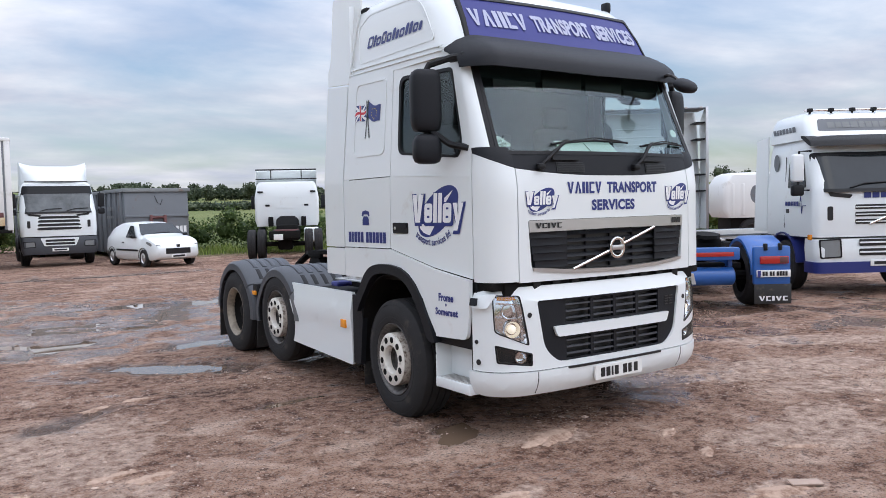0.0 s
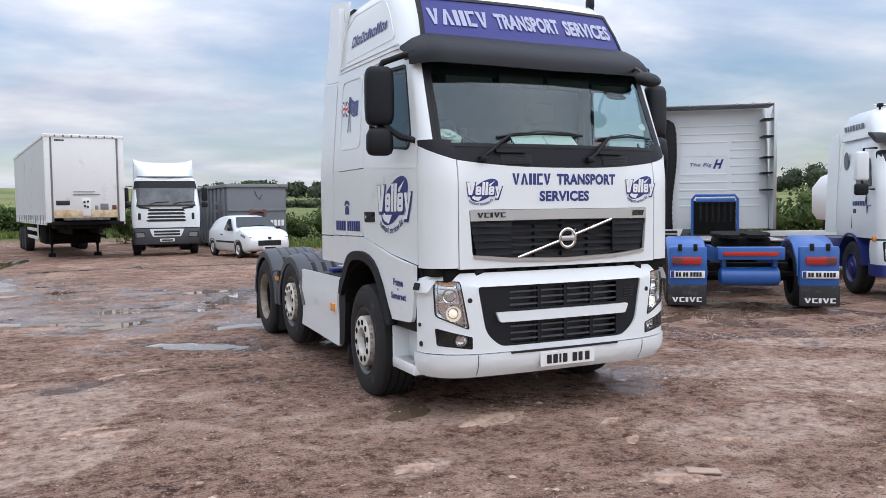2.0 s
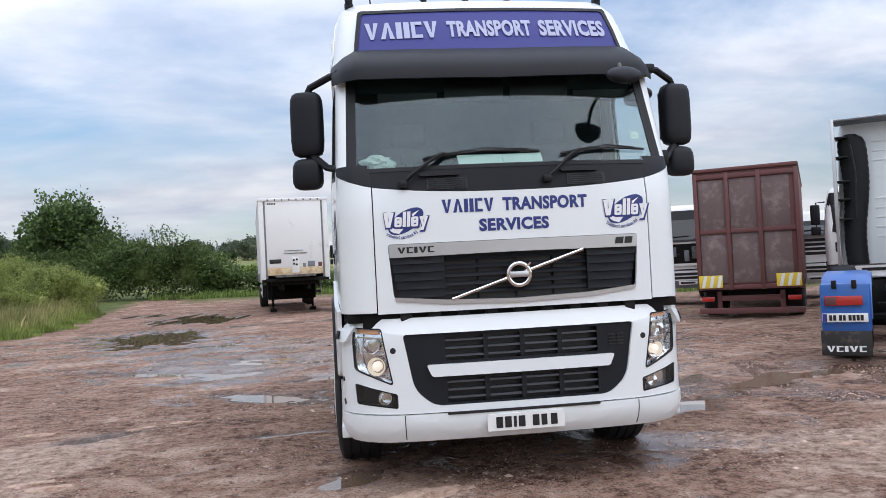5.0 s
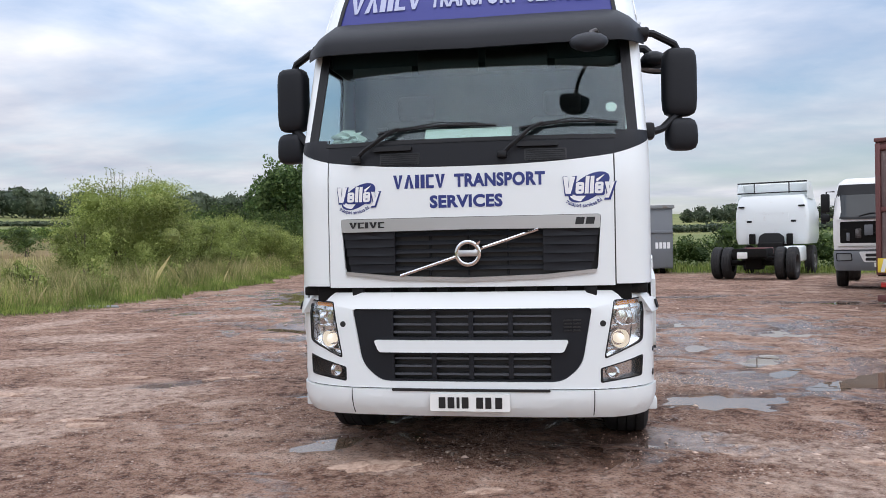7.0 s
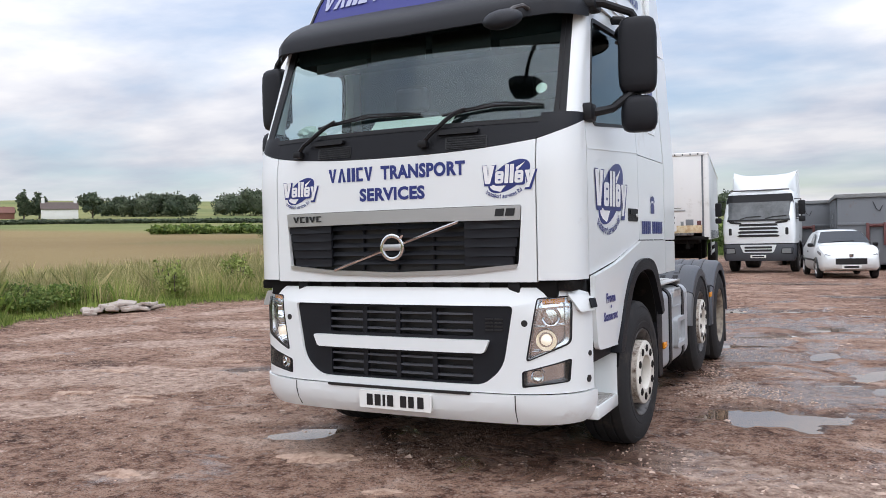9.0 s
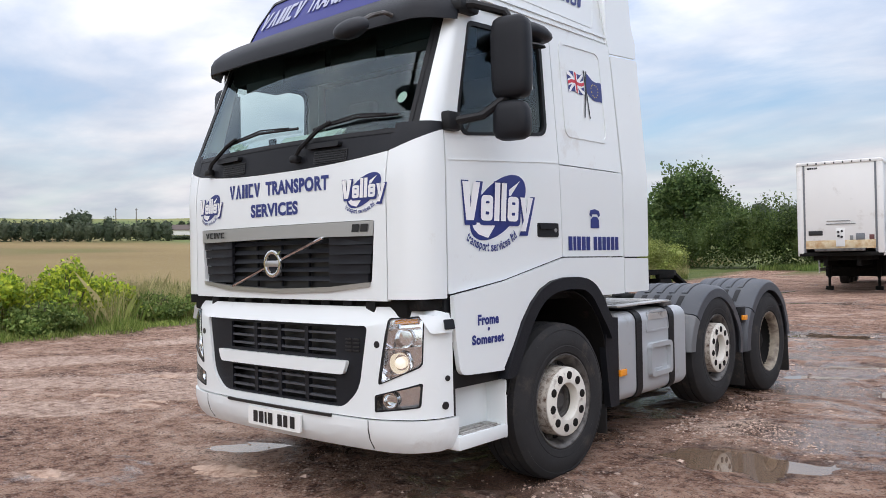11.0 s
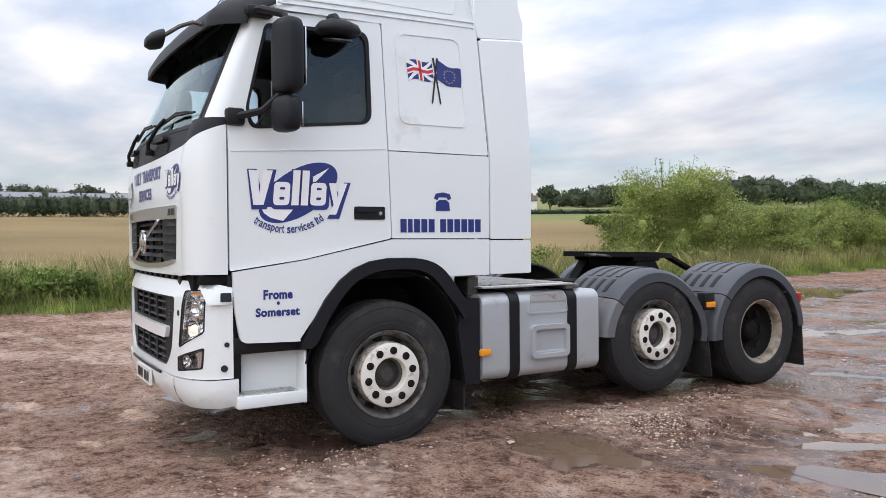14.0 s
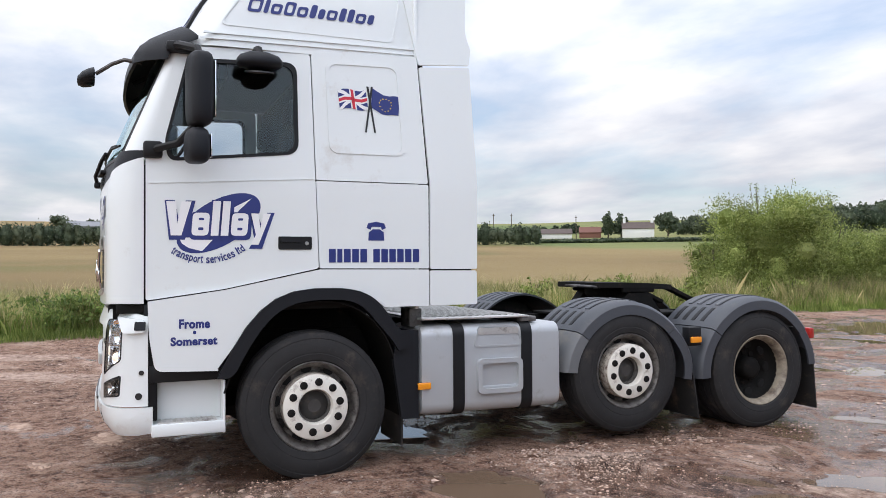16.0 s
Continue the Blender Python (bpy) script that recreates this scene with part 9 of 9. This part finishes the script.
for x, y, r, h in ((-12.5, 2.2, 0.9, 0.95), (-12.4, 0.6, 0.9, 1.0), (-12.6, -1.0, 1.0, 1.05), (-12.3, -2.6, 1.0, 1.0), (-13.2, 6.6, 0.9, 0.9), (-13.2, 8.0, 0.7, 0.7), (-12.3, 3.6, 0.8, 0.8), (-13.4, -0.3, 1.0, 1.1), (-12.2, -4.5, 1.0, 1.1)):
    bush(x, y, r, h * 0.85, M_BRAMBLE, "low bramble and nettle clump at the yard edge", 4600, 0.085, 4, thin=0.55)


for x, y, r, h in ((-12.6, 10.5, 0.45, 0.8), (-12.9, 13.2, 0.5, 0.95), (-12.2, 15.4, 0.4, 0.7), (-13.6, 17.0, 0.55, 1.0), (-12.6, 18.8, 0.4, 0.8), (-14.2, 11.8, 0.6, 1.0), (-13.0, 20.6, 0.5, 0.9), (-14.6, 15.0, 0.6, 1.1)):
    bush(x, y, r, h, M_WILLOW, "dock and nettle clump standing in tall grass", 600, 0.10, 5, thin=0.7)


def hedge(points, h, depth, label, mat, count, size, top_vary=0.15):
    t = thing("hedge", label, "hedge")
    bl = []
    for (xa, ya, ka), (xb, yb, kb) in zip(points, points[1:]):
        n = max(2, int(math.dist((xa, ya), (xb, yb)) / (depth * 0.55)))
        for k in range(n):
            u = (k + RS.rand() * 0.6) / n
            hh = h * (ka + (kb - ka) * u) * (1 + top_vary * RS.randn() * 0.6)
            x, y = xa + (xb - xa) * u, ya + (yb - ya) * u
            z0 = land(x, y)
            bl.append((x, y, z0 + hh * 0.45, depth * 0.62, depth * 0.62, hh * 0.5))
            bl.append((x + RS.randn() * depth * 0.25, y + RS.randn() * depth * 0.25, z0 + hh * (0.3 + 0.55 * RS.rand()), depth * 0.4, depth * 0.4, hh * 0.24))
    me = leaves(RS, bl, count, size, 0.55, 0.6, core=0.5)
    me.materials.append(mat)
    part("foliage", me, None, t)
    return t


hedge([(-30, 49.5, 0.7), (-26, 50, 0.95), (-17, 50.5, 1.0), (-10.4, 51.0, 1.0), (-9.4, 51.0, 0.5), (-5.8, 50.5, 0.40), (6, 46, 0.40)], 4.1, 2.6, "tall overgrown dark green hedge along the lane", M_HEDGE, 70000, 0.17)
hedge([(-1, 40, 1.0), (4.2, 33, 1.0), (9, 29.5, 1.0), (16, 27, 0.95), (26, 25, 1.0), (34, 18, 1.1)], 1.75, 1.4, "clipped green field hedge behind the parked trucks", M_HEDGE, 44000, 0.12)
hedge([(27, 22.5, 1.0), (34, 15, 1.2), (39, 4, 1.1)], 2.4, 2.0, "overgrown hedge beyond the trucks", M_HEDGE, 7000, 0.22)


def tree(x, y, height, r, crown_z, mat, label, count, size, trunk=0.22):
    z0 = land(x, y)
    t = thing("tree", label, "tree", m=pose(x, y, z0))
    limbs = [tube([(0, 0, -0.2), (0.1, 0.05, crown_z * 0.6), (0, 0, crown_z + 0.4)], trunk, 8, trunk * 0.7)]
    bl = [(0, 0, (crown_z + height) / 2 + 0.2, r * 0.7, r * 0.7, (height - crown_z) * 0.45)]
    for k in range(16):
        a, q = 6.28 * k / 16 + RS.rand(), r * (0.35 + 0.45 * RS.rand())
        zz = crown_z + (height - crown_z) * (0.2 + 0.6 * RS.rand()) * (1 - 0.25 * q / r)
        p = (q * math.cos(a), q * math.sin(a), zz)
        if k % 2:
            limbs.append(tube([(0, 0, crown_z * 0.8), (p[0] * 0.5, p[1] * 0.5, (crown_z + zz) / 2), p], trunk * 0.45, 6, 0.03))
        bl.append((*p, r * 0.36, r * 0.36, (height - crown_z) * 0.22))
    part("trunk", join(*limbs), M_BARK, t)
    me = leaves(RS, bl, count, size, 0.7, 0.5, core=0.62)
    me.materials.append(mat)
    part("crown", me, None, t)
    return t


bush(-41, 51, 2.0, 2.6, M_HEDGE, "dark green thorn bush standing alone in the meadow", 3000, 0.16, 0)
tree(-20.5, 53.5, 7.6, 3.4, 2.4, M_TREE, "broad dark round-headed tree standing over the hedge", 14000, 0.24)


def polar(az, d):
    return d * math.cos(radians(az)), d * math.sin(radians(az))


# woods and single trees far off
def wood(az0, az1, d, h, label, n, depth=18, count=5200, size=0.75):
    bl = []
    for k in range(n):
        u = (k + RS.rand() * 0.8) / n
        x, y = polar(az0 + (az1 - az0) * u, d + depth * (RS.rand() - 0.5))
        hh = h * (0.65 + 0.5 * RS.rand())
        z0 = land(x, y)
        bl.append((x, y, z0 + hh * 0.5, hh * 0.55, hh * 0.55, hh * 0.5))
        bl.append((x + RS.randn() * 2, y + RS.randn() * 2, z0 + hh * 0.8, hh * 0.3, hh * 0.3, hh * 0.25))
    me = leaves(RS, bl, count * 3, size, 0.7, 0.62, core=0.8)
    me.materials.append(M_FARWOOD)
    return tagged(new("woodland", me), label, "trees", kind="stuff")


wood(112, 133, 300, 9.0, "far dark wood on the rising ground", 34, count=9000)
wood(134.5, 140.5, 290, 7.0, "far tree group beside the white house", 12, count=3600)
wood(96, 112, 330, 8.5, "far treeline beyond the fields", 20, count=5000)
wood(60, 82, 290, 5.5, "far dark treeline beyond the green field", 30, count=8000)
wood(30, 60, 320, 9, "far treeline beyond the parked trucks", 24, count=6000)
wood(143, 150, 330, 3.5, "far hedgerow trees on the ridge", 10, count=2000)
wood(170, 184, 340, 7, "far trees behind the farm sheds", 14, count=3600)
for az, d, h, r in ((155.5, 260, 8, 4.6), (145.0, 262, 8.5, 1.8), (144.1, 264, 8, 2.4), (167.4, 250, 9, 2.4), (77.5, 200, 6, 5), (140.9, 275, 8.5, 4.2)):
    x, y = polar(az, d)
    tree(x, y, h, r, h * 0.15, M_FARWOOD, "single dark tree far off in the fields", 1100, 0.95, 0.3)


def far_hedge(az0, az1, d, h, count, label, mat=M_FARWOOD):
    bl = []
    n = int(abs(az1 - az0) * d * 0.0175 / 2.2)
    for k in range(n):
        x, y = polar(az0 + (az1 - az0) * k / n, d)
        bl.append((x, y, land(x, y) + h * 0.45, 1.8, 1.8, h * (0.5 + 0.08 * RS.randn())))
    me = leaves(RS, bl, count * 2, 0.5, 0.7, 0.55, core=0.8)
    me.materials.append(mat)
    return tagged(new("hedge", me), label, "hedge", kind="stuff")


far_hedge(150, 215, 205, 5.6, 24000, "dark field hedge across the far side of the ripe field")
far_hedge(118, 150, 215, 1.3, 6000, "low hedge below the far houses")
far_hedge(96, 138, 130, 1.5, 9000, "field hedge between the far meadows", M_BRAMBLE)
far_hedge(50, 90, 150, 1.8, 6000, "field hedge beyond the green field")

# grass of the verge
def scatter(n, y0, y1, d0, d1):
    ys = y0 + (y1 - y0) * RS.rand(n)
    xs = np.array([edge_x(y) for y in ys]) - d0 - (d1 - d0) * RS.rand(n)
    zs = np.array([land(x, y) for x, y in zip(xs, ys)])
    return xs, ys, zs


def grass(name, label, pts, h, w, mat, lean=0.35):
    me = blades(RS, *pts, h, w, lean)
    me.materials.append(mat)
    return tagged(new(name, me), label, "grass", kind="stuff")


grass("verge_grass", "short fresh green grass along the yard edge", scatter(26000, -9, 34, -0.15, 1.3), 0.17, 0.010, M_GRASS, 0.7)
grass("rough_grass", "rough green grass of the verge", scatter(46000, -9, 38, 0.4, 5.5), 0.58, 0.008, M_GRASS, 0.6)
grass("seeding_grass", "tall seeding straw-coloured grass", scatter(78000, 4, 40, 0.6, 7.5), 0.78, 0.0055, M_STRAW, 0.7)
grass("seeding_grass", "tall seeding grass behind the brambles", scatter(30000, -10, 6, 0.9, 6.0), 0.8, 0.006, M_STRAW, 0.7)
grass("meadow_grass", "tall meadow grass before the ripe field", scatter(30000, -25, 60, 5, 22), 0.6, 0.016, M_STRAW, 0.4)
ys = 36 + 16 * RS.rand(9000)
xs = -14 + 14 * RS.rand(9000)
ys2 = np.array([48.2 - 0.25 * (x + 12) + 3.0 * r for x, r in zip(xs, RS.rand(9000))])
grass("hedge_grass", "long grass at the foot of the hedge", (xs, ys2, np.array([land(x, y) for x, y in zip(xs, ys2)])), 0.4, 0.02, M_BRAMBLE)
xs = 4 + 20 * RS.rand(6000)
ys = np.array([interp(x, (2, 5, 12, 20, 30), (31, 27.5, 24, 23, 23)) + 4 * r for x, r in zip(xs, RS.rand(6000))])
grass("hedge_grass", "rough grass behind the parked trucks", (xs, ys, np.array([land(x, y) for x, y in zip(xs, ys)])), 0.3, 0.02, M_GRASS)

# ---------------- far houses, sheds and poles ----------------
M_RENDERED = material("white_rendered_wall", (0.72, 0.72, 0.70), 0.8, vary=0.06, scale=0.4)
M_TILE = material("dark_tiled_roof", (0.10, 0.075, 0.065), 0.8, vary=0.2, scale=1.5)
M_TILE_RED = material("red_brown_tiled_roof", (0.17, 0.075, 0.055), 0.8, vary=0.2, scale=1.5)
M_BRICK = material("red_brick_far", (0.22, 0.10, 0.075), 0.85, vary=0.2, scale=2)
M_SHED = material("grey_shed_sheeting", (0.2, 0.205, 0.22), 0.6, vary=0.1, scale=0.4)


def gable(name, label, az, d, w, dep, wall_h, roof_h, turn, wall, roof, windows=2, chimneys=2):
    x, y = polar(az, d)
    t = thing(name, label, "building", m=pose(x, y, land(x, y) - 0.3, 0, 0, turn))
    part("wall", box(-w / 2, w / 2, -dep / 2, dep / 2, 0, wall_h, 0.02), wall, t)
    e = 0.3
    part("roof", rings([[(xx, -dep / 2 - e, wall_h - 0.1), (xx, 0, wall_h + roof_h), (xx, dep / 2 + e, wall_h - 0.1), (xx, dep / 2 + e, wall_h - 0.3), (xx, -dep / 2 - e, wall_h - 0.3)] for xx in (-w / 2 - 0.2, w / 2 + 0.2)]), roof, t, angle=20)
    for k in range(windows):
        xx = -w / 2 + w * (k + 0.5) / windows
        for z in ((1.0, 3.4) if wall_h > 4 else (1.0,)):
            wd = part("window", box(xx - 0.5, xx + 0.5, -dep / 2 - 0.04, -dep / 2 + 0.1, z, z + 1.2, 0.01), M_PANE, t)
            part("sill", box(xx - 0.6, xx + 0.6, -dep / 2 - 0.12, -dep / 2, z - 0.1, z, 0.01), M_RENDERED, wd)
    for k in range(chimneys):
        xx = -w / 2 + 0.6 if k == 0 else w / 2 - 0.6
        part("chimney", box(xx - 0.45, xx + 0.45, -0.45, 0.45, wall_h, wall_h + roof_h + 1.3, 0.03), wall, t)
    return t


gable("house", "white rendered two-storey house with a dark tiled roof and chimneys", 142.9, 262, 10.0, 5.5, 3.4, 2.0, 235, M_RENDERED, M_TILE)
gable("bungalow", "long low white building with a dark roof", 148.9, 262, 12, 6, 2.0, 1.6, 240, M_RENDERED, M_TILE, 4, 0)
gable("cottage", "low brown-roofed cottage half hidden by trees", 146.3, 268, 7, 5, 2.2, 1.8, 240, M_BRICK, M_TILE_RED, 1, 0)
gable("house", "brick house with a red-brown roof and two chimneys", 165.0, 275, 8, 6, 2.8, 2.8, 255, M_BRICK, M_TILE_RED, 2, 2)
gable("shed", "long grey sheeted farm shed on the ridge", 179.5, 285, 34, 12, 4.2, 1.8, 270, M_SHED, M_SHED, 0, 0)
gable("shed", "long grey farm shed with a grey roof", 172.6, 290, 30, 12, 4.0, 1.7, 265, M_SHED, M_SHED, 0, 0)
for az, d, h in ((153.2, 240, 8.5), (151.9, 245, 8.5), (147.2, 240, 7.5), (160.5, 240, 9), (162.5, 240, 8)):
    x, y = polar(az, d)
    t = thing("pole", "thin wooden overhead line pole far off in the fields", "pole", group="line poles", m=pose(x, y, land(x, y)))
    part("post", tube([(0, 0, -0.3), (0, 0, h)], 0.16, 6, 0.11), M_BARK, t)
    part("crossarm", box(-0.7, 0.7, -0.06, 0.06, h - 0.6, h - 0.45, 0.02), M_BARK, t)

# ---------------- loose stones, rubble and litter ----------------
M_STONE = material("pale_dusty_stone", (0.40, 0.295, 0.235), 0.85, vary=0.15, scale=6, bump=0.4, bump_scale=40, island=0.5, dirt=(0.20, 0.13, 0.10), dirt_amount=0.15, dirt_scale=6)
M_SLAB = material("pale_worn_concrete", (0.42, 0.36, 0.31), 0.85, vary=0.15, scale=5, bump=0.5, bump_scale=25, dirt=(0.21, 0.14, 0.11), dirt_amount=0.2, dirt_scale=3.5)


def pebbles(name, label, n, area, smin, smax, mat, flat_k=0.55):
    """Broken stones scattered over a stretch of the yard."""
    x0, x1, y0, y1 = area
    base = [Vector(p).normalized() for p in ((1, 0, 0), (-1, 0, 0), (0, 1, 0), (0, -1, 0), (0, 0, 1), (0, 0, -1))]
    faces = ((0, 2, 4), (2, 1, 4), (1, 3, 4), (3, 0, 4), (2, 0, 5), (1, 2, 5), (3, 1, 5), (0, 3, 5))
    vs, fs = [], []
    while len(fs) < n * 8:
        x, y = x0 + (x1 - x0) * RS.rand(), y0 + (y1 - y0) * RS.rand()
        if noise.noise(Vector((x * 0.9, y * 0.9, 11))) + 0.22 * RS.randn() < 0.12 or x < edge_x(y) + 0.2:
            continue
        s = smin + (smax - smin) * RS.rand() ** 3
        z = land(x, y)
        a = RS.rand() * 6.28
        o = len(vs)
        for p in base:
            q = p * s * (0.7 + 0.6 * RS.rand())
            vs.append((x + q.x * math.cos(a) - q.y * math.sin(a), y + q.x * math.sin(a) + q.y * math.cos(a), z + q.z * flat_k + s * 0.1))
        fs += [tuple(o + i for i in f) for f in faces]
    me = bpy.data.meshes.new(name)
    me.from_pydata(vs, [], fs)
    me.materials.append(mat)
    tagged(new(name, me), label, "gravel", kind="stuff")


pebbles("gravel", "loose pale gravel stones scattered over the yard", 30000, (-7, 6, -4.5, 7.5), 0.003, 0.014, M_STONE)
pebbles("gravel", "pale gravel stones washed together beside the lorry", 900, (1.15, 1.75, 2.9, 4.6), 0.004, 0.019, M_STONE)
pebbles("gravel", "pale gravel stones at the edge of a muddy puddle", 700, (1.75, 2.7, 2.7, 3.7), 0.003, 0.014, M_STONE)
pebbles("rubble", "broken brick and stone pieces lying in the yard", 2200, (-11, 7, -4, 14), 0.010, 0.038, M_STONE, 0.35)


def flat_stone(x, y, a, b, turn):
    """A worn stone bedded in the gravel, its top just proud of the ground."""
    bm = bmesh.new()
    c, q = math.cos(radians(turn)), math.sin(radians(turn))
    rows = []
    for k, (f, up) in enumerate(((1.0, -0.025), (0.97, 0.001), (0.86, 0.007), (0.55, 0.011), (0.2, 0.012))):
        row = []
        for n2 in range(40):
            th = 2 * math.pi * n2 / 40
            w = 1 + 0.55 * noise.noise(Vector((math.cos(th) * 1.6 + x * 7, math.sin(th) * 1.6 + y * 7, 0))) + 0.45 * noise.noise(Vector((math.cos(th) * 4.5 + x, math.sin(th) * 4.5 + y, 2)))
            u, v = a * f * w * math.cos(th), b * f * w * math.sin(th)
            px, py = u * c - v * q, u * q + v * c
            row.append(bm.verts.new((px, py, land(x + px, y + py) + up + 0.014 * noise.noise(Vector((px * 14 + x, py * 14 + y, 1))))))
        rows.append(row)
    for r0, r1 in zip(rows, rows[1:]):
        for n2 in range(40):
            bm.faces.new((r0[n2], r0[(n2 + 1) % 40], r1[(n2 + 1) % 40], r1[n2]))
    bm.faces.new(rows[-1])
    me = finish(bm, "stone", 50)
    me.materials.append(M_BEDDED)
    ob = tagged(new("stone", me), "pale flat stone bedded in the wet gravel", "stone", group="stones bedded in the yard")
    ob.location = (x, y, 0)
    return ob


M_BEDDED = material("pale_pinkish_bedded_stone", (0.47, 0.335, 0.255), 0.9, vary=0.45, scale=9, bump=0.9, bump_scale=26, dirt=(0.16, 0.085, 0.055), dirt_amount=0.42, dirt_scale=7, spec=0.2)
for x, y, a, b, turn in ((-0.66, 0.02, 0.30, 0.12, 14), (-0.33, -1.69, 0.20, 0.10, -25), (-3.4, 0.95, 0.16, 0.08, 20), (-1.68, -0.75, 0.15, 0.09, 15), (-2.9, 3.4, 0.14, 0.07, 0), (0.14, -0.43, 0.10, 0.05, 30), (2.58, 0.35, 0.11, 0.06, -20), (-3.6, 1.14, 0.15, 0.07, 10), (-4.3, 1.0, 0.2, 0.08, 20), (-0.03, -0.92, 0.10, 0.045, 40), (-4.33, 3.34, 0.22, 0.08, 0), (0.56, -1.28, 0.12, 0.05, -30), (-3.3, 3.3, 0.16, 0.06, 30), (-5.2, 2.2, 0.3, 0.1, 20)):
    flat_stone(x, y, a, b, turn)
heap = thing("rubble_heap", "low heap of broken concrete pieces at the grass edge", "rubble", m=pose(-11.9, 8.3, 0))
for k in range(40):
    a, q = RS.rand() * 6.28, RS.rand() ** 0.6
    part("concrete_piece", moved(box(-0.16 - 0.1 * RS.rand(), 0.18, -0.1, 0.1 + 0.08 * RS.rand(), -0.03, 0.04, 0.02), pose(0.5 * q * math.cos(a), 0.9 * q * math.sin(a), 0.06 + 0.14 * (1 - q), RS.rand() * 30 - 15, RS.rand() * 30 - 15, RS.rand() * 180)), M_SLAB, heap)
bd = thing("board", "weathered flat board lying at the yard edge", "board", m=pose(-10.6, 12.7, 0.03, 4, 3, 40))
part("plank", box(-0.35, 0.35, -0.12, 0.12, 0, 0.03, 0.006), M_SKIP_RIM, bd)
bd = thing("board", "small thin flat board lying on the gravel", "board", m=pose(-0.13, -1.73, 0.006, 2, 1, -30))
part("plank", box(-0.10, 0.10, -0.045, 0.045, 0, 0.012, 0.003), M_STONE, bd)
